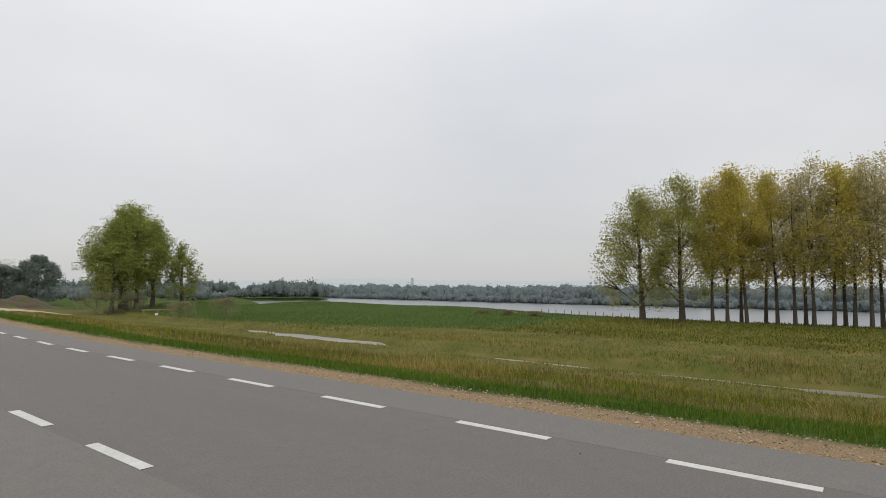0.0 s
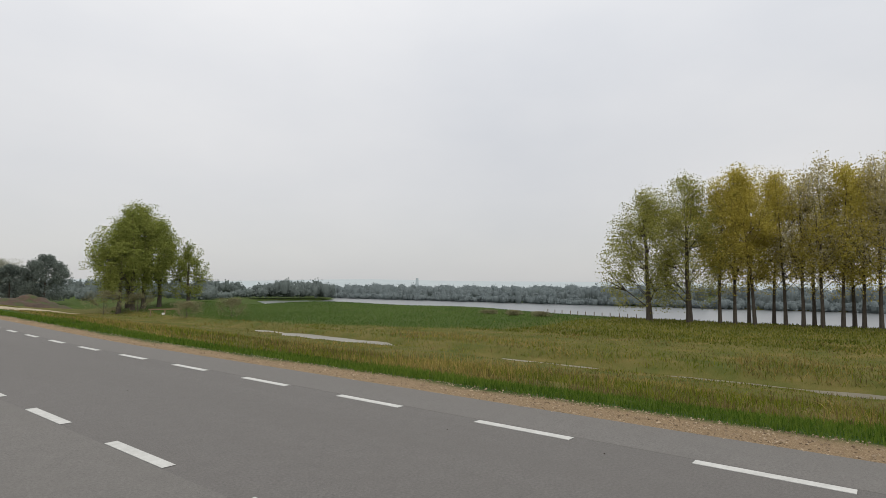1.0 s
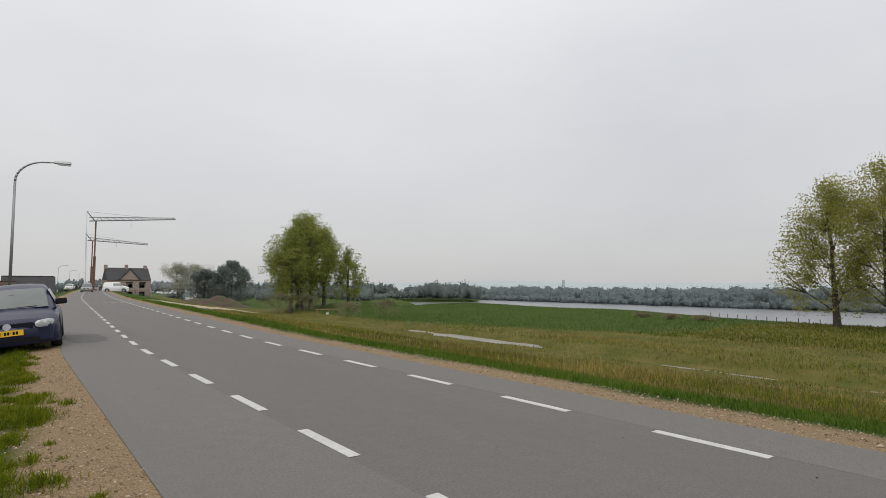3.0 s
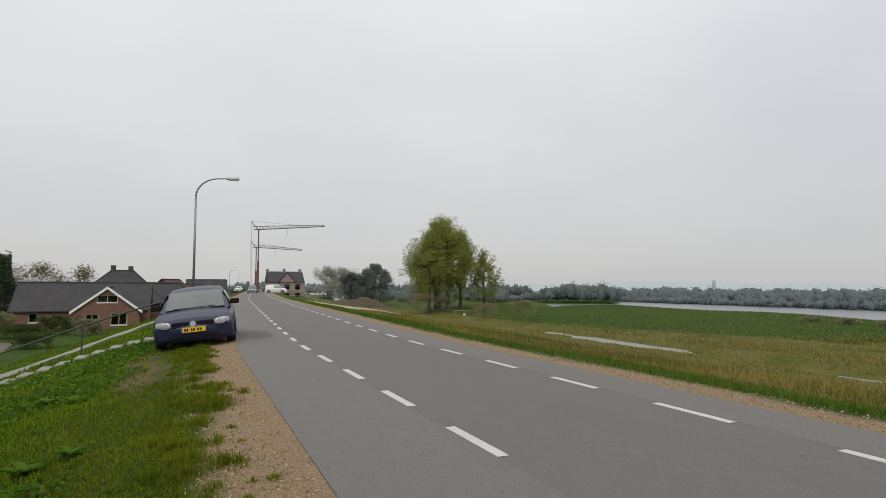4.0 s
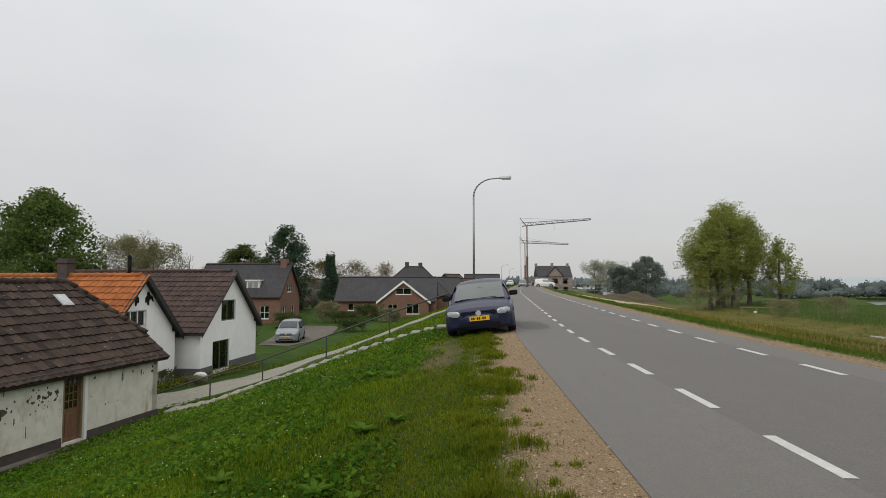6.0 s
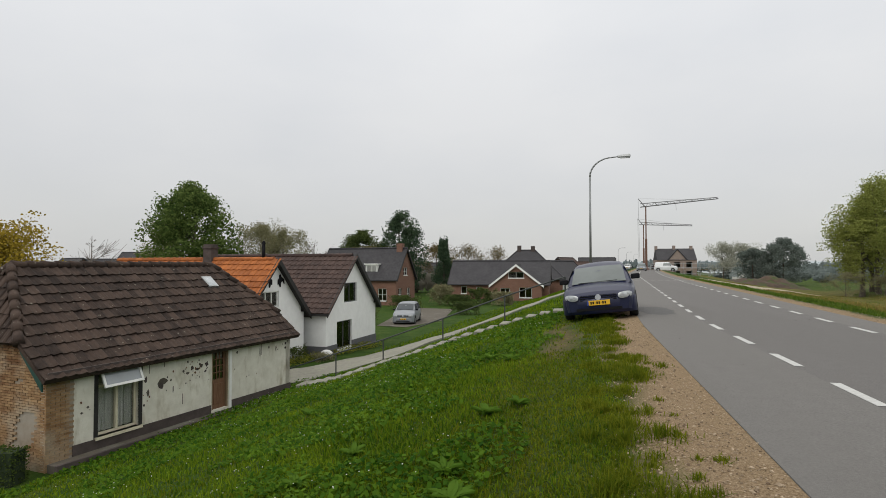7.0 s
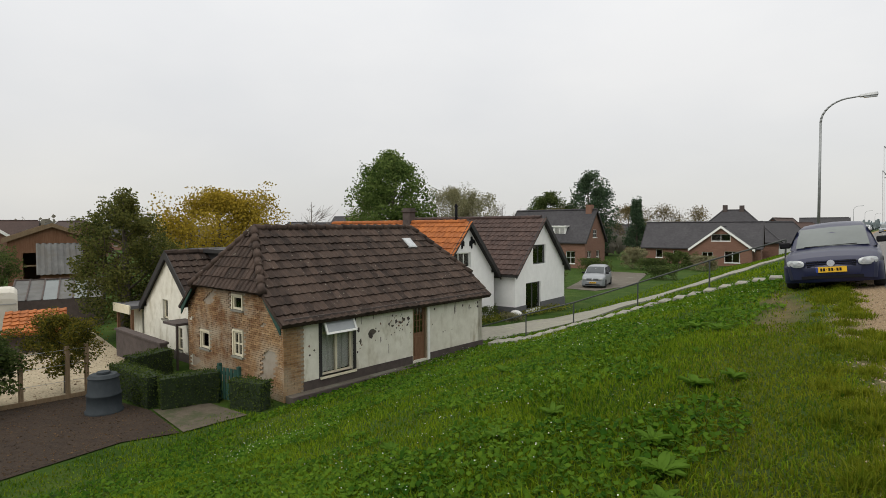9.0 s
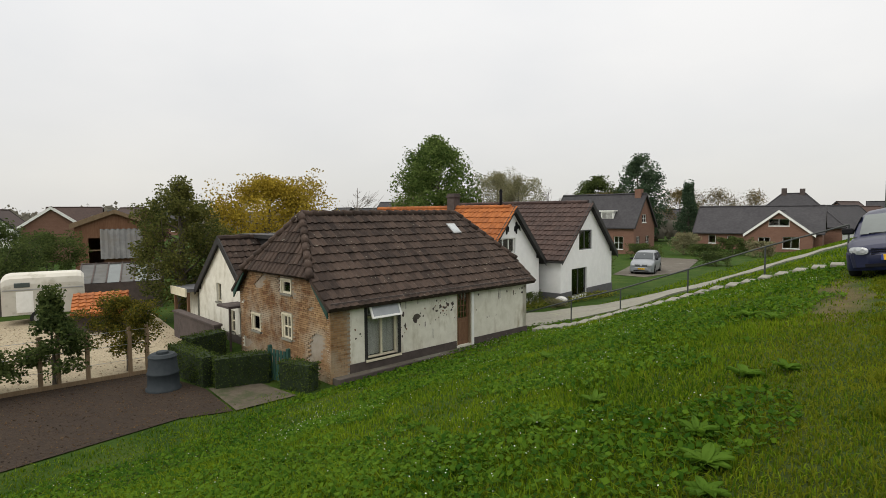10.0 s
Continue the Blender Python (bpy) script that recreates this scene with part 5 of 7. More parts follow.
    for i in range(3):
        part("glazing_bar", Build().box(4.93, 5.34, 0.09, 0.12, 1.14 + 0.2 * i, 1.165 + 0.2 * i, dm), BROWN_WOOD, d)
    part("pane", Build().box(4.93, 5.34, 0.10, 0.11, 0.95, 1.76, dm), PANE, d)
    part("white_post", Build().box(5.49, 5.59, -0.03, 0.06, 0.2, 2.16), WHITE_PAINT, h)
    # roof light
    up = Vector((0, CD / 2 + 0.35, CR - (CE - slope * 0.35))).normalized()
    o = Vector((6.45, 1.85, CE + slope * 1.85))
    m = plane_from(o, (1, 0, 0), up)
    sk = part("roof_light", Build().box(0, 0.42, 0, 0.52, 0.02, 0.10, m), STEEL, h, "small roof light")
    part("pane", Build().box(0.04, 0.38, 0.04, 0.48, 0.10, 0.106, m), LAMP_GLASS, sk)
    # flaked plaster, each patch a shallow hole showing the grey base coat
    for k, (x, z, sx, sz) in enumerate(((3.05, 1.45, 0.16, 0.10), (3.0, 1.38, 0.09, 0.12), (3.75, 1.62, 0.05, 0.05), (3.9, 1.55, 0.07, 0.04), (4.05, 1.66, 0.06, 0.07), (4.25, 1.6, 0.08, 0.04), (4.4, 1.68, 0.06, 0.06), (4.6, 1.7, 0.07, 0.08), (4.55, 1.5, 0.05, 0.04), (2.6, 1.25, 0.04, 0.10), (2.52, 1.6, 0.05, 0.09), (6.9, 1.72, 0.025, 0.16), (7.7, 1.75, 0.03, 0.1), (8.2, 1.7, 0.06, 0.05), (8.2, 1.85, 0.05, 0.06), (0.95, 1.25, 0.04, 0.03), (3.4, 1.2, 0.02, 0.1))):
        pts = [(x + sx * math.cos(a) * rnd.uniform(0.55, 1.2), z + sz * math.sin(a) * rnd.uniform(0.55, 1.2)) for a in (2 * math.pi * i / 11 for i in range(11))]
        part("flaked_patch", Build().prism(pts, 0.006, Matrix.Translation((0, -0.004, 0))), PLINTH if k % 3 else PAVING, h)
    # a crowd of small chips where the plaster has come off beside the window and the door
    for k in range(64):
        cx, cz, sx, sz = ((4.35, 1.62, 0.30, 0.13), (3.55, 1.45, 0.42, 0.16), (2.5, 1.35, 0.10, 0.24), (0.9, 1.2, 0.12, 0.10), (7.7, 1.85, 0.40, 0.10), (6.3, 1.3, 0.5, 0.3))[min(5, int(rnd.random() ** 1.5 * 6))]
        x, z, r = rnd.gauss(cx, sx), min(2.1, rnd.gauss(cz, sz)), rnd.uniform(0.012, 0.04)
        if 0.7 < x < 1.05 or 2.45 < x < 4.7 or 5.7 < x < CL - 0.1:
            pts = [(x + r * math.cos(a) * rnd.uniform(0.5, 1.2), z + 1.3 * r * math.sin(a) * rnd.uniform(0.5, 1.2)) for a in (2 * math.pi * i / 7 for i in range(7))]
            part("flaked_patch", Build().prism(pts, 0.006, Matrix.Translation((0, -0.004, 0))), (PLINTH, PAVING, BROWN_WOOD)[k % 3], h)
    # thin cracks down from the eaves
    for x, z0, z1 in ((2.62, 1.75, 2.1), (3.1, 1.85, 2.1), (6.95, 1.62, 2.12), (3.72, 0.7, 1.0)):
        part("crack", Build().box(x, x + 0.018, -0.003, 0.004, z0, z1), PLINTH, h)


cottage_details()
wh_ = bpy.data.objects["orange_roof_house"]
part("chimney", Build().box(5.2, 5.66, 2.27, 2.73, 4.5, 5.62).box(5.15, 5.71, 2.22, 2.78, 5.42, 5.5), PLINTH, wh_, "weathered dark brick chimney stack")
part("flue", Build().tube((8.4, 2.5, 4.85), (8.4, 2.5, 5.6), 0.07, n=10), TRIM, wh_, smooth=True)
part("flue_cap", Build().tube((8.4, 2.5, 5.6), (8.4, 2.5, 5.75), 0.11, 0.04, n=10), TRIM, wh_)
for sx in (-1, 1):
    pts = [(0.0, 0.0), (0.10, 0.02), (0.16, -0.12), (0.24, -0.12), (0.26, 0.1), (0.42, 0.16), (0.46, 0.05), (0.54, 0.02), (0.5, 0.25), (0.30, 0.34), (0.22, 0.48), (0.1, 0.42), (0.12, 0.3), (0.0, 0.22)]
    pts = pts if sx > 0 else [(-x, z) for x, z in reversed(pts)]
    part("gable_ornament", Build().prism(pts, 0.02, pose(9.0, 0, 0, 0, 0, 90) @ Matrix.Translation((2.5 + 0.22 * sx, -0.03, 3.72))), TRIM, wh_, "black scrolled gable ornament")
bh_ = bpy.data.objects["brick_house"]
part("chimney", Build().box(9.0, 9.7, 2.4, 3.1, 6.0, 7.15), RED_BRICK, bh_)
dm = part("dormer", Build().box(5.9, 7.4, 0.5, 2.4, 3.55, 4.65).box(5.75, 7.55, 0.35, 2.5, 4.65, 4.78), WHITE_PAINT, bh_, "white flat-roofed dormer")
part("pane", Build().box(6.05, 6.6, 0.485, 0.5, 3.75, 4.5).box(6.7, 7.25, 0.485, 0.5, 3.75, 4.5), PANE, dm)
hh_ = bpy.data.objects["hipped_house"]
part("chimney", Build().box(4.1, 4.7, 4.2, 4.8, 6.2, 7.6), PLINTH, hh_)
part("chimney", Build().box(6.2, 6.8, 4.2, 4.8, 6.2, 7.5), PLINTH, hh_)

# white annex behind the brick gable
ax, ay, _ = COT @ Vector((0.35, 5.65, 0))
annex = house("annex", ax, ay, 80.7, 6.5, 4.6, 1.75, 3.75, OLD_WHITE, OLD_TILE, "white-plastered gabled annex with dark tiled roof", tile=(0.24, 0.31), over=0.15, gable_over=0.12, category="annex", plinth=(PLINTH, 0.3),
              holes={"left": [(1.75, 2.2, 1.35, 2.05, win(CREAM_PAINT, sill=True)), (2.9, 3.35, 0.35, 1.15, win(CREAM_PAINT, bars=(1, 2))), (3.75, 4.2, 0.35, 1.2, win(PLINTH))]})
part("dormer", Build().box(1.4, 5.0, 1.0, 3.4, 2.7, 3.72).box(1.25, 5.2, 0.8, 3.6, 3.72, 3.86), BLACK_PAINT, annex, "dark flat-roofed dormer")
part("porch_roof", Build().box(-0.75, 0.0, 0.0, 1.0, 1.45, 1.53).box(-0.72, -0.66, 0.03, 0.09, 0.0, 1.45), PLINTH, annex)
lt = thing("lean_to", COT @ Matrix.Translation((0.3, 10.35, 0)), "low white lean-to with a flat roof", "lean-to")
part("roof", Build().box(-0.4, 3.2, 0, 1.7, 1.55, 1.66), PLINTH_GREY, lt)
part("fascia", Build().box(-0.46, -0.40, 0, 1.7, 1.35, 1.68), CREAM_PAINT, lt)
part("wall", Build().box(0.2, 0.35, 0.5, 1.6, 0, 1.55), OLD_WHITE, lt)
part("post", Build().box(-0.36, -0.26, 0.05, 0.15, 0, 1.5), BROWN_WOOD, lt)
part("post", Build().box(-0.36, -0.26, 1.5, 1.6, 0, 1.5), BROWN_WOOD, lt)


gt = thing("gutter_strip", COT, "worn concrete gutter with a brown edging along the cottage", "gutter")
part("slab", Build().box(0.0, CL + 0.3, -0.36, -0.035, -0.15, 0.20), PAVING, gt, bevel=0.01)
part("edging", Build().box(-0.05, CL + 0.4, -0.44, -0.365, -0.15, 0.23), PLINTH, gt, bevel=0.01)


def run(p, q, z=VILLAGE):
    """A frame at p with x towards q, and the length between."""
    return pose(p[0], p[1], z, 0, 0, math.degrees(math.atan2(q[1] - p[1], q[0] - p[0]))), math.dist(p, q)


HEDGE = leafy("hedge_leaf", (0.03, 0.05, 0.012), (0.09, 0.125, 0.03), 2.0)
HEDGE_TOP = material("hedge_core", (0.012, 0.02, 0.009), (0.025, 0.04, 0.014), scale=8, rough=0.95)


def hedge(p, q, height, thick, seed):
    m, n = run(p, q)
    t = thing("hedge", m, "clipped dark green garden hedge", "hedge", "hedges round the cottage garden")
    part("hedge_core", Build().box(0.03, n - 0.03, -thick / 2 + 0.03, thick / 2 - 0.03, 0, height - 0.04), HEDGE_TOP, t)
    rnd = random.Random(seed)
    b = Build()
    area = 2 * (n + thick) * height + n * thick
    for _ in range(int(area * 420)):
        x, z = rnd.uniform(0, n), rnd.uniform(0, height)
        y = rnd.choice((-1, 1)) * thick / 2
        r = rnd.random()
        if r < n * thick / area:
            y, z = rnd.uniform(-thick / 2, thick / 2), height
        elif r < (n * thick + 2 * thick * height) / area:
            x, y = rnd.choice((0, n)), rnd.uniform(-thick / 2, thick / 2)
        p0 = Vector((x, y, z)) + Vector((rnd.gauss(0, 0.018), rnd.gauss(0, 0.018), rnd.gauss(0, 0.018)))
        e = Euler((rnd.uniform(0, 6), rnd.uniform(0, 6), rnd.uniform(0, 6))).to_matrix() * rnd.uniform(0.03, 0.06)
        b.add([p0 + e @ Vector(w) for w in ((0, -0.6, 0), (0.4, 0, 0), (0, 0.6, 0), (-0.4, 0, 0))], [(0, 1, 2, 3)])
    part("hedge_leaves", b, HEDGE, t, kind="stuff")


hedge((-16.9, 8.75), (-14.55, 8.5), 0.85, 0.5, 1)
hedge((-14.35, 8.45), (-13.75, 9.75), 0.85, 0.5, 2)
hedge((-16.9, 9.1), (-17.1, 10.4), 0.95, 0.5, 3)
hedge((-12.95, 9.65), (-11.95, 9.85), 0.75, 0.45, 4)
gm, gn = run((-13.7, 9.75), (-13.0, 9.75))
gate = thing("garden_gate", gm, "low dark green wooden garden gate", "gate")
for i in range(5):
    part("slat", Build().box(i * 0.15, i * 0.15 + 0.10, 0, 0.02, 0.06, 0.92), GREEN_PAINT, gate)
for z in (0.2, 0.72):
    part("rail", Build().box(0, 0.70, 0.02, 0.05, z, z + 0.08), GREEN_PAINT, gate)
for x in (-0.08, 0.72):
    part("gate_post", Build().box(x, x + 0.09, 0, 0.09, 0, 1.0), GREEN_PAINT, gate)

wm_, wn = run((-21.6, 11.3), (-17.55, 10.55))
gw = thing("garden_wall", wm_, "low dark weathered brick garden wall", "wall")
part("masonry", Build().box(0, wn, -0.11, 0.11, 0, 0.95), PLINTH, gw, bevel=0.01)
part("coping", Build().box(-0.03, wn + 0.03, -0.15, 0.15, 0.95, 1.03), PLINTH, gw, bevel=0.01)

BIN_GREY = material("bin_plastic", (0.02, 0.026, 0.03), (0.036, 0.043, 0.048), scale=6, rough=0.7, spec=0.2)
cb = thing("compost_bin", pose(-15.35, 7.6, VILLAGE + 0.02), "dark grey-green plastic compost bin on bare soil", "bin")
prof = [(0.44, 0.0), (0.44, 0.05), (0.40, 0.07), (0.385, 0.42), (0.40, 0.44), (0.40, 0.47), (0.375, 0.49), (0.34, 0.90)]
part("barrel", Build().grid([[(r * math.cos(a), r * math.sin(a), z) for r, z in prof] for a in (2 * math.pi * i / 28 for i in range(29))]), BIN_GREY, cb, smooth=True)
part("lid", Build().tube((0, 0, 0.88), (0, 0, 0.96), 0.37, 0.30, 28).tube((0, 0, 0.96), (0, 0, 1.02), 0.16, 0.15, 16), BIN_GREY, cb, bevel=0.01)

# wire fence with trained fruit trees
FENCE = [(-18.05, 4.5), (-17.85, 5.6), (-17.78, 6.0), (-17.6, 6.65), (-17.33, 7.65), (-17.25, 8.1)]
fence = thing("garden_fence", pose(0, 0, VILLAGE), "grey wooden posts with wires beside the gravel yard", "fence")
for x, y in FENCE + [(-18.3, 3.2), (-18.55, 1.9)]:
    part("post", Build().box(-0.045, 0.045, -0.045, 0.045, 0, 1.45, pose(x, y, 0)), GREY_WOOD, fence)
for z in (0.5, 0.95, 1.35):
    part("wire", Build().tube((-18.55, 1.9, z), (-17.25, 8.1, z), 0.006, n=5), STEEL, fence)
part("edging_board", Build().box(0, 6.4, -0.02, 0.02, 0, 0.14, run((-18.6, 1.8), (-17.22, 8.1), 0)[0]), GREY_WOOD, fence)
for i, (x, y, sp, hgt, mat, lab) in enumerate(((-18.2, 4.3, 1.25, 2.0, LEAF_DEEP, "trained fruit tree with dark green leaves"), (-17.8, 5.9, 1.3, 2.9, LEAF_DEEP, "slim fruit tree with a tall leader"), (-18.35, 2.6, 1.3, 1.9, LEAF_DEEP, "trained fruit tree with dark green leaves"))):
    tree("fruit_tree", x, y, VILLAGE, hgt, sp, mat, lab, leaves=3400, leaf=0.14, clear=0.26, shape="cone", seed=130 + i, trunk=0.05, limbs=22, group="fruit trees on the fence", fill=26)
LEAF_AUTUMN = leafy("leaf_autumn", (0.085, 0.07, 0.03), (0.22, 0.17, 0.075), 1.4)
LEAF_TURNING = leafy("leaf_turning", (0.035, 0.05, 0.012), (0.20, 0.16, 0.022), 0.8)
tree("autumn_shrub", -18.0, 7.9, VILLAGE, 2.35, 1.15, LEAF_TURNING, "small green shrub turning yellow", leaves=5200, leaf=0.10, clear=0.3, seed=140, trunk=0.06, limbs=16, fill=46)


# yard with horse trailer, sheds and barn
TRAILER_WHITE = material("trailer_white", (0.44, 0.42, 0.36), (0.56, 0.54, 0.48), scale=2, rough=0.6, stain=(0.36, 0.34, 0.28), stain_scale=1.6, stain_at=0.62)


def trailer():
    m, _ = run((-30.1, 8.2), (-29.0, 11.1))
    t = thing("horse_trailer", m, "white horse trailer with rounded roof standing in the yard", "trailer")
    prof = [(-0.85, 0.45), (0.85, 0.45), (0.85, 1.75), (0.78, 2.0), (0.6, 2.13), (0.0, 2.2), (-0.6, 2.13), (-0.78, 2.0), (-0.85, 1.75)]
    rows = [[(x * s + c, y, 0.45 + (z - 0.45) * sz) for y, z in prof + prof[:1]] for x, s, c, sz in ((0.0, 1, 0.0, 0.9), (0.0, 1, 0.12, 0.97), (0.0, 1, 0.3, 1), (0.0, 1, 2.7, 1), (0.0, 1, 2.85, 0.97), (0.0, 1, 2.95, 0.9))]
    b = Build().grid(rows)
    k = len(prof) + 1
    b.f += [tuple(range(k - 1)), tuple(range(5 * k, 6 * k - 1))]
    part("body", b, TRAILER_WHITE, t, smooth=False)
    part("side_window", Build().box(0.45, 1.0, -0.875, -0.84, 1.62, 1.82), CAR_GLASS, t, bevel=0.03)
    part("door", Build().box(0.5, 1.1, -0.87, -0.84, 0.55, 1.45), WHITE_PAINT, t, bevel=0.01)
    part("trim_strip", Build().box(0.05, 2.9, -0.875, -0.845, 1.5, 1.54), STEEL, t)
    for y in (-0.9, 0.9):
        for x in (1.25, 1.85):
            w = part("wheel", Build().tube((x, y - 0.09, 0.3), (x, y + 0.09, 0.3), 0.3, n=18), TYRE, t)
            part("rim", Build().tube((x, y - 0.1, 0.3), (x, y + 0.1, 0.3), 0.17, n=14), RIM, w)
    part("drawbar", Build().box(2.9, 4.0, -0.06, 0.06, 0.4, 0.5), STEEL, t)


trailer()
CORRUGATED = material("corrugated", (0.075, 0.075, 0.073), (0.15, 0.15, 0.143), scale=2, rough=0.85, stain=(0.10, 0.095, 0.085), stain_scale=1.2, stain_at=0.58)
RUSTY = material("barn_boards", (0.13, 0.062, 0.034), (0.22, 0.115, 0.068), scale=2, rough=0.9, stretch=(6, 6, 1))


def corrugated_sheet(name, p, ex, up, length, rise, parent, mat, pitch=0.18):
    m = plane_from(p, ex, up)
    k = int(length / (pitch / 4))
    rows = [[tuple(m @ Vector((length * i / k, y, 0.03 * math.sin(2 * math.pi * (length * i / k) / pitch)))) for i in range(k + 1)] for y in (0, rise)]
    b = Build().grid(rows)
    lo = [tuple(Vector(v) - m.to_3x3() @ Vector((0, 0, 0.02))) for v in b.v]
    b.add(lo, [tuple(reversed(f)) for f in b.f[:]])
    return part(name, b, mat, parent)


barn = house("barn", -56.4, 20.6, -20, 8.0, 5.4, 3.95, 5.0, RUSTY, CORRUGATED, "old brown barn with grey sheet roof and open front", category="barn", tiles=False, board=GREY_WOOD,
             holes={"right": [(0.9, 4.6, 0.0, 2.9, lambda h, m, *a: part("door_frame", Build().box(2.7, 2.8, 0.05, 0.15, 0, 2.9, m).box(0.9, 4.6, 0.05, 0.15, 1.9, 2.0, m), GREY_WOOD, h))]})
house("far_brick_house", -75.4, 22.9, -20, 9.0, 5.0, 3.7, 5.5, RED_BRICK, BROWN_TILE, "brick house with brown tiled roof behind the barn", tiles=False, board=WHITE_PAINT)
sh = thing("corrugated_shed", pose(-37.2, 15.2, VILLAGE, 0, 0, -22), "small shed with corrugated grey roof", "shed")
part("wall", Build().box(-2.6, 0.0, 0, 1.9, 0, 2.1), RUSTY, sh)
corrugated_sheet("roof", (0.3, -0.2, 2.05), (0, 1, 0), (-1.6, 0, 1.75), 2.3, 2.37, sh, CORRUGATED, 0.3)
corrugated_sheet("back_roof", (-2.9, 2.1, 2.05), (0, -1, 0), (1.6, 0, 1.75), 2.3, 2.37, sh, CORRUGATED, 0.3)
gh = thing("greenhouse", pose(-32.6, 12.2, VILLAGE, 0, 0, -27), "low lean-to greenhouse with whitewashed roof panes", "greenhouse")
for i in range(7):
    part("rafter", Build().add([(0, i * 0.6, 2.15), (0, i * 0.6 + 0.06, 2.15), (2.2, i * 0.6 + 0.06, 1.35), (2.2, i * 0.6, 1.35), (0, i * 0.6, 2.22), (0, i * 0.6 + 0.06, 2.22), (2.2, i * 0.6 + 0.06, 1.42), (2.2, i * 0.6, 1.42)],
         [(0, 3, 2, 1), (4, 5, 6, 7), (0, 1, 5, 4), (1, 2, 6, 5), (2, 3, 7, 6), (3, 0, 4, 7)]), PLINTH, gh)
    if i < 6:
        part("roof_pane", Build().add([(0, i * 0.6 + 0.06, 2.18), (2.2, i * 0.6 + 0.06, 1.38), (2.2, i * 0.6 + 0.6, 1.38), (0, i * 0.6 + 0.6, 2.18)], [(0, 1, 2, 3)]), CAR_GLASS if i in (2, 4) else CORRUGATED, gh)
part("front_wall", Build().box(2.1, 2.2, 0, 3.66, 0, 1.35), PLINTH, gh)
part("back_wall", Build().box(0, 0.12, 0, 3.66, 0, 2.2), PLINTH, gh)
osd = thing("tiled_shed", pose(-26.6, 9.6, VILLAGE - 0.15, 0, 0, -24), "small shed with orange tiled roof", "shed")
part("wall", Build().box(0, 1.5, 0.1, 1.9, 0, 1.0), PLINTH, osd)
rs = part("roof", Build().add([(-0.1, 0, 1.55), (1.8, 0, 0.95), (1.8, 2.0, 0.95), (-0.1, 2.0, 1.55), (-0.1, 0, 1.45), (1.8, 0, 0.85), (1.8, 2.0, 0.85), (-0.1, 2.0, 1.45)], [(0, 1, 2, 3), (7, 6, 5, 4), (0, 4, 5, 1), (1, 5, 6, 2), (2, 6, 7, 3), (3, 7, 4, 0)]), ORANGE_TILE, osd)
lay_tiles(rs, plane_from((1.8, 0, 0.96), (0, 1, 0), (-1.9, 0, 0.6)), lambda x, y: x < 2 and y < 2, 2.0, 1.98, 0.25, 0.33, ORANGE_TILE, keep=60)
yw, yn = run((-34.5, 4.0), (-31.2, 12.6))
gw2 = thing("yard_wall", yw, "long low grey yard wall behind the trailer", "wall")
part("masonry", Build().box(-8, yn, -0.12, 0.12, 0, 1.35), PLINTH, gw2)
part("coping", Build().box(-8, yn + 0.03, -0.17, 0.17, 1.35, 1.43), GREY_WOOD, gw2)

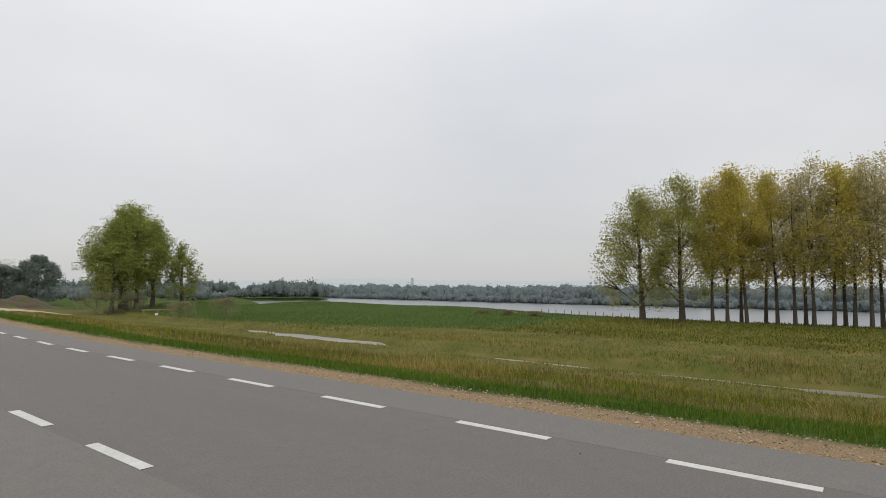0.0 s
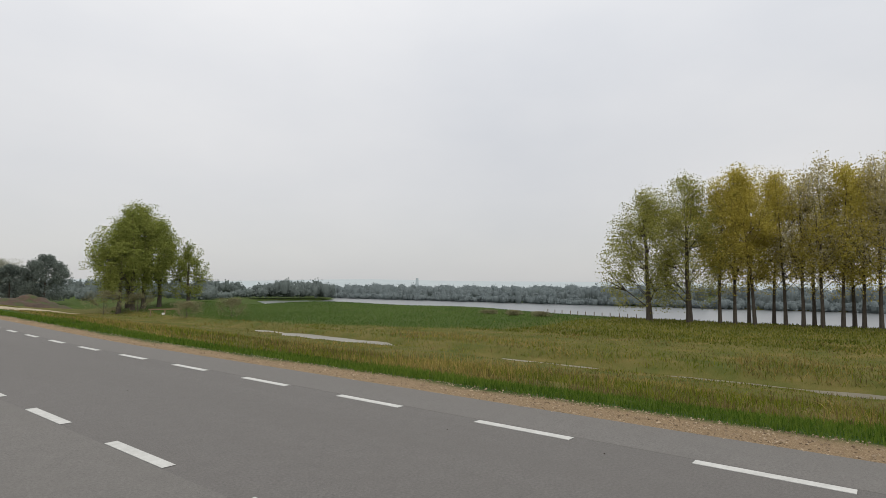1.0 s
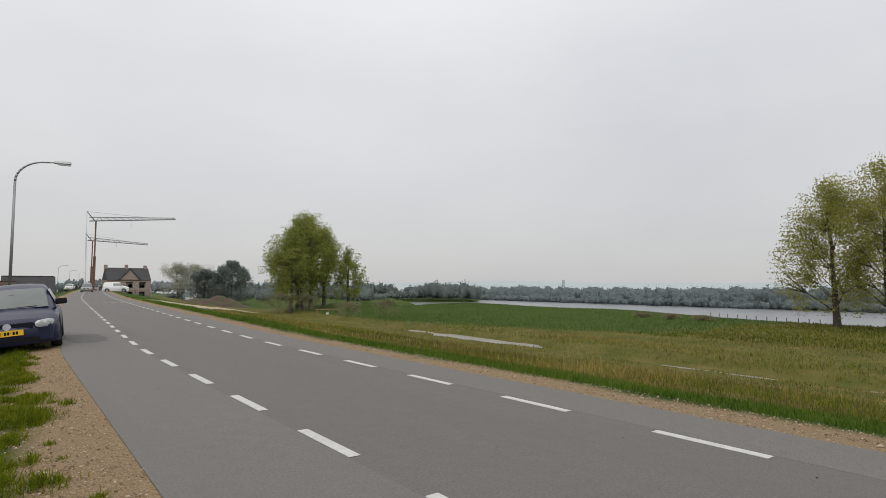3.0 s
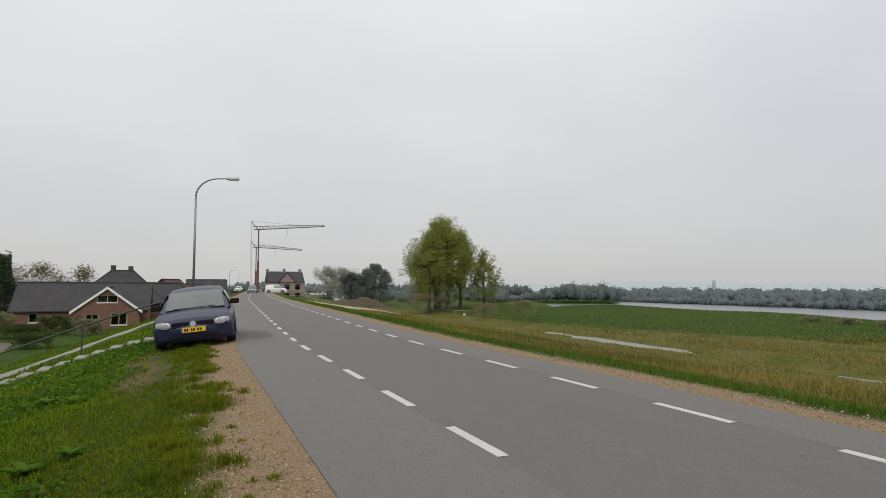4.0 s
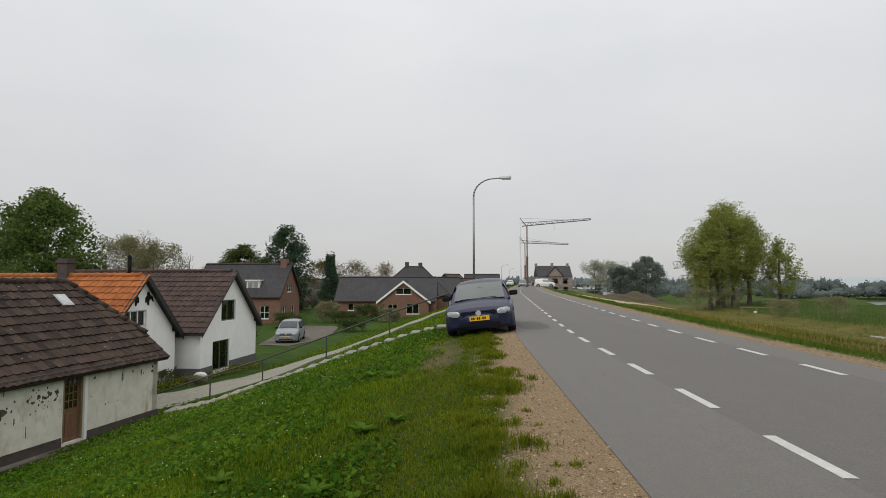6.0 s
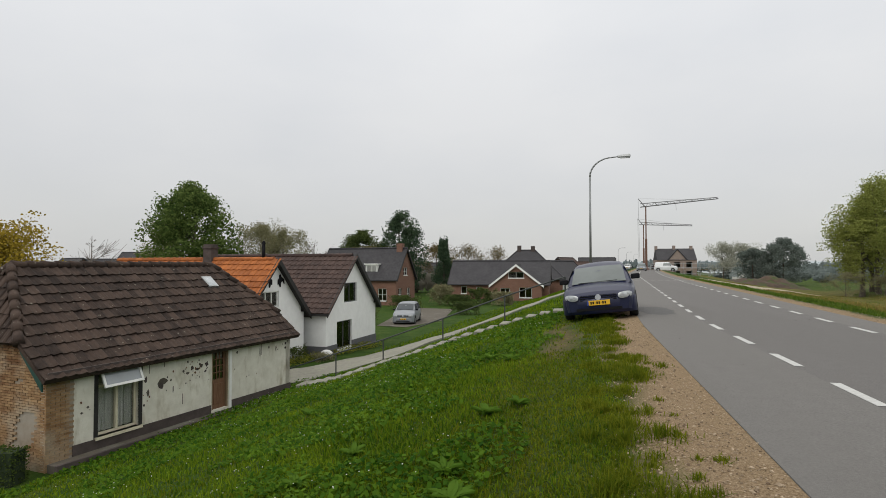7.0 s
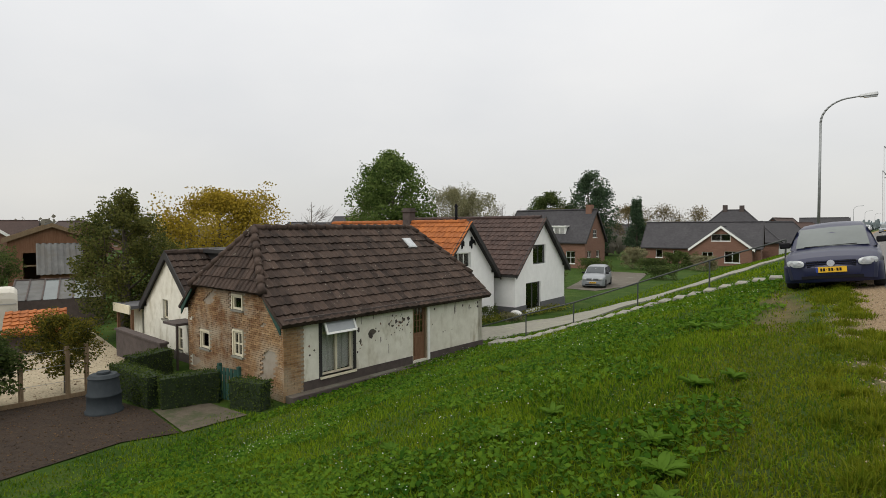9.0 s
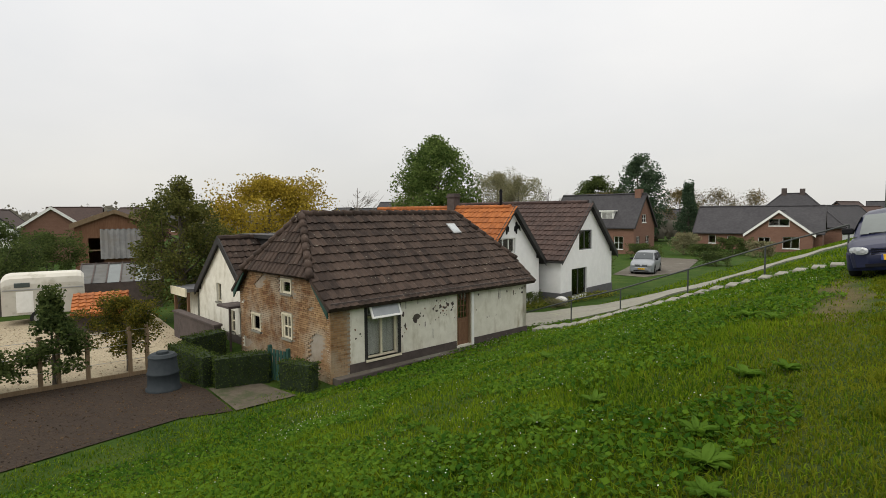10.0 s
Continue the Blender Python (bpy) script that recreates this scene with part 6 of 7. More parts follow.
# village trees and bushes
for i, (nm, x, y, hgt, sp, mat, n, lf, kw, lab) in enumerate((
        ("conifer", -27.5, 84, 13.4, 3.8, NEEDLE, 8000, 0.42, dict(fill=140, clear=0.05, limbs=30), "tall dark green conifer behind the brick house"),
        ("garden_tree", -33.0, 82, 10.2, 4.4, LEAF_DEEP, 8000, 0.4, dict(fill=80, clear=0.05), "dense dark green garden tree"),
        ("spruce", -20.5, 82, 9.2, 2.2, NEEDLE, 4500, 0.34, dict(shape="cone", limbs=36), "slim dark spruce behind the brick house"),
        ("willow", -41, 66, 10.4, 4.7, LEAF_PALE, 9000, 0.24, dict(fill=70), "pale olive willow behind the houses"),
        ("bare_tree", -44, 66, 9.6, 3.2, TWIG, 0, 0.2, dict(limbs=30, fork=5, bark=TWIG), "bare winter tree behind the houses"),
        ("bare_tree", -34.5, 68, 8.6, 3.0, TWIG, 0, 0.2, dict(limbs=30, fork=5, bark=TWIG), "bare winter tree behind the houses"),
        ("bare_tree", -41, 40, 7.8, 2.6, TWIG, 0, 0.2, dict(limbs=30, fork=5, bark=TWIG), "bare winter tree behind the houses"),
        ("willow", -36.5, 64, 9.6, 4.0, LEAF_PALE, 6000, 0.24, dict(fill=60), "pale olive willow behind the houses"),
        ("brown_tree", -29.5, 74, 7.6, 3.2, LEAF_AUTUMN, 3200, 0.24, dict(fill=40, limbs=22, fork=4), "brown autumn tree behind the houses"),
        ("willow", -50, 62, 10.0, 4.6, LEAF_PALE, 6000, 0.26, dict(fill=60), "pale olive willow behind the houses"),
        ("brown_tree", -25.5, 98, 8.8, 3.6, LEAF_AUTUMN, 3200, 0.26, dict(fill=40, limbs=22, fork=4), "brown autumn tree behind the houses"),
        ("garden_tree", -10.5, 100, 6.8, 3.0, LEAF_PALE, 3000, 0.28, dict(fill=40), "pale garden tree behind the long house"),
        ("brown_tree", -20, 98, 8.4, 3.4, LEAF_AUTUMN, 1600, 0.3, dict(limbs=22, fork=4), "thin brown autumn tree"),
        ("brown_tree", -15, 101, 8.2, 3.0, LEAF_AUTUMN, 1300, 0.3, dict(limbs=22, fork=4), "thin brown autumn tree"),
        ("brown_tree", -30.5, 92, 8.6, 3.0, LEAF_AUTUMN, 1300, 0.3, dict(limbs=22, fork=4), "thin brown autumn tree"),
        ("purple_bush", -37.5, 18.8, 4.2, 1.3, leafy("leaf_purple", (0.03, 0.014, 0.018), (0.075, 0.035, 0.042)), 2600, 0.2, dict(fill=40), "dark purple-leaved bush beside the shed"),
        ("bush", -41.0, 10.6, 4.4, 2.6, LEAF_DEEP, 5000, 0.2, dict(fill=60, clear=0.05), "rough dark green bush behind the yard wall"),
        ("bush", -44.5, 14.6, 3.6, 2.4, LEAF_DEEP, 5000, 0.2, dict(fill=60, clear=0.05), "rough dark green bush beside the barn"),
        ("bush", -36.0, 9.2, 3.4, 2.6, LEAF_DEEP, 5000, 0.18, dict(fill=60, clear=0.05), "rough dark green bush behind the yard wall"),
        ("bush", -37.0, 4.8, 3.2, 2.6, LEAF_DEEP, 5000, 0.18, dict(fill=60, clear=0.05), "rough dark green bush behind the yard wall"),
        ("dark_tree", 35.5, 118, 9.0, 4.2, LEAF_GREY_HAZE, 8000, 0.4, dict(fill=90, clear=0.08), "rounded grey-green tree beside the building site"),
        ("dark_tree", 31.5, 122, 7.2, 3.2, LEAF_GREY_HAZE, 5000, 0.4, dict(fill=60, clear=0.08), "rounded grey-green tree beside the building site"),
        ("pale_tree", 34, 158, 9.2, 4.0, LEAF_HAZE, 4000, 0.36, dict(clear=0.1, limbs=22), "pale thin-leaved tree beyond the building site"),
        ("pale_tree", 39, 160, 9.6, 4.0, LEAF_HAZE, 4000, 0.36, dict(clear=0.1, limbs=22), "pale thin-leaved tree beyond the building site"),
        ("pale_tree", 43, 163, 9.0, 3.6, LEAF_HAZE, 3500, 0.36, dict(clear=0.1, limbs=22), "pale thin-leaved tree beyond the building site"),
        ("garden_bush", -12.2, 66.5, 1.9, 1.7, LEAF_DEEP, 2600, 0.2, dict(fill=40, clear=0.02), "rounded dark green garden bush"),
        ("garden_bush", -17.3, 41.5, 1.6, 1.5, LEAF_DEEP, 2600, 0.15, dict(fill=40, clear=0.02), "rounded dark green garden bush"),
        ("garden_bush", -19.6, 47.5, 1.5, 1.4, LEAF_DEEP, 2200, 0.16, dict(fill=40, clear=0.02), "rounded dark green garden bush"),
        ("garden_bush", -11.0, 52.5, 1.2, 1.6, LEAF_DEEP, 2200, 0.16, dict(fill=40, clear=0.02), "low dark green garden bush"),
        ("garden_bush", -14.2, 62.5, 1.3, 1.8, LEAF_DEEP, 2200, 0.18, dict(fill=40, clear=0.02), "low dark green garden bush"),
        ("garden_bush", -9.4, 64.5, 1.6, 1.5, LEAF_PALE, 2200, 0.18, dict(fill=40, clear=0.02), "leafy yellow-green garden bush on the lawn"),
        ("garden_bush", -18.2, 56, 1.5, 2.0, LEAF_DEEP, 2600, 0.18, dict(fill=40, clear=0.02), "rounded dark green garden bush"),
        ("garden_bush", -16.5, 64, 2.4, 1.6, LEAF_PALE, 2200, 0.2, dict(fill=30, clear=0.1), "young yellow-green garden tree"),
        ("garden_bush", -13.9, 25.0, 0.75, 0.8, LEAF_DEEP, 1600, 0.08, dict(fill=30, clear=0.02, trunk=0.03), "low shrub against the white house"),
        ("garden_bush", -14.6, 26.2, 0.8, 0.8, LEAF_DEEP, 1600, 0.08, dict(fill=30, clear=0.02, trunk=0.03), "low shrub against the white house"),
        ("garden_bush", -12.7, 25.6, 0.45, 0.7, LEAF_PALE, 1300, 0.07, dict(fill=30, clear=0.02, trunk=0.03), "low yellow-green ground cover shrub"))):
    tree(nm, x, y, ground_z(x, y), hgt, sp, mat, lab, leaves=n, leaf=lf, seed=200 + i, trunk=kw.pop("trunk", 0.02 * hgt), limbs=kw.pop("limbs", 16), category="bush" if "bush" in nm else "tree", **kw)


# ---------------------------------------------------------------- building site and cranes
SITE_BRICK = material("site_brick", (0.21, 0.165, 0.14), (0.30, 0.245, 0.21), scale=6, rough=0.95, bump=0.3, stretch=(1, 1, 3))
site = thing("house_under_construction", pose(16.2, 141, -1.9, 0, 0, 0), "unfinished brick house with dark roof and scaffold", "house")
sw = part("wall", wall_build(Build(), 8.6, [(0, 4.2), (8.6, 4.2)], [(0.9, 2.2, 2.4, 3.7), (3.7, 5.0, 2.4, 3.7), (6.3, 7.6, 2.4, 3.7), (0.9, 2.2, 0.1, 1.6), (3.7, 5.0, 0.1, 1.6), (6.3, 7.6, 0.1, 1.6)], I4), SITE_BRICK, site)
part("side_wall", Build().box(0, 0.25, 0.26, 8, 0, 4.2).box(8.35, 8.6, 0.26, 8, 0, 4.2).box(0.26, 8.34, 7.75, 8, 0, 4.2), SITE_BRICK, site)
part("roof", Build().prism([(-0.2, 0), (8.2, 0), (4, 2.75)], 8.6, pose(8.6, 0, 4.15, 0, 0, 90)), DARK_TILE, site)
part("foundation", Build().box(0.05, 8.55, 0.03, 7.9, -1.6, -0.005), CONCRETE, site)
part("front_gable", Build().prism([(2.4, 4.15), (6.4, 4.15), (4.4, 6.5)], 3.0, Matrix.Translation((0, -0.05, 0))), SITE_BRICK, site)
part("gable_roof", Build().prism([(2.1, 4.1), (2.4, 4.1), (4.4, 6.5), (6.4, 4.1), (6.7, 4.1), (4.4, 6.8)], 3.2, Matrix.Translation((0, -0.2, 0))), DARK_TILE, site)
for x in (0.2, 4.2, 8.0):
    part("chimney", Build().box(x - 0.3, x + 0.3, 3.6, 4.4, 6.2, 7.5 if x != 4.2 else 7.6), SITE_BRICK, site)
scaf = thing("scaffold", pose(14.6, 138.6, -2.4), "steel tube scaffold in front of the new house", "scaffold")
for i in range(8):
    for y in (0, 1.0):
        part("standard", Build().tube((i * 1.75, y, 0), (i * 1.75, y, 3.9), 0.04, n=6), STEEL, scaf)
for z in (1.6, 2.9, 3.8):
    part("ledger", Build().tube((0, 0, z), (12.3, 0, z), 0.035, n=6), STEEL, scaf)
part("deck", Build().box(0, 12.3, 0, 1.0, 2.4, 2.46), GREY_WOOD, scaf)
part("brace", Build().tube((5.4, 0, 0), (4.4, 0, 2.4), 0.05, n=6), STEEL, scaf)
BLOCK_WHITE = material("block_white", (0.50, 0.50, 0.48), (0.62, 0.62, 0.60), scale=3, rough=0.9)
for i, (x, y, z, w) in enumerate(((29.4, 128, 0, 3.0), (30.6, 128, 0.9, 2.0), (33.2, 129, 0, 1.6))):
    lone("block_stack", Build().box(0, w, 0, 1.2, 0, 0.85), BLOCK_WHITE, pose(x, y, ground_z(x, y) + z), "stack of pale building blocks", "building blocks", "block stacks on the site")
hoard = thing("site_fence", pose(23.6, 133, ground_z(24, 133)), "temporary mesh site fence", "fence")
for i in range(5):
    part("fence_post", Build().tube((i * 2.4, 0, 0), (i * 2.4, 0, 1.9), 0.04, n=6), STEEL, hoard)
    for z in (0.3, 1.0, 1.85):
        if i < 4:
            part("fence_rail", Build().tube((i * 2.4, 0, z), (i * 2.4 + 2.4, 0, z), 0.025, n=5), STEEL, hoard)
EARTH = material("earth", (0.036, 0.024, 0.016), (0.085, 0.056, 0.038), scale=1.5, rough=0.95, bump=1.0, bump_scale=5, stain=(0.045, 0.06, 0.016), stain_scale=0.6, stain_at=0.56)
mound = Build()
for i in range(21):
    row = []
    for j in range(15):
        x, y = 23.5 + i * 0.55, 98 + j * 0.9
        swell = max(0, math.sin(math.pi * i / 20)) ** 0.7 * max(0, math.sin(math.pi * j / 14))
        row.append((x, y, ground_z(x, y) - 0.08 + swell * (1.35 + 0.9 * noise.noise((x * 0.35, y * 0.35, 1)) + 0.35 * noise.noise((x * 1.1, y * 1.1, 4)))))
    mound.v += row
mound.f = [(i * 15 + j, i * 15 + j + 1, (i + 1) * 15 + j + 1, (i + 1) * 15 + j) for i in range(20) for j in range(14)]
lone("earth_mound", mound, EARTH, I4, "heap of brown earth beside the building site", "earth heap", smooth=True)
sheet("dirt_track", [(9.3, 58), (17, 64), (27, 77)], [(9.6, 67), (16, 72), (25, 85)], GRAVEL_LIGHT, "sandy track leading off the road", lift=0.03, category="track")
rail_ = thing("culvert_rail", pose(33, 72, ground_z(33, 72), 0, 0, -20), "low dark timber rail over a ditch with a white block", "railing")
for x in (0, 1.6, 3.2):
    part("rail_post", Build().box(x, x + 0.14, 0, 0.14, -0.2, 0.75), GREY_WOOD, rail_)
part("top_rail", Build().box(-0.2, 3.6, -0.03, 0.17, 0.75, 0.9), GREY_WOOD, rail_)
part("white_block", Build().box(1.3, 1.62, -0.35, -0.06, 0, 0.4), BLOCK_WHITE, rail_, bevel=0.03)

CRANE_GREY = material("crane_grey", (0.11, 0.11, 0.115), (0.19, 0.19, 0.195), scale=3, rough=0.6)
CRANE_ORANGE = material("crane_orange", (0.11, 0.058, 0.04), (0.17, 0.09, 0.06), scale=3, rough=0.6)


def crane(x, y, z, mast, jib, rise, label, thick=0.24, jib_yaw=0):
    """A self-erecting tower crane: a mast, a lattice jib, a small rear mast and tie cables."""
    t = thing("tower_crane", pose(x, y, z, 0, 0, jib_yaw), label, "crane", "cranes on the building site")
    part("mast", Build().box(-thick, thick, -thick, thick, 0, mast * 0.52), CRANE_ORANGE, t)
    part("upper_mast", Build().box(-thick * 0.55, thick * 0.55, -thick * 0.55, thick * 0.55, mast * 0.52, mast), CRANE_ORANGE, t)
    ang = math.atan2(rise, jib)
    m = Matrix.Translation((0, 0, mast)) @ Euler((0, -ang, 0)).to_matrix().to_4x4()
    n = int(jib / 1.3)
    lat = Build()
    for yy, zz in ((-0.4, 0), (0.4, 0), (0, 0.8)):
        lat.tube(m @ Vector((-1.2, yy, zz)), m @ Vector((jib, yy, zz * 0.45)), 0.09, 0.07, 5)
    for i in range(n):
        a, b_ = i * jib / n, (i + 0.5) * jib / n
        h0, h1 = 0.8 * (1 - 0.55 * a / jib), 0.8 * (1 - 0.55 * b_ / jib)
        for yy in (-0.4, 0.4):
            lat.tube(m @ Vector((a, yy, 0)), m @ Vector((b_, 0, h1)), 0.045, n=4).tube(m @ Vector((b_, 0, h1)), m @ Vector((a + jib / n, yy, 0)), 0.045, n=4)
    part("jib", lat, CRANE_GREY, t, "grey lattice jib")
    part("rear_mast", Build().tube((-0.2, 0, mast), (-1.7, 0, mast + 1.9), 0.14, 0.08, 6), CRANE_GREY, t)
    part("tie_cable", Build().tube((-1.7, 0, mast + 1.9), m @ Vector((jib * 0.6, 0, 0.6)), 0.03, n=4), STEEL, t)
    part("back_cable", Build().tube((-1.7, 0, mast + 1.9), (-1.4, 0, 1.5), 0.03, n=4), STEEL, t)
    part("counterweight", Build().box(-1.6, 0.6, -0.8, 0.8, 0.2, 1.3), CRANE_ORANGE, t)
    part("hook_cable", Build().tube(m @ Vector((jib * 0.42, 0, 0)), m @ Vector((jib * 0.42, 0, -1.6)), 0.03, n=4), STEEL, t)
    return t


crane(13.9, 142, -1.0, 15.9, 15.8, 1.4, "tall tower crane with a grey lattice jib over the site")
crane(17.6, 186, -1.5, 15.0, 14.0, -0.6, "smaller tower crane behind the first")

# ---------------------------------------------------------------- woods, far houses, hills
# distance haze is put into these paler, greyed leaf base colours
FAR_HAZE_LEAF = leafy("far_wood_haze_leaf", (0.20, 0.236, 0.242), (0.245, 0.283, 0.285), 0.3, 0.15, 0.5)
MID_HAZE_LEAF = leafy("mid_wood_haze_leaf", (0.17, 0.205, 0.195), (0.225, 0.26, 0.245), 0.3, 0.15, 0.5)
VILLAGE_HAZE_LEAF = leafy("village_wood_haze_leaf", (0.15, 0.14, 0.11), (0.26, 0.24, 0.195), 0.16, 0.4)


def wood(name, spots, leaf, mat, label, seed, per=170):
    """Many far trees in one mesh: rounded uneven crowns, feathered with small leaf clumps: (x, y, z, height, width) each."""
    rnd = random.Random(seed)
    vs, fs = [], []
    rings, segs = (-1.1, -0.3, 0.5, 1.15), 7
    for x, y, z, h, w in spots:
        lobes = []
        for k in range(6):
            lr, lh = w * rnd.uniform(0.18, 0.34), h * rnd.uniform(0.55, 1.0)
            lobes.append((rnd.uniform(-0.45, 0.45) * w, rnd.uniform(-0.4, 0.4) * w, lh * 0.5, lr, lh * 0.5))
        for lx, ly, lz, lr, lv in lobes:
            o = len(vs)
            for el in rings:
                for i in range(segs):
                    a = 2 * math.pi * i / segs
                    q = 0.70 + 0.2 * noise.noise((lx + 2.5 * math.cos(a), ly + 2.5 * math.sin(a), 3.1 * el + x))
                    ce = max(0.05, math.cos(el)) ** 0.6
                    vs.append((x + lx + lr * q * ce * math.cos(a), y + ly + lr * q * ce * math.sin(a), z + lz + q * lv * math.sin(el)))
            n = len(rings)
            fs += [(o + r * segs + i, o + r * segs + (i + 1) % segs, o + (r + 1) * segs + (i + 1) % segs, o + (r + 1) * segs + i) for r in range(n - 1) for i in range(segs)]
        for _ in range(per):
            lx, ly, lz, lr, lv = rnd.choice(lobes)
            d = Vector((rnd.gauss(0, 1), rnd.gauss(0, 1), rnd.gauss(0, 1))).normalized() * rnd.uniform(0.55, 1.08)
            p = Vector((x + lx + d.x * lr, y + ly + d.y * lr, max(z + 0.05, z + lz + d.z * lv)))
            e = Euler((rnd.uniform(0, 6.3), rnd.uniform(0, 6.3), rnd.uniform(0, 6.3))).to_matrix() * (leaf * rnd.uniform(0.5, 1.2))
            o = len(vs)
            vs += [tuple(p + e @ Vector(q)) for q in ((0, -0.6, 0), (0.5, 0, 0.1), (0, 0.6, 0), (-0.5, 0, 0.1))]
            fs.append((o, o + 1, o + 2, o + 3))
    b = Build()
    b.v, b.f = vs, fs
    return lone(name, b, mat, I4, label, "woods", kind="stuff", smooth=True)


rnd = random.Random(11)


def polar(az, r):
    """A place r metres off at az degrees to the left of the road's direction."""
    return -r * math.sin(radians(az)), r * math.cos(radians(az))


spots = [(150 + rnd.uniform(0, 8), y + rnd.uniform(-2, 2), -3.6, rnd.uniform(3.9, 5.7) * (0.9 if y < -40 else 1 if y < 70 else 0.8), rnd.uniform(3.5, 6)) for y in range(-170, 180, 2)]
spots += [(144.5 + rnd.uniform(0, 3.5), y + rnd.uniform(-1, 1), -4.4, rnd.uniform(2.0, 3.6), rnd.uniform(3.5, 5.5)) for y in range(-170, 178, 2)]
for az in np.arange(-102, -40.5, 0.42):
    x, y = polar(az, rnd.uniform(255, 330))
    if x > 165:
        spots.append((x, y, -4.2, rnd.uniform(4.4, 6.6), rnd.uniform(7, 11)))
wood("far_bank_woods", spots, 0.5, FAR_HAZE_LEAF, "haze-tinted grey-green woods on the far river bank", 1, 210)
spots = []
for az in np.arange(-42, -14, 0.3):
    r = 193 + rnd.uniform(-5, 14) + (90 if az > -32 else 0)
    h = 6.4 if -40.5 < az < -33.5 else 6.5 if az > -32 else 4.2
    if az < -40.5:
        continue
    x, y = polar(az, r)
    spots.append((x, y, -3.2, h * rnd.uniform(0.5, 1.12), rnd.uniform(4.5, 8)))
wood("river_woods", spots, 0.6, MID_HAZE_LEAF, "dark woods beyond the meadow, tinted for haze", 2, 380)
spots = []
for az in np.arange(-30, -12, 0.8):
    x, y = polar(az, 160 + rnd.uniform(-18, 18))
    spots.append((x, y, -2.8, rnd.uniform(2.2, 4.6), rnd.uniform(4, 7)))
wood("meadow_scrub", spots, 0.5, MID_HAZE_LEAF, "low scrub at the meadow edge, haze-tinted grey-green", 3, 260)
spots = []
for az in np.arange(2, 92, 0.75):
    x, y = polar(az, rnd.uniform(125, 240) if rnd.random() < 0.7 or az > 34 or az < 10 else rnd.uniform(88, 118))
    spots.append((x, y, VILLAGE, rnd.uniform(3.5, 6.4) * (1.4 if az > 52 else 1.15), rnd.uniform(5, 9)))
wood("village_woods", spots, 0.8, VILLAGE_HAZE_LEAF, "haze-tinted brown-green trees among distant houses", 4, 180)
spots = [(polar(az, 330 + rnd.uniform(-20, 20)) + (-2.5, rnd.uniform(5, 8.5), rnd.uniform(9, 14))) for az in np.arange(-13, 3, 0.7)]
wood("dyke_end_woods", spots, 1.2, FAR_HAZE_LEAF, "haze-tinted trees at the far end of the road", 5, 120)
for i, (az, r, yaw, wall, roof, hgt) in enumerate(((44, 150, 10, RED_BRICK, DARK_TILE, 7.6), (46.5, 165, 40, RED_BRICK, DARK_TILE, 6.2), (49, 140, -20, RED_BRICK, DARK_TILE, 6.0), (68, 118, 0, RED_BRICK, BROWN_TILE, 6.0), (72, 130, 60, RED_BRICK, BROWN_TILE, 6.3), (76, 112, -30, WHITE_RENDER, BROWN_TILE, 5.6),
                                                  (64, 150, 15, RED_BRICK, DARK_TILE, 6.4), (80, 140, 0, RED_BRICK, DARK_TILE, 6.2), (3.2, 120, 20, RED_BRICK, BROWN_TILE, 5.2), (1.2, 128, 70, RED_BRICK, BROWN_TILE, 6.2), (0.6, 150, 0, WHITE_RENDER, DARK_TILE, 6.4), (8, 118, 0, RED_BRICK, DARK_TILE, 5.4), (17.5, 116, 30, RED_BRICK, DARK_TILE, 5.0))):
    x, y = polar(az, r)
    house("distant_house", x, y, yaw, 9.0, 7.0, hgt - 3.2, hgt, wall, roof, "distant village house with pitched tiled roof", tiles=False, holes={"front": [(1.5, 2.7, 0.9, 2.0, win()), (5.5, 6.7, 0.9, 2.0, win())]})["group"] = "distant village houses"
# horizon haze mixed into one blue-grey base, for hills and chimney alike
HAZE_HILL = material("haze_hill", (0.30, 0.34, 0.35), (0.36, 0.40, 0.41), scale=0.01, rough=1.0)
hb = Build()
hrows = []
# the low first rows lay the same haze colour over the far fields
for j, (r, f) in enumerate(((335, -0.06), (1300, 0.02), (1500, 0.7), (1750, 1.0), (2100, 0.6))):
    row = []
    for i in range(60):
        az = -95 + i * 100 / 59
        x, y = polar(az, r)
        row.append((x, y, -3.12 + f * (10.5 + 6.0 * math.exp(-((az + 44) / 9) ** 2) + 4.0 * noise.noise((az * 0.06, r * 0.002, 2)))))
    hrows.append(row)
hb.grid(hrows)
lone("hills", hb, HAZE_HILL, I4, "low haze-tinted hills on the horizon", "hills", kind="structure", smooth=True)
x, y = polar(-49.0, 880)
lone("factory_chimney", Build().tube((0, 0, 0), (0, 0, 13), 2.6, 2.0, 12), HAZE_HILL, pose(x, y, -3.2), "distant factory chimney in haze-tinted grey", "chimney")

# ---------------------------------------------------------------- standing water, meadow, grass
MUDDY = material("muddy_water", (0.13, 0.115, 0.09), (0.17, 0.15, 0.12), scale=0.5, rough=0.3, bump=0.4, bump_scale=2.0, spec=0.7)
flat("ditch_water", [(24.5, -40), (33, -40), (33, 18), (24.5, 18)], MUDDY, "shallow muddy water in the ditch", -3.03, "water")
flat("meadow_pool", [(25.5, 23), (33, 23), (33.5, 47), (26, 47)], MUDDY, "shallow pool in the wet meadow", -2.96, "water")

UA, VA, ZA = np.array(US), np.array(VS), np.array(HEIGHT[0])
BEND = np.vectorize(bend)


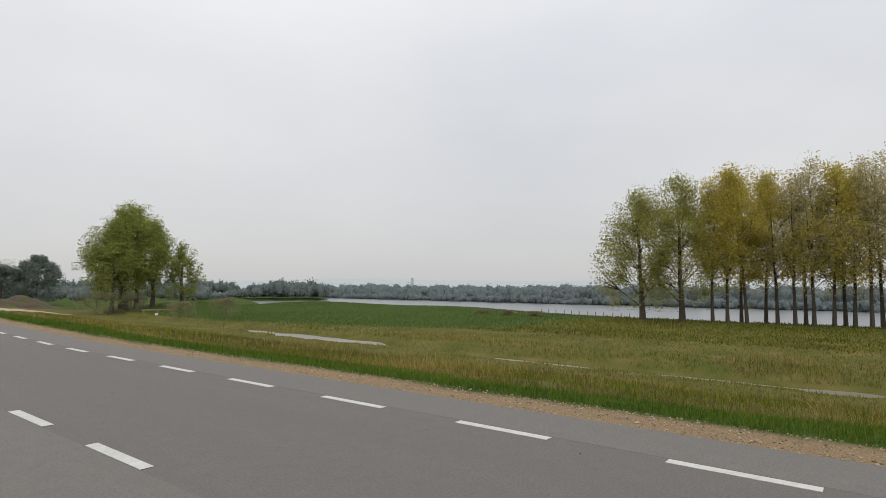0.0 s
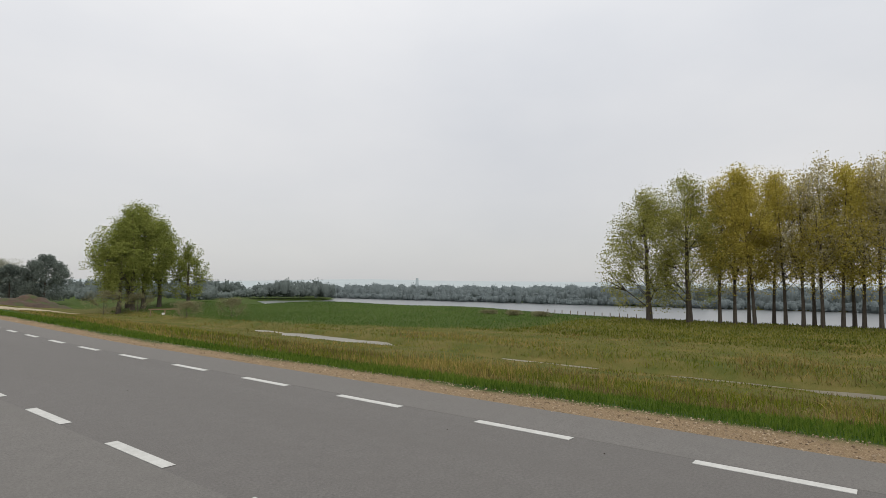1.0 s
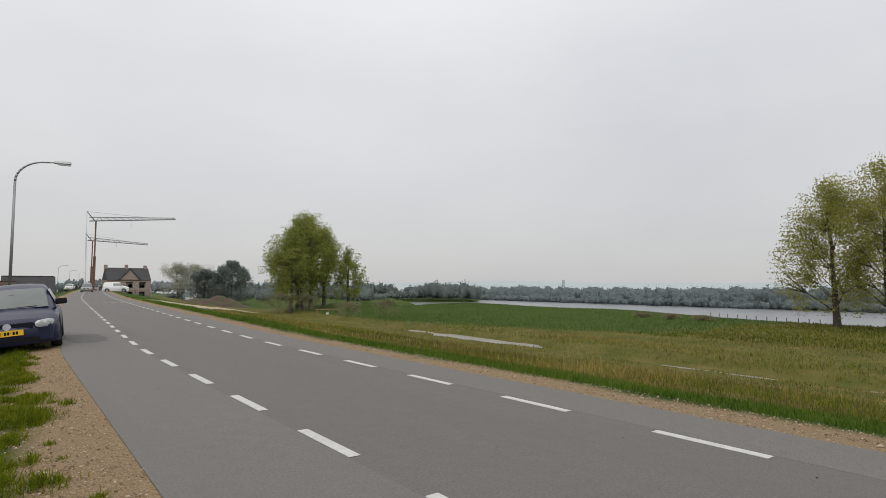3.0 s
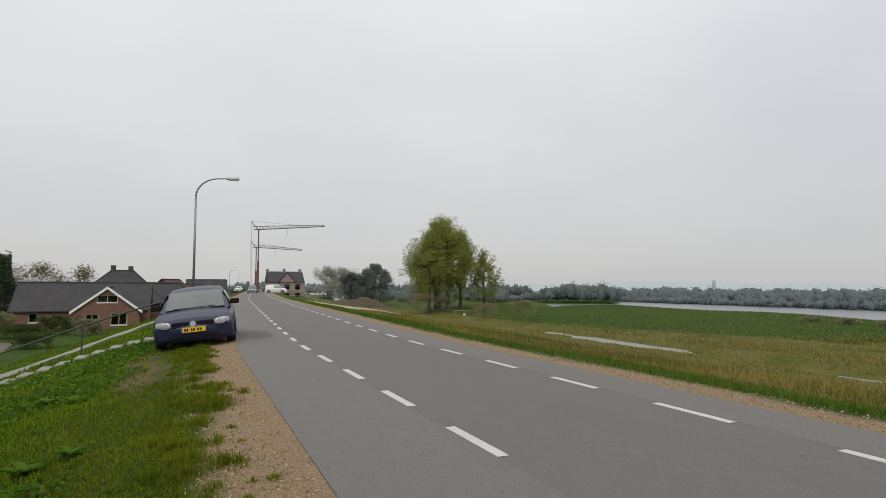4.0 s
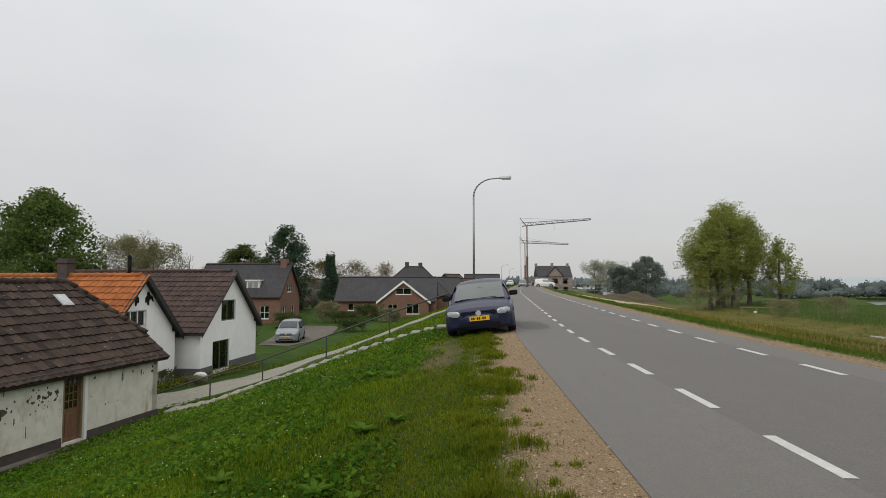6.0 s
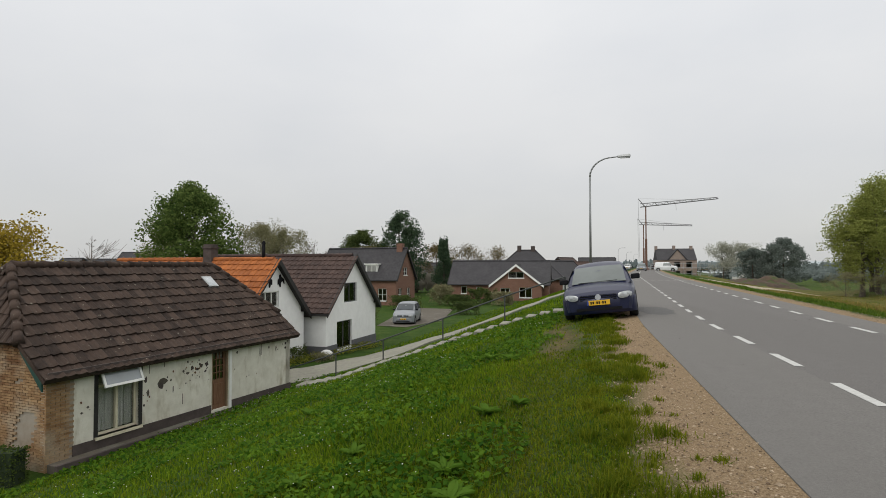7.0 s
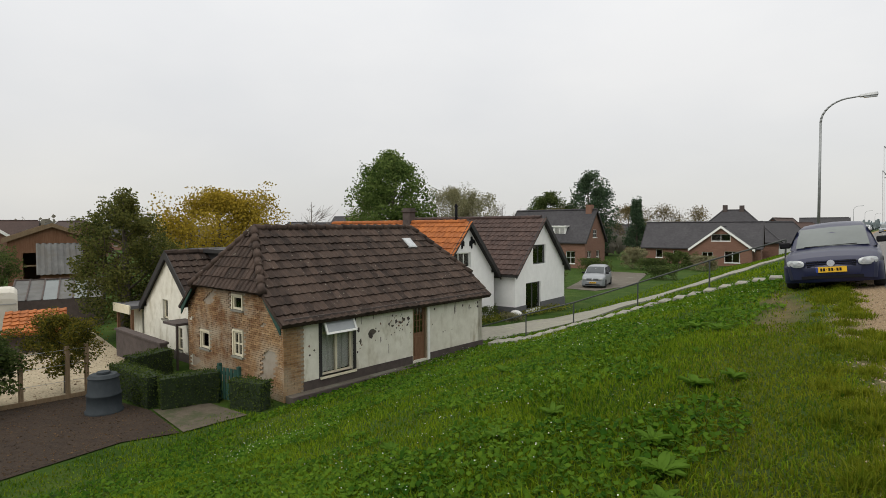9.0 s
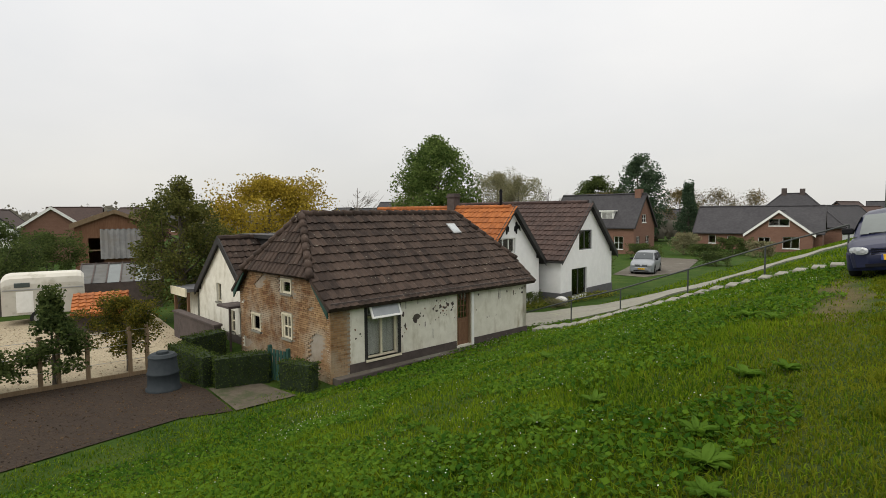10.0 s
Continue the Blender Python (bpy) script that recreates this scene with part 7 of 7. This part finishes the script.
def heights(x, y):
    """Ground heights for arrays of places."""
    u = x - BEND(y)
    i = np.clip(np.searchsorted(UA, u) - 1, 0, len(UA) - 2)
    j = np.clip(np.searchsorted(VA, y) - 1, 0, len(VA) - 2)
    fu, fv = (u - UA[i]) / (UA[i + 1] - UA[i]), (y - VA[j]) / (VA[j + 1] - VA[j])
    return (ZA[j, i] * (1 - fu) + ZA[j, i + 1] * fu) * (1 - fv) + (ZA[j + 1, i] * (1 - fu) + ZA[j + 1, i + 1] * fu) * fv


def smooth_noise(x, y, s, k):
    return np.array([noise.noise((a * s, b * s, k)) for a, b in zip(x, y)])


def blades(name, x, y, h, w, mat, label, lean=0.5, seed=1, lift=0.0, group=""):
    """Grass blades at the given places, of heights h and widths w: two-part tapered strips, leaning every way."""
    r = np.random.RandomState(seed)
    n = len(x)
    z = heights(x, y) + lift
    a, d = r.uniform(0, 2 * np.pi, n), r.uniform(0, 2 * np.pi, n)
    ln = np.abs(r.normal(0, lean, n))
    bx, by = np.cos(a) * w / 2, np.sin(a) * w / 2
    dx, dy = np.cos(d) * ln * h, np.sin(d) * ln * h
    tip = h / np.sqrt(1 + ln ** 2)
    v = np.empty((n, 5, 3), np.float32)
    v[:, 0] = np.stack([x - bx, y - by, z - 0.01], 1)
    v[:, 1] = np.stack([x + bx, y + by, z - 0.01], 1)
    v[:, 2] = np.stack([x + bx * 0.8 + dx * 0.35, y + by * 0.8 + dy * 0.35, z + tip * 0.6], 1)
    v[:, 3] = np.stack([x - bx * 0.8 + dx * 0.35, y - by * 0.8 + dy * 0.35, z + tip * 0.6], 1)
    v[:, 4] = np.stack([x + dx, y + dy, z + tip], 1)
    me = bpy.data.meshes.new(name)
    me.vertices.add(n * 5)
    me.vertices.foreach_set("co", v.ravel())
    base = np.arange(n)[:, None] * 5
    loops = np.concatenate([base + np.array([0, 1, 2, 3]), base + np.array([3, 2, 4])], 1)
    me.loops.add(n * 7)
    me.loops.foreach_set("vertex_index", loops.ravel())
    starts = np.stack([np.arange(n) * 7, np.arange(n) * 7 + 4], 1).ravel()
    me.polygons.add(n * 2)
    me.polygons.foreach_set("loop_start", starts)
    me.polygons.foreach_set("loop_total", np.tile([4, 3], n))
    me.materials.append(mat)
    me.update()
    me.validate()
    return tagged(new(name, me), label, "grass", group, "stuff")


GRASS_LUSH = leafy("grass_lush", (0.031, 0.082, 0.0035), (0.185, 0.26, 0.012), 1.1)
GRASS_DULL = leafy("grass_dull", (0.055, 0.09, 0.004), (0.185, 0.20, 0.014), 1.2)
GRASS_VERGE = leafy("grass_verge", (0.038, 0.08, 0.008), (0.125, 0.18, 0.025), 0.9)
GRASS_RISE = leafy("grass_rise", (0.055, 0.105, 0.022), (0.125, 0.185, 0.05), 0.12)
STRAW = leafy("straw", (0.135, 0.105, 0.03), (0.35, 0.265, 0.085), 0.5)
OLIVE = leafy("olive_grass", (0.055, 0.078, 0.009), (0.21, 0.205, 0.042), 0.5)
RUSSET = leafy("russet_weed", (0.085, 0.064, 0.026), (0.20, 0.145, 0.065), 0.5)

rs_ = np.random.RandomState(5)


def scatter(n, x0, x1, y0, y1, keep):
    x, y = rs_.uniform(x0, x1, n), rs_.uniform(y0, y1, n)
    k = keep(x, y)
    return x[k], y[k]


def slope_density(x, y):
    d = np.hypot(x + 0.2, y - 0.2)
    return np.clip((4.2 / np.maximum(d, 3.0)) ** 1.5, 0.03, 1) > rs_.uniform(0, 1, len(x))


def gravel_edge(x, y):
    """True where grass grows beside the gravel."""
    w = 0.34 * smooth_noise(x, y, 0.7, 2) + 0.26 * smooth_noise(x, y, 2.3, 4)
    return x - BEND(y) < -0.02 - w + 0.06 * rs_.normal(0, 1, len(x))


x, y = scatter(520000, -12.7, 0.5, 0.6, 24, slope_density)
bare = (((x + 0.75) / 0.42) ** 2 + ((y - 11.2) / 2.2) ** 2 < 1 + 0.8 * smooth_noise(x, y, 1.6, 12)) & (rs_.uniform(0, 1, len(x)) < 0.8)
ok = gravel_edge(x, y) & ~bare & ~on_ramp(x, y) & ~((np.abs(x + 13) < 1.4) & (y > 9.5)) & (x > -12.7)
x, y = x[ok], y[ok]
d = np.hypot(x + 0.2, y - 0.2)
patch = smooth_noise(x, y, 0.55, 8) + 0.5 * smooth_noise(x, y, 1.9, 3)
trod = np.clip((x - BEND(y) + 1.5) / 0.8, 0, 1)
tall = 0.046 * (1 + 0.7 * patch) * (1 - 0.55 * trod) * rs_.uniform(0.6, 1.5, len(x)) + 0.02
wid = 0.006 + 0.0011 * d
dull = (rs_.uniform(0, 1, len(x)) < 0.10 + 0.55 * trod + 0.25 * (patch < -0.25))
blades("slope_grass", x[~dull], y[~dull], tall[~dull], wid[~dull], GRASS_LUSH, "lush green grass on the dyke slope", 1.05, 1)
blades("trodden_grass", x[dull], y[dull], tall[dull] * 0.9, wid[dull], GRASS_DULL, "short yellowish grass along the verge", 1.2, 2)
x, y = scatter(46000, -12, -0.4, 24, 75, lambda a, b: (np.clip(14 / b, 0, 1) > rs_.uniform(0, 1, len(a))))
side_of = x + 11.5 - (y - 21) * 0.46
off = ((side_of < -1.0) | (side_of > 3.2)) & ~on_ramp(x + BEND(y), y)
x, y = x[off] + BEND(y[off]), y[off]
blades("far_slope_grass", x, y, rs_.uniform(0.06, 0.16, len(x)), rs_.uniform(0.03, 0.06, len(x)), GRASS_LUSH, "green grass further along the dyke slope", 0.5, 3)
# short dense turf close to the path
x, y = scatter(95000, -3.4, 0.3, 0.6, 9.5, lambda a, b: np.clip(3.2 / np.maximum(np.hypot(a, b), 2.2), 0, 1) > rs_.uniform(0, 1, len(a)))
ok = gravel_edge(x, y)
x, y = x[ok], y[ok]
lush = rs_.uniform(0, 1, len(x)) < np.clip(-0.3 - 0.45 * x, 0.15, 0.95)
hgt = rs_.uniform(0.015, 0.045, len(x))
blades("short_turf", x[lush], y[lush], hgt[lush], 0.005 + 0.0009 * y[lush], GRASS_LUSH, "short dense green turf beside the verge", 1.2, 7)
blades("worn_turf", x[~lush], y[~lush], hgt[~lush], 0.005 + 0.0009 * y[~lush], GRASS_DULL, "short worn yellow-green turf beside the gravel", 1.2, 8)
# tussocks that creep out over the gravel
cx, cy = rs_.normal(0.08, 0.22, 150), 1.2 + 15.5 * rs_.uniform(0, 1, 150) ** 1.2
ok = (cx > -0.35) & (cx < 0.62)
cx, cy = cx[ok], cy[ok]
cr_ = rs_.uniform(0.07, 0.27, len(cx)) * np.where(cx > 0.3, 0.5, 1.0)
per = (rs_.uniform(0.7, 1.2, len(cx)) * 900 * cr_).astype(int)
i_ = np.repeat(np.arange(len(cx)), per)
a_, q_ = rs_.uniform(0, 6.283, len(i_)), np.abs(rs_.normal(0, 0.55, len(i_)))
x, y = cx[i_] + np.cos(a_) * q_ * cr_[i_], cy[i_] + np.sin(a_) * q_ * cr_[i_] * 1.3
blades("tussock_grass", x, y, (0.022 + 0.38 * cr_[i_] * np.exp(-q_ ** 2)) * rs_.uniform(0.6, 1.3, len(x)), 0.004 + 0.0009 * y, GRASS_DULL, "ragged grass tussocks at the gravel edge", 1.1, 6)
# the verge beyond the road, then tall autumn meadow
x, y = scatter(120000, 6.25, 9.6, -9, 75, lambda a, b: np.clip((10 / np.maximum(np.hypot(a, b), 7)) ** 1.3, 0.04, 1) > rs_.uniform(0, 1, len(a)))
ok = x > 6.36 + 0.14 * smooth_noise(x, y, 0.9, 6) + 0.08 * rs_.normal(0, 1, len(x))
x, y = x[ok] + BEND(y[ok]), y[ok]
blades("verge_grass", x, y, rs_.uniform(0.03, 0.12, len(x)) * (1 + 0.6 * smooth_noise(x, y, 1.3, 7)), 0.005 + 0.0009 * np.hypot(x, y), GRASS_VERGE, "fresh green grass along the far road edge", 0.85, 4)


def on_track(x, y):
    """True for the places on the sandy track, given as arrays."""
    near = np.zeros(len(x), bool)
    for (ax, ay), (bx, by) in (((8.6, 61), (16.5, 68)), ((16.5, 68), (26, 81))):
        f = np.clip(((x - ax) * (bx - ax) + (y - ay) * (by - ay)) / ((bx - ax) ** 2 + (by - ay) ** 2), 0, 1)
        near |= np.hypot(x - ax - f * (bx - ax), y - ay - f * (by - ay)) < 3.2
    return near


def meadow(n, mat, name, label, lo, hi, seed, k, thr, ymax=85, xmax=50, lean=0.3):
    x, y = scatter(n, 7.9, xmax, -26, ymax, lambda a, b: np.clip((12 / np.maximum(np.hypot(a, b), 9)) ** 1.1, 0.1, 1) > rs_.uniform(0, 1, len(a)))
    p = smooth_noise(x, y, 0.16, k) + 0.6 * smooth_noise(x, y, 0.55, k + 1) + 0.55 * smooth_noise(x, y, 1.7, k + 2)
    x = x + BEND(y)
    wet = heights(x, y) < -2.93
    ok = (p > thr) & ~wet & ~on_track(x, y) & (x - 7.4 - np.clip((y - 25) * 0.12, 0, 5) - 1.2 * rs_.uniform(0, 1, len(x)) > BEND(y))
    ok &= ~((x > 34.5 + 0.55 * np.maximum(0, 46 - y) + 3 * smooth_noise(x, y, 0.1, 9)) & (y > 26) & (rs_.uniform(0, 1, len(x)) < 0.9))
    x, y, p = x[ok], y[ok], p[ok]
    d = np.hypot(x, y)
    u = x - BEND(y)
    h = rs_.uniform(lo, hi, len(x)) * (0.75 + 0.6 * np.clip(p, 0, 1)) * np.clip((u - 6.4) / 6.5, 0.25, 1) * np.where(u > 34, 0.45, 1) * np.where((u > 19.5) & (u < 27.5), 0.4, 1) * np.clip(1.15 - 0.013 * np.maximum(y, 0), 0.42, 1)
    return blades(name, x, y, h, 0.005 + 0.0008 * d, mat, label, lean, seed)


meadow(330000, OLIVE, "meadow_grass", "rough olive-green meadow grass", 0.10, 0.30, 11, 21, -0.6, lean=0.9)
meadow(190000, STRAW, "dry_grass", "tall straw-coloured dry grass in the meadow", 0.22, 0.55, 12, 31, 0.20, lean=0.75)
meadow(120000, GRASS_DULL, "meadow_weeds", "yellow-green weeds in the rough meadow", 0.14, 0.40, 16, 51, -0.05, lean=0.9)
meadow(120000, RUSSET, "russet_weeds", "dark russet dead weeds in the meadow", 0.16, 0.46, 13, 41, 0.08, lean=0.8)
x, y = scatter(64000, 34, 69, -30, 88, lambda a, b: np.full(len(a), True))
ok = (heights(x, y) > -3.0)
x, y = x[ok], y[ok]
lush = (y > 27 + 5 * smooth_noise(x, y, 0.15, 5)) & (x > 33.5 + 0.55 * np.maximum(0, 46 - y) + 3 * smooth_noise(x, y, 0.1, 9))
keep = lush | (x > 42)
x, y, lush = x[keep], y[keep], lush[keep]
blades("bank_grass", x[~lush], y[~lush], rs_.uniform(0.08, 0.25, (~lush).sum()), rs_.uniform(0.05, 0.10, (~lush).sum()), OLIVE, "short autumn grass on the river bank", 0.5, 14)
blades("rise_grass", x[lush], y[lush], rs_.uniform(0.06, 0.16, lush.sum()), rs_.uniform(0.05, 0.10, lush.sum()), GRASS_RISE, "bright green grass on the rise by the river", 0.5, 15)


# clover flowers, broad-leaved weeds and loose stones
def bits(name, places, sizes, mat, label, category, flatten=0.7, seed=3):
    r = random.Random(seed)
    b = Build()
    for (x, y, z), s in zip(places, sizes):
        q = Euler((r.uniform(0, 6), r.uniform(0, 6), r.uniform(0, 6))).to_matrix()
        pts = [q @ Vector(p) for p in ((1, 0, 0), (-1, 0, 0), (0, 1, 0), (0, -1, 0), (0, 0, 1), (0, 0, -1))]
        b.add([(x + p.x * s * r.uniform(0.7, 1.2), y + p.y * s * r.uniform(0.7, 1.2), z + p.z * s * flatten) for p in pts], [(0, 2, 4), (2, 1, 4), (1, 3, 4), (3, 0, 4), (2, 0, 5), (1, 2, 5), (3, 1, 5), (0, 3, 5)])
    return lone(name, b, mat, I4, label, category, kind="stuff")


CLOVER = material("clover", (0.55, 0.55, 0.48), (0.75, 0.74, 0.68), scale=9, rough=0.8, island=0.5)
x, y = scatter(2200, -11, -1.2, 2, 21, lambda a, b: np.full(len(a), True))
ok = smooth_noise(x, y, 0.4, 15) + 0.3 * smooth_noise(x, y, 1.5, 16) > 0.12
x, y = x[ok], y[ok]
z = heights(x, y) + rs_.uniform(0.07, 0.16, len(x))
bits("clover_flowers", list(zip(x, y, z)), list(rs_.uniform(0.003, 0.0065, len(x)) + 0.00027 * np.hypot(x, y)), CLOVER, "small white clover flowers in the grass", "flowers")
x, y = scatter(24000, -0.35, 0.85, 1.2, 22, lambda a, b: np.clip(3.5 / b, 0, 1) > rs_.uniform(0, 1, len(a)))
ok = ~gravel_edge(x + 0.1, y) & (x < 0.84 - np.abs(rs_.normal(0, 0.10, len(x))))
x, y = x[ok] + BEND(y[ok]), y[ok]
bits("verge_stones", list(zip(x, y, heights(x, y) + 0.003)), list(0.003 + np.abs(rs_.normal(0, 0.0062, len(x)))), STONE, "loose pale stones on the road verge", "gravel")
x, y = scatter(14000, 5.57, 6.5, -8, 40, lambda a, b: np.clip(7 / np.maximum(np.hypot(a, b), 6), 0, 1) > rs_.uniform(0, 1, len(a)))
x = x + BEND(y)
bits("far_verge_stones", list(zip(x, y, heights(x, y) + 0.003)), list(0.004 + np.abs(rs_.normal(0, 0.007, len(x)))), STONE, "loose pale stones along the far road edge", "gravel")
DOCK = leafy("dock_leaf", (0.045, 0.11, 0.010), (0.12, 0.21, 0.025), 3.0)


def weed(x, y, size, seed):
    r = random.Random(seed)
    t = thing("broadleaf_weed", pose(x, y, ground_z(x, y)), "broad-leaved green weed in the grass", "plant", "weeds on the slope")
    for i in range(17):
        a, l, w = i * 2.4 + r.uniform(-0.3, 0.3), size * r.uniform(0.6, 1.0), size * r.uniform(0.16, 0.24)
        up = r.uniform(0.25, 0.9)
        rows = []
        for k in range(6):
            f = k / 5
            c = Vector((math.cos(a) * l * f, math.sin(a) * l * f, l * up * f * (1.15 - 0.6 * f) + 0.02))
            s = Vector((-math.sin(a), math.cos(a), 0)) * w * math.sin(math.pi * min(0.97, 0.12 + 0.86 * f))
            rows.append([c - s + Vector((0, 0, 0.02)), c, c + s + Vector((0, 0, 0.02))])
        part("leaf", Build().grid(rows), DOCK, t, smooth=True)


for i, (x, y, sz) in enumerate(((-1.14, 3.6, 0.26), (-1.28, 5.75, 0.26), (-1.0, 6.0, 0.24), (-1.3, 4.1, 0.22), (-1.5, 9.3, 0.3), (-2.6, 4.4, 0.22), (-3.9, 4.6, 0.22), (-2.4, 5.1, 0.24), (-1.9, 9.8, 0.34), (-1.05, 3.2, 0.2), (-5.0, 9.3, 0.3), (-1.8, 11.5, 0.3))):
    weed(x, y, sz * 0.62, 300 + i)

LITTER = material("litter", (0.018, 0.011, 0.006), (0.105, 0.064, 0.032), scale=6, rough=0.95, island=1.2)
x, y = scatter(5200, -18.2, -12.7, -2, 8.3, lambda a, b: (a > -17.95 - (4.7 - b) * 0.08 * (b < 4.7) + (b - 4.7) * 0.22 * (b > 4.7)) & (a < -12.9) & (b < 8.1))
bits("soil_clods", list(zip(x, y, np.full(len(x), VILLAGE + 0.03))), list(0.008 + np.abs(rs_.normal(0, 0.009, len(x)))), LITTER, "loose clods and dead leaves on dug soil", "soil")
x, y = scatter(6000, -30, -17.6, -2, 12, lambda a, b: (a < -18.1 + (b - 4.7) * 0.2) & (b < 10.4 + (-18.2 - a) * 0.3))
bits("yard_pebbles", list(zip(x, y, np.full(len(x), VILLAGE + 0.02))), list(0.012 + np.abs(rs_.normal(0, 0.012, len(x)))), STONE, "loose pale pebbles in the yard", "gravel")

post_me = Build().tube((0, 0, -0.2), (0, 0, 0.55), 0.045, n=6).mesh("bank_post", GREY_WOOD)
for i in range(12):
    x, y = 66.2 + 0.1 * (i % 3), 23.5 + i * 1.05
    ob = new("bank_post", post_me)
    ob.location = (x, y, ground_z(x, y))
    tagged(ob, "small wooden post on the river bank", "post", "posts on the river bank")
for i, (x, y, hgt, sp, lab) in enumerate(((61.0, 33, 0.6, 1.5, "low olive-brown bush on the river bank"), (60.4, 36.5, 0.6, 1.4, "low olive-brown bush on the river bank"), (60, 40, 0.5, 1.4, "low olive-brown bush on the river bank"), (38, 62, 2.2, 2.2, "olive bush in the meadow"), (33.5, 64, 1.9, 2.0, "olive bush in the meadow"), (30, 78, 3.0, 2.4, "grey-green bush under the poplars"), (35, 80, 2.6, 2.2, "grey-green bush under the poplars"))):
    tree("meadow_bush", x, y, ground_z(x, y), hgt, sp, LEAF_PALE, lab, leaves=1500, leaf=0.16, clear=0.02, seed=400 + i, trunk=0.04, limbs=14, fill=24, category="bush")


# clover leaves and low herbs between the grass
x, y = scatter(150000, -11.5, -0.6, 1.5, 21, lambda a, b: np.clip((4.5 / np.maximum(np.hypot(a, b), 3)) ** 1.3, 0.06, 1) > rs_.uniform(0, 1, len(a)))
ok = (smooth_noise(x, y, 0.45, 8) + 0.5 * smooth_noise(x, y, 1.4, 3) > -0.15) & (x < -1.0 + 0.4 * smooth_noise(x, y, 0.8, 2))
x, y = x[ok], y[ok]
n_ = len(x)
z = heights(x, y) + rs_.uniform(0.02, 0.075, n_)
sz_ = rs_.uniform(0.010, 0.020, n_) + 0.0014 * np.hypot(x, y)
tilt_x, tilt_y, turn = rs_.normal(0, 0.45, n_), rs_.normal(0, 0.45, n_), rs_.uniform(0, 6.28, n_)
herb = Build()
for px_, py_, pz_, q, tx, ty, an in zip(x, y, z, sz_, tilt_x, tilt_y, turn):
    c, sn = math.cos(an) * q, math.sin(an) * q
    herb.v += [(px_ + c, py_ + sn, pz_ + c * tx + sn * ty), (px_ - sn, py_ + c, pz_ - sn * tx + c * ty), (px_ - c, py_ - sn, pz_ - c * tx - sn * ty), (px_ + sn, py_ - c, pz_ + sn * tx - c * ty)]
herb.f = [(4 * i, 4 * i + 1, 4 * i + 2, 4 * i + 3) for i in range(n_)]
lone("clover_leaves", herb, leafy("clover_leaf", (0.022, 0.072, 0.004), (0.105, 0.19, 0.013), 1.3), I4, "low green clover leaves in the slope grass", "clover", kind="stuff")

# planting beside the white house
x, y = scatter(5200, -14.2, -11.2, 22.8, 31, lambda a, b: (a < -11.0) & (a < -13.4 + (b - 22.8) * 0.24))
z = heights(x, y)
cover_b = Build()
rq = random.Random(77)
for px_, py_, pz_ in zip(x, y, z):
    e = Euler((rq.uniform(-0.8, 0.8), rq.uniform(-0.8, 0.8), rq.uniform(0, 6))).to_matrix() * rq.uniform(0.05, 0.10)
    p0 = Vector((px_, py_, pz_ + rq.uniform(0.03, 0.28)))
    cover_b.add([p0 + e @ Vector(q) for q in ((0, -0.6, 0), (0.5, 0, 0), (0, 0.6, 0), (-0.5, 0, 0))], [(0, 1, 2, 3)])
lone("ground_cover", cover_b, leafy("cover_leaf", (0.09, 0.11, 0.015), (0.24, 0.24, 0.04), 1.0), I4, "yellow-green ground cover planting beside the ramp", "plants", kind="stuff")
gs = Build().grid([[(0.34 * math.cos(e) * math.cos(a), 0.28 * math.cos(e) * math.sin(a), 0.24 * math.sin(e)) for a in (2 * math.pi * i / 16 for i in range(17))] for e in (-1.5, -1.0, -0.5, 0, 0.5, 1.0, 1.5)])
lone("garden_boulder", gs, BLOCK_WHITE, pose(-12.7, 26.2, VILLAGE + 0.22), "rounded white boulder in the planting", "stone", smooth=True)

# broken line across the road and a darker patch on the asphalt
for i in range(9):
    u = 0.95 + i * 0.56
    part("cross_dash", strip(u, u + 0.3, 47.0, 47.25, -0.01, 0.004, 0.25), ROAD_PAINT, road)
DARK_PATCH = material("dark_asphalt", (0.06, 0.058, 0.056), (0.085, 0.082, 0.078), scale=5, rough=0.7, bump=0.4, bump_scale=140)
rq = random.Random(9)
part("damp_patch", Build().add([(1.5 + 0.5 * math.cos(a) * rq.uniform(0.8, 1.15), 16.4 + 1.5 * math.sin(a) * rq.uniform(0.8, 1.15), 0.003) for a in (2 * math.pi * i / 26 for i in range(26))], [tuple(range(26))]), DARK_PATCH, road)
x, y = scatter(16, 1.0, 5.4, -4, 16, lambda a, b: np.full(len(a), True))
bits("fallen_leaves", list(zip(x, y, np.full(len(x), 0.006))), list(rs_.uniform(0.006, 0.016, len(x))), SOIL, "dark fallen leaves and crumbs on the asphalt", "leaves", 0.35, 8)
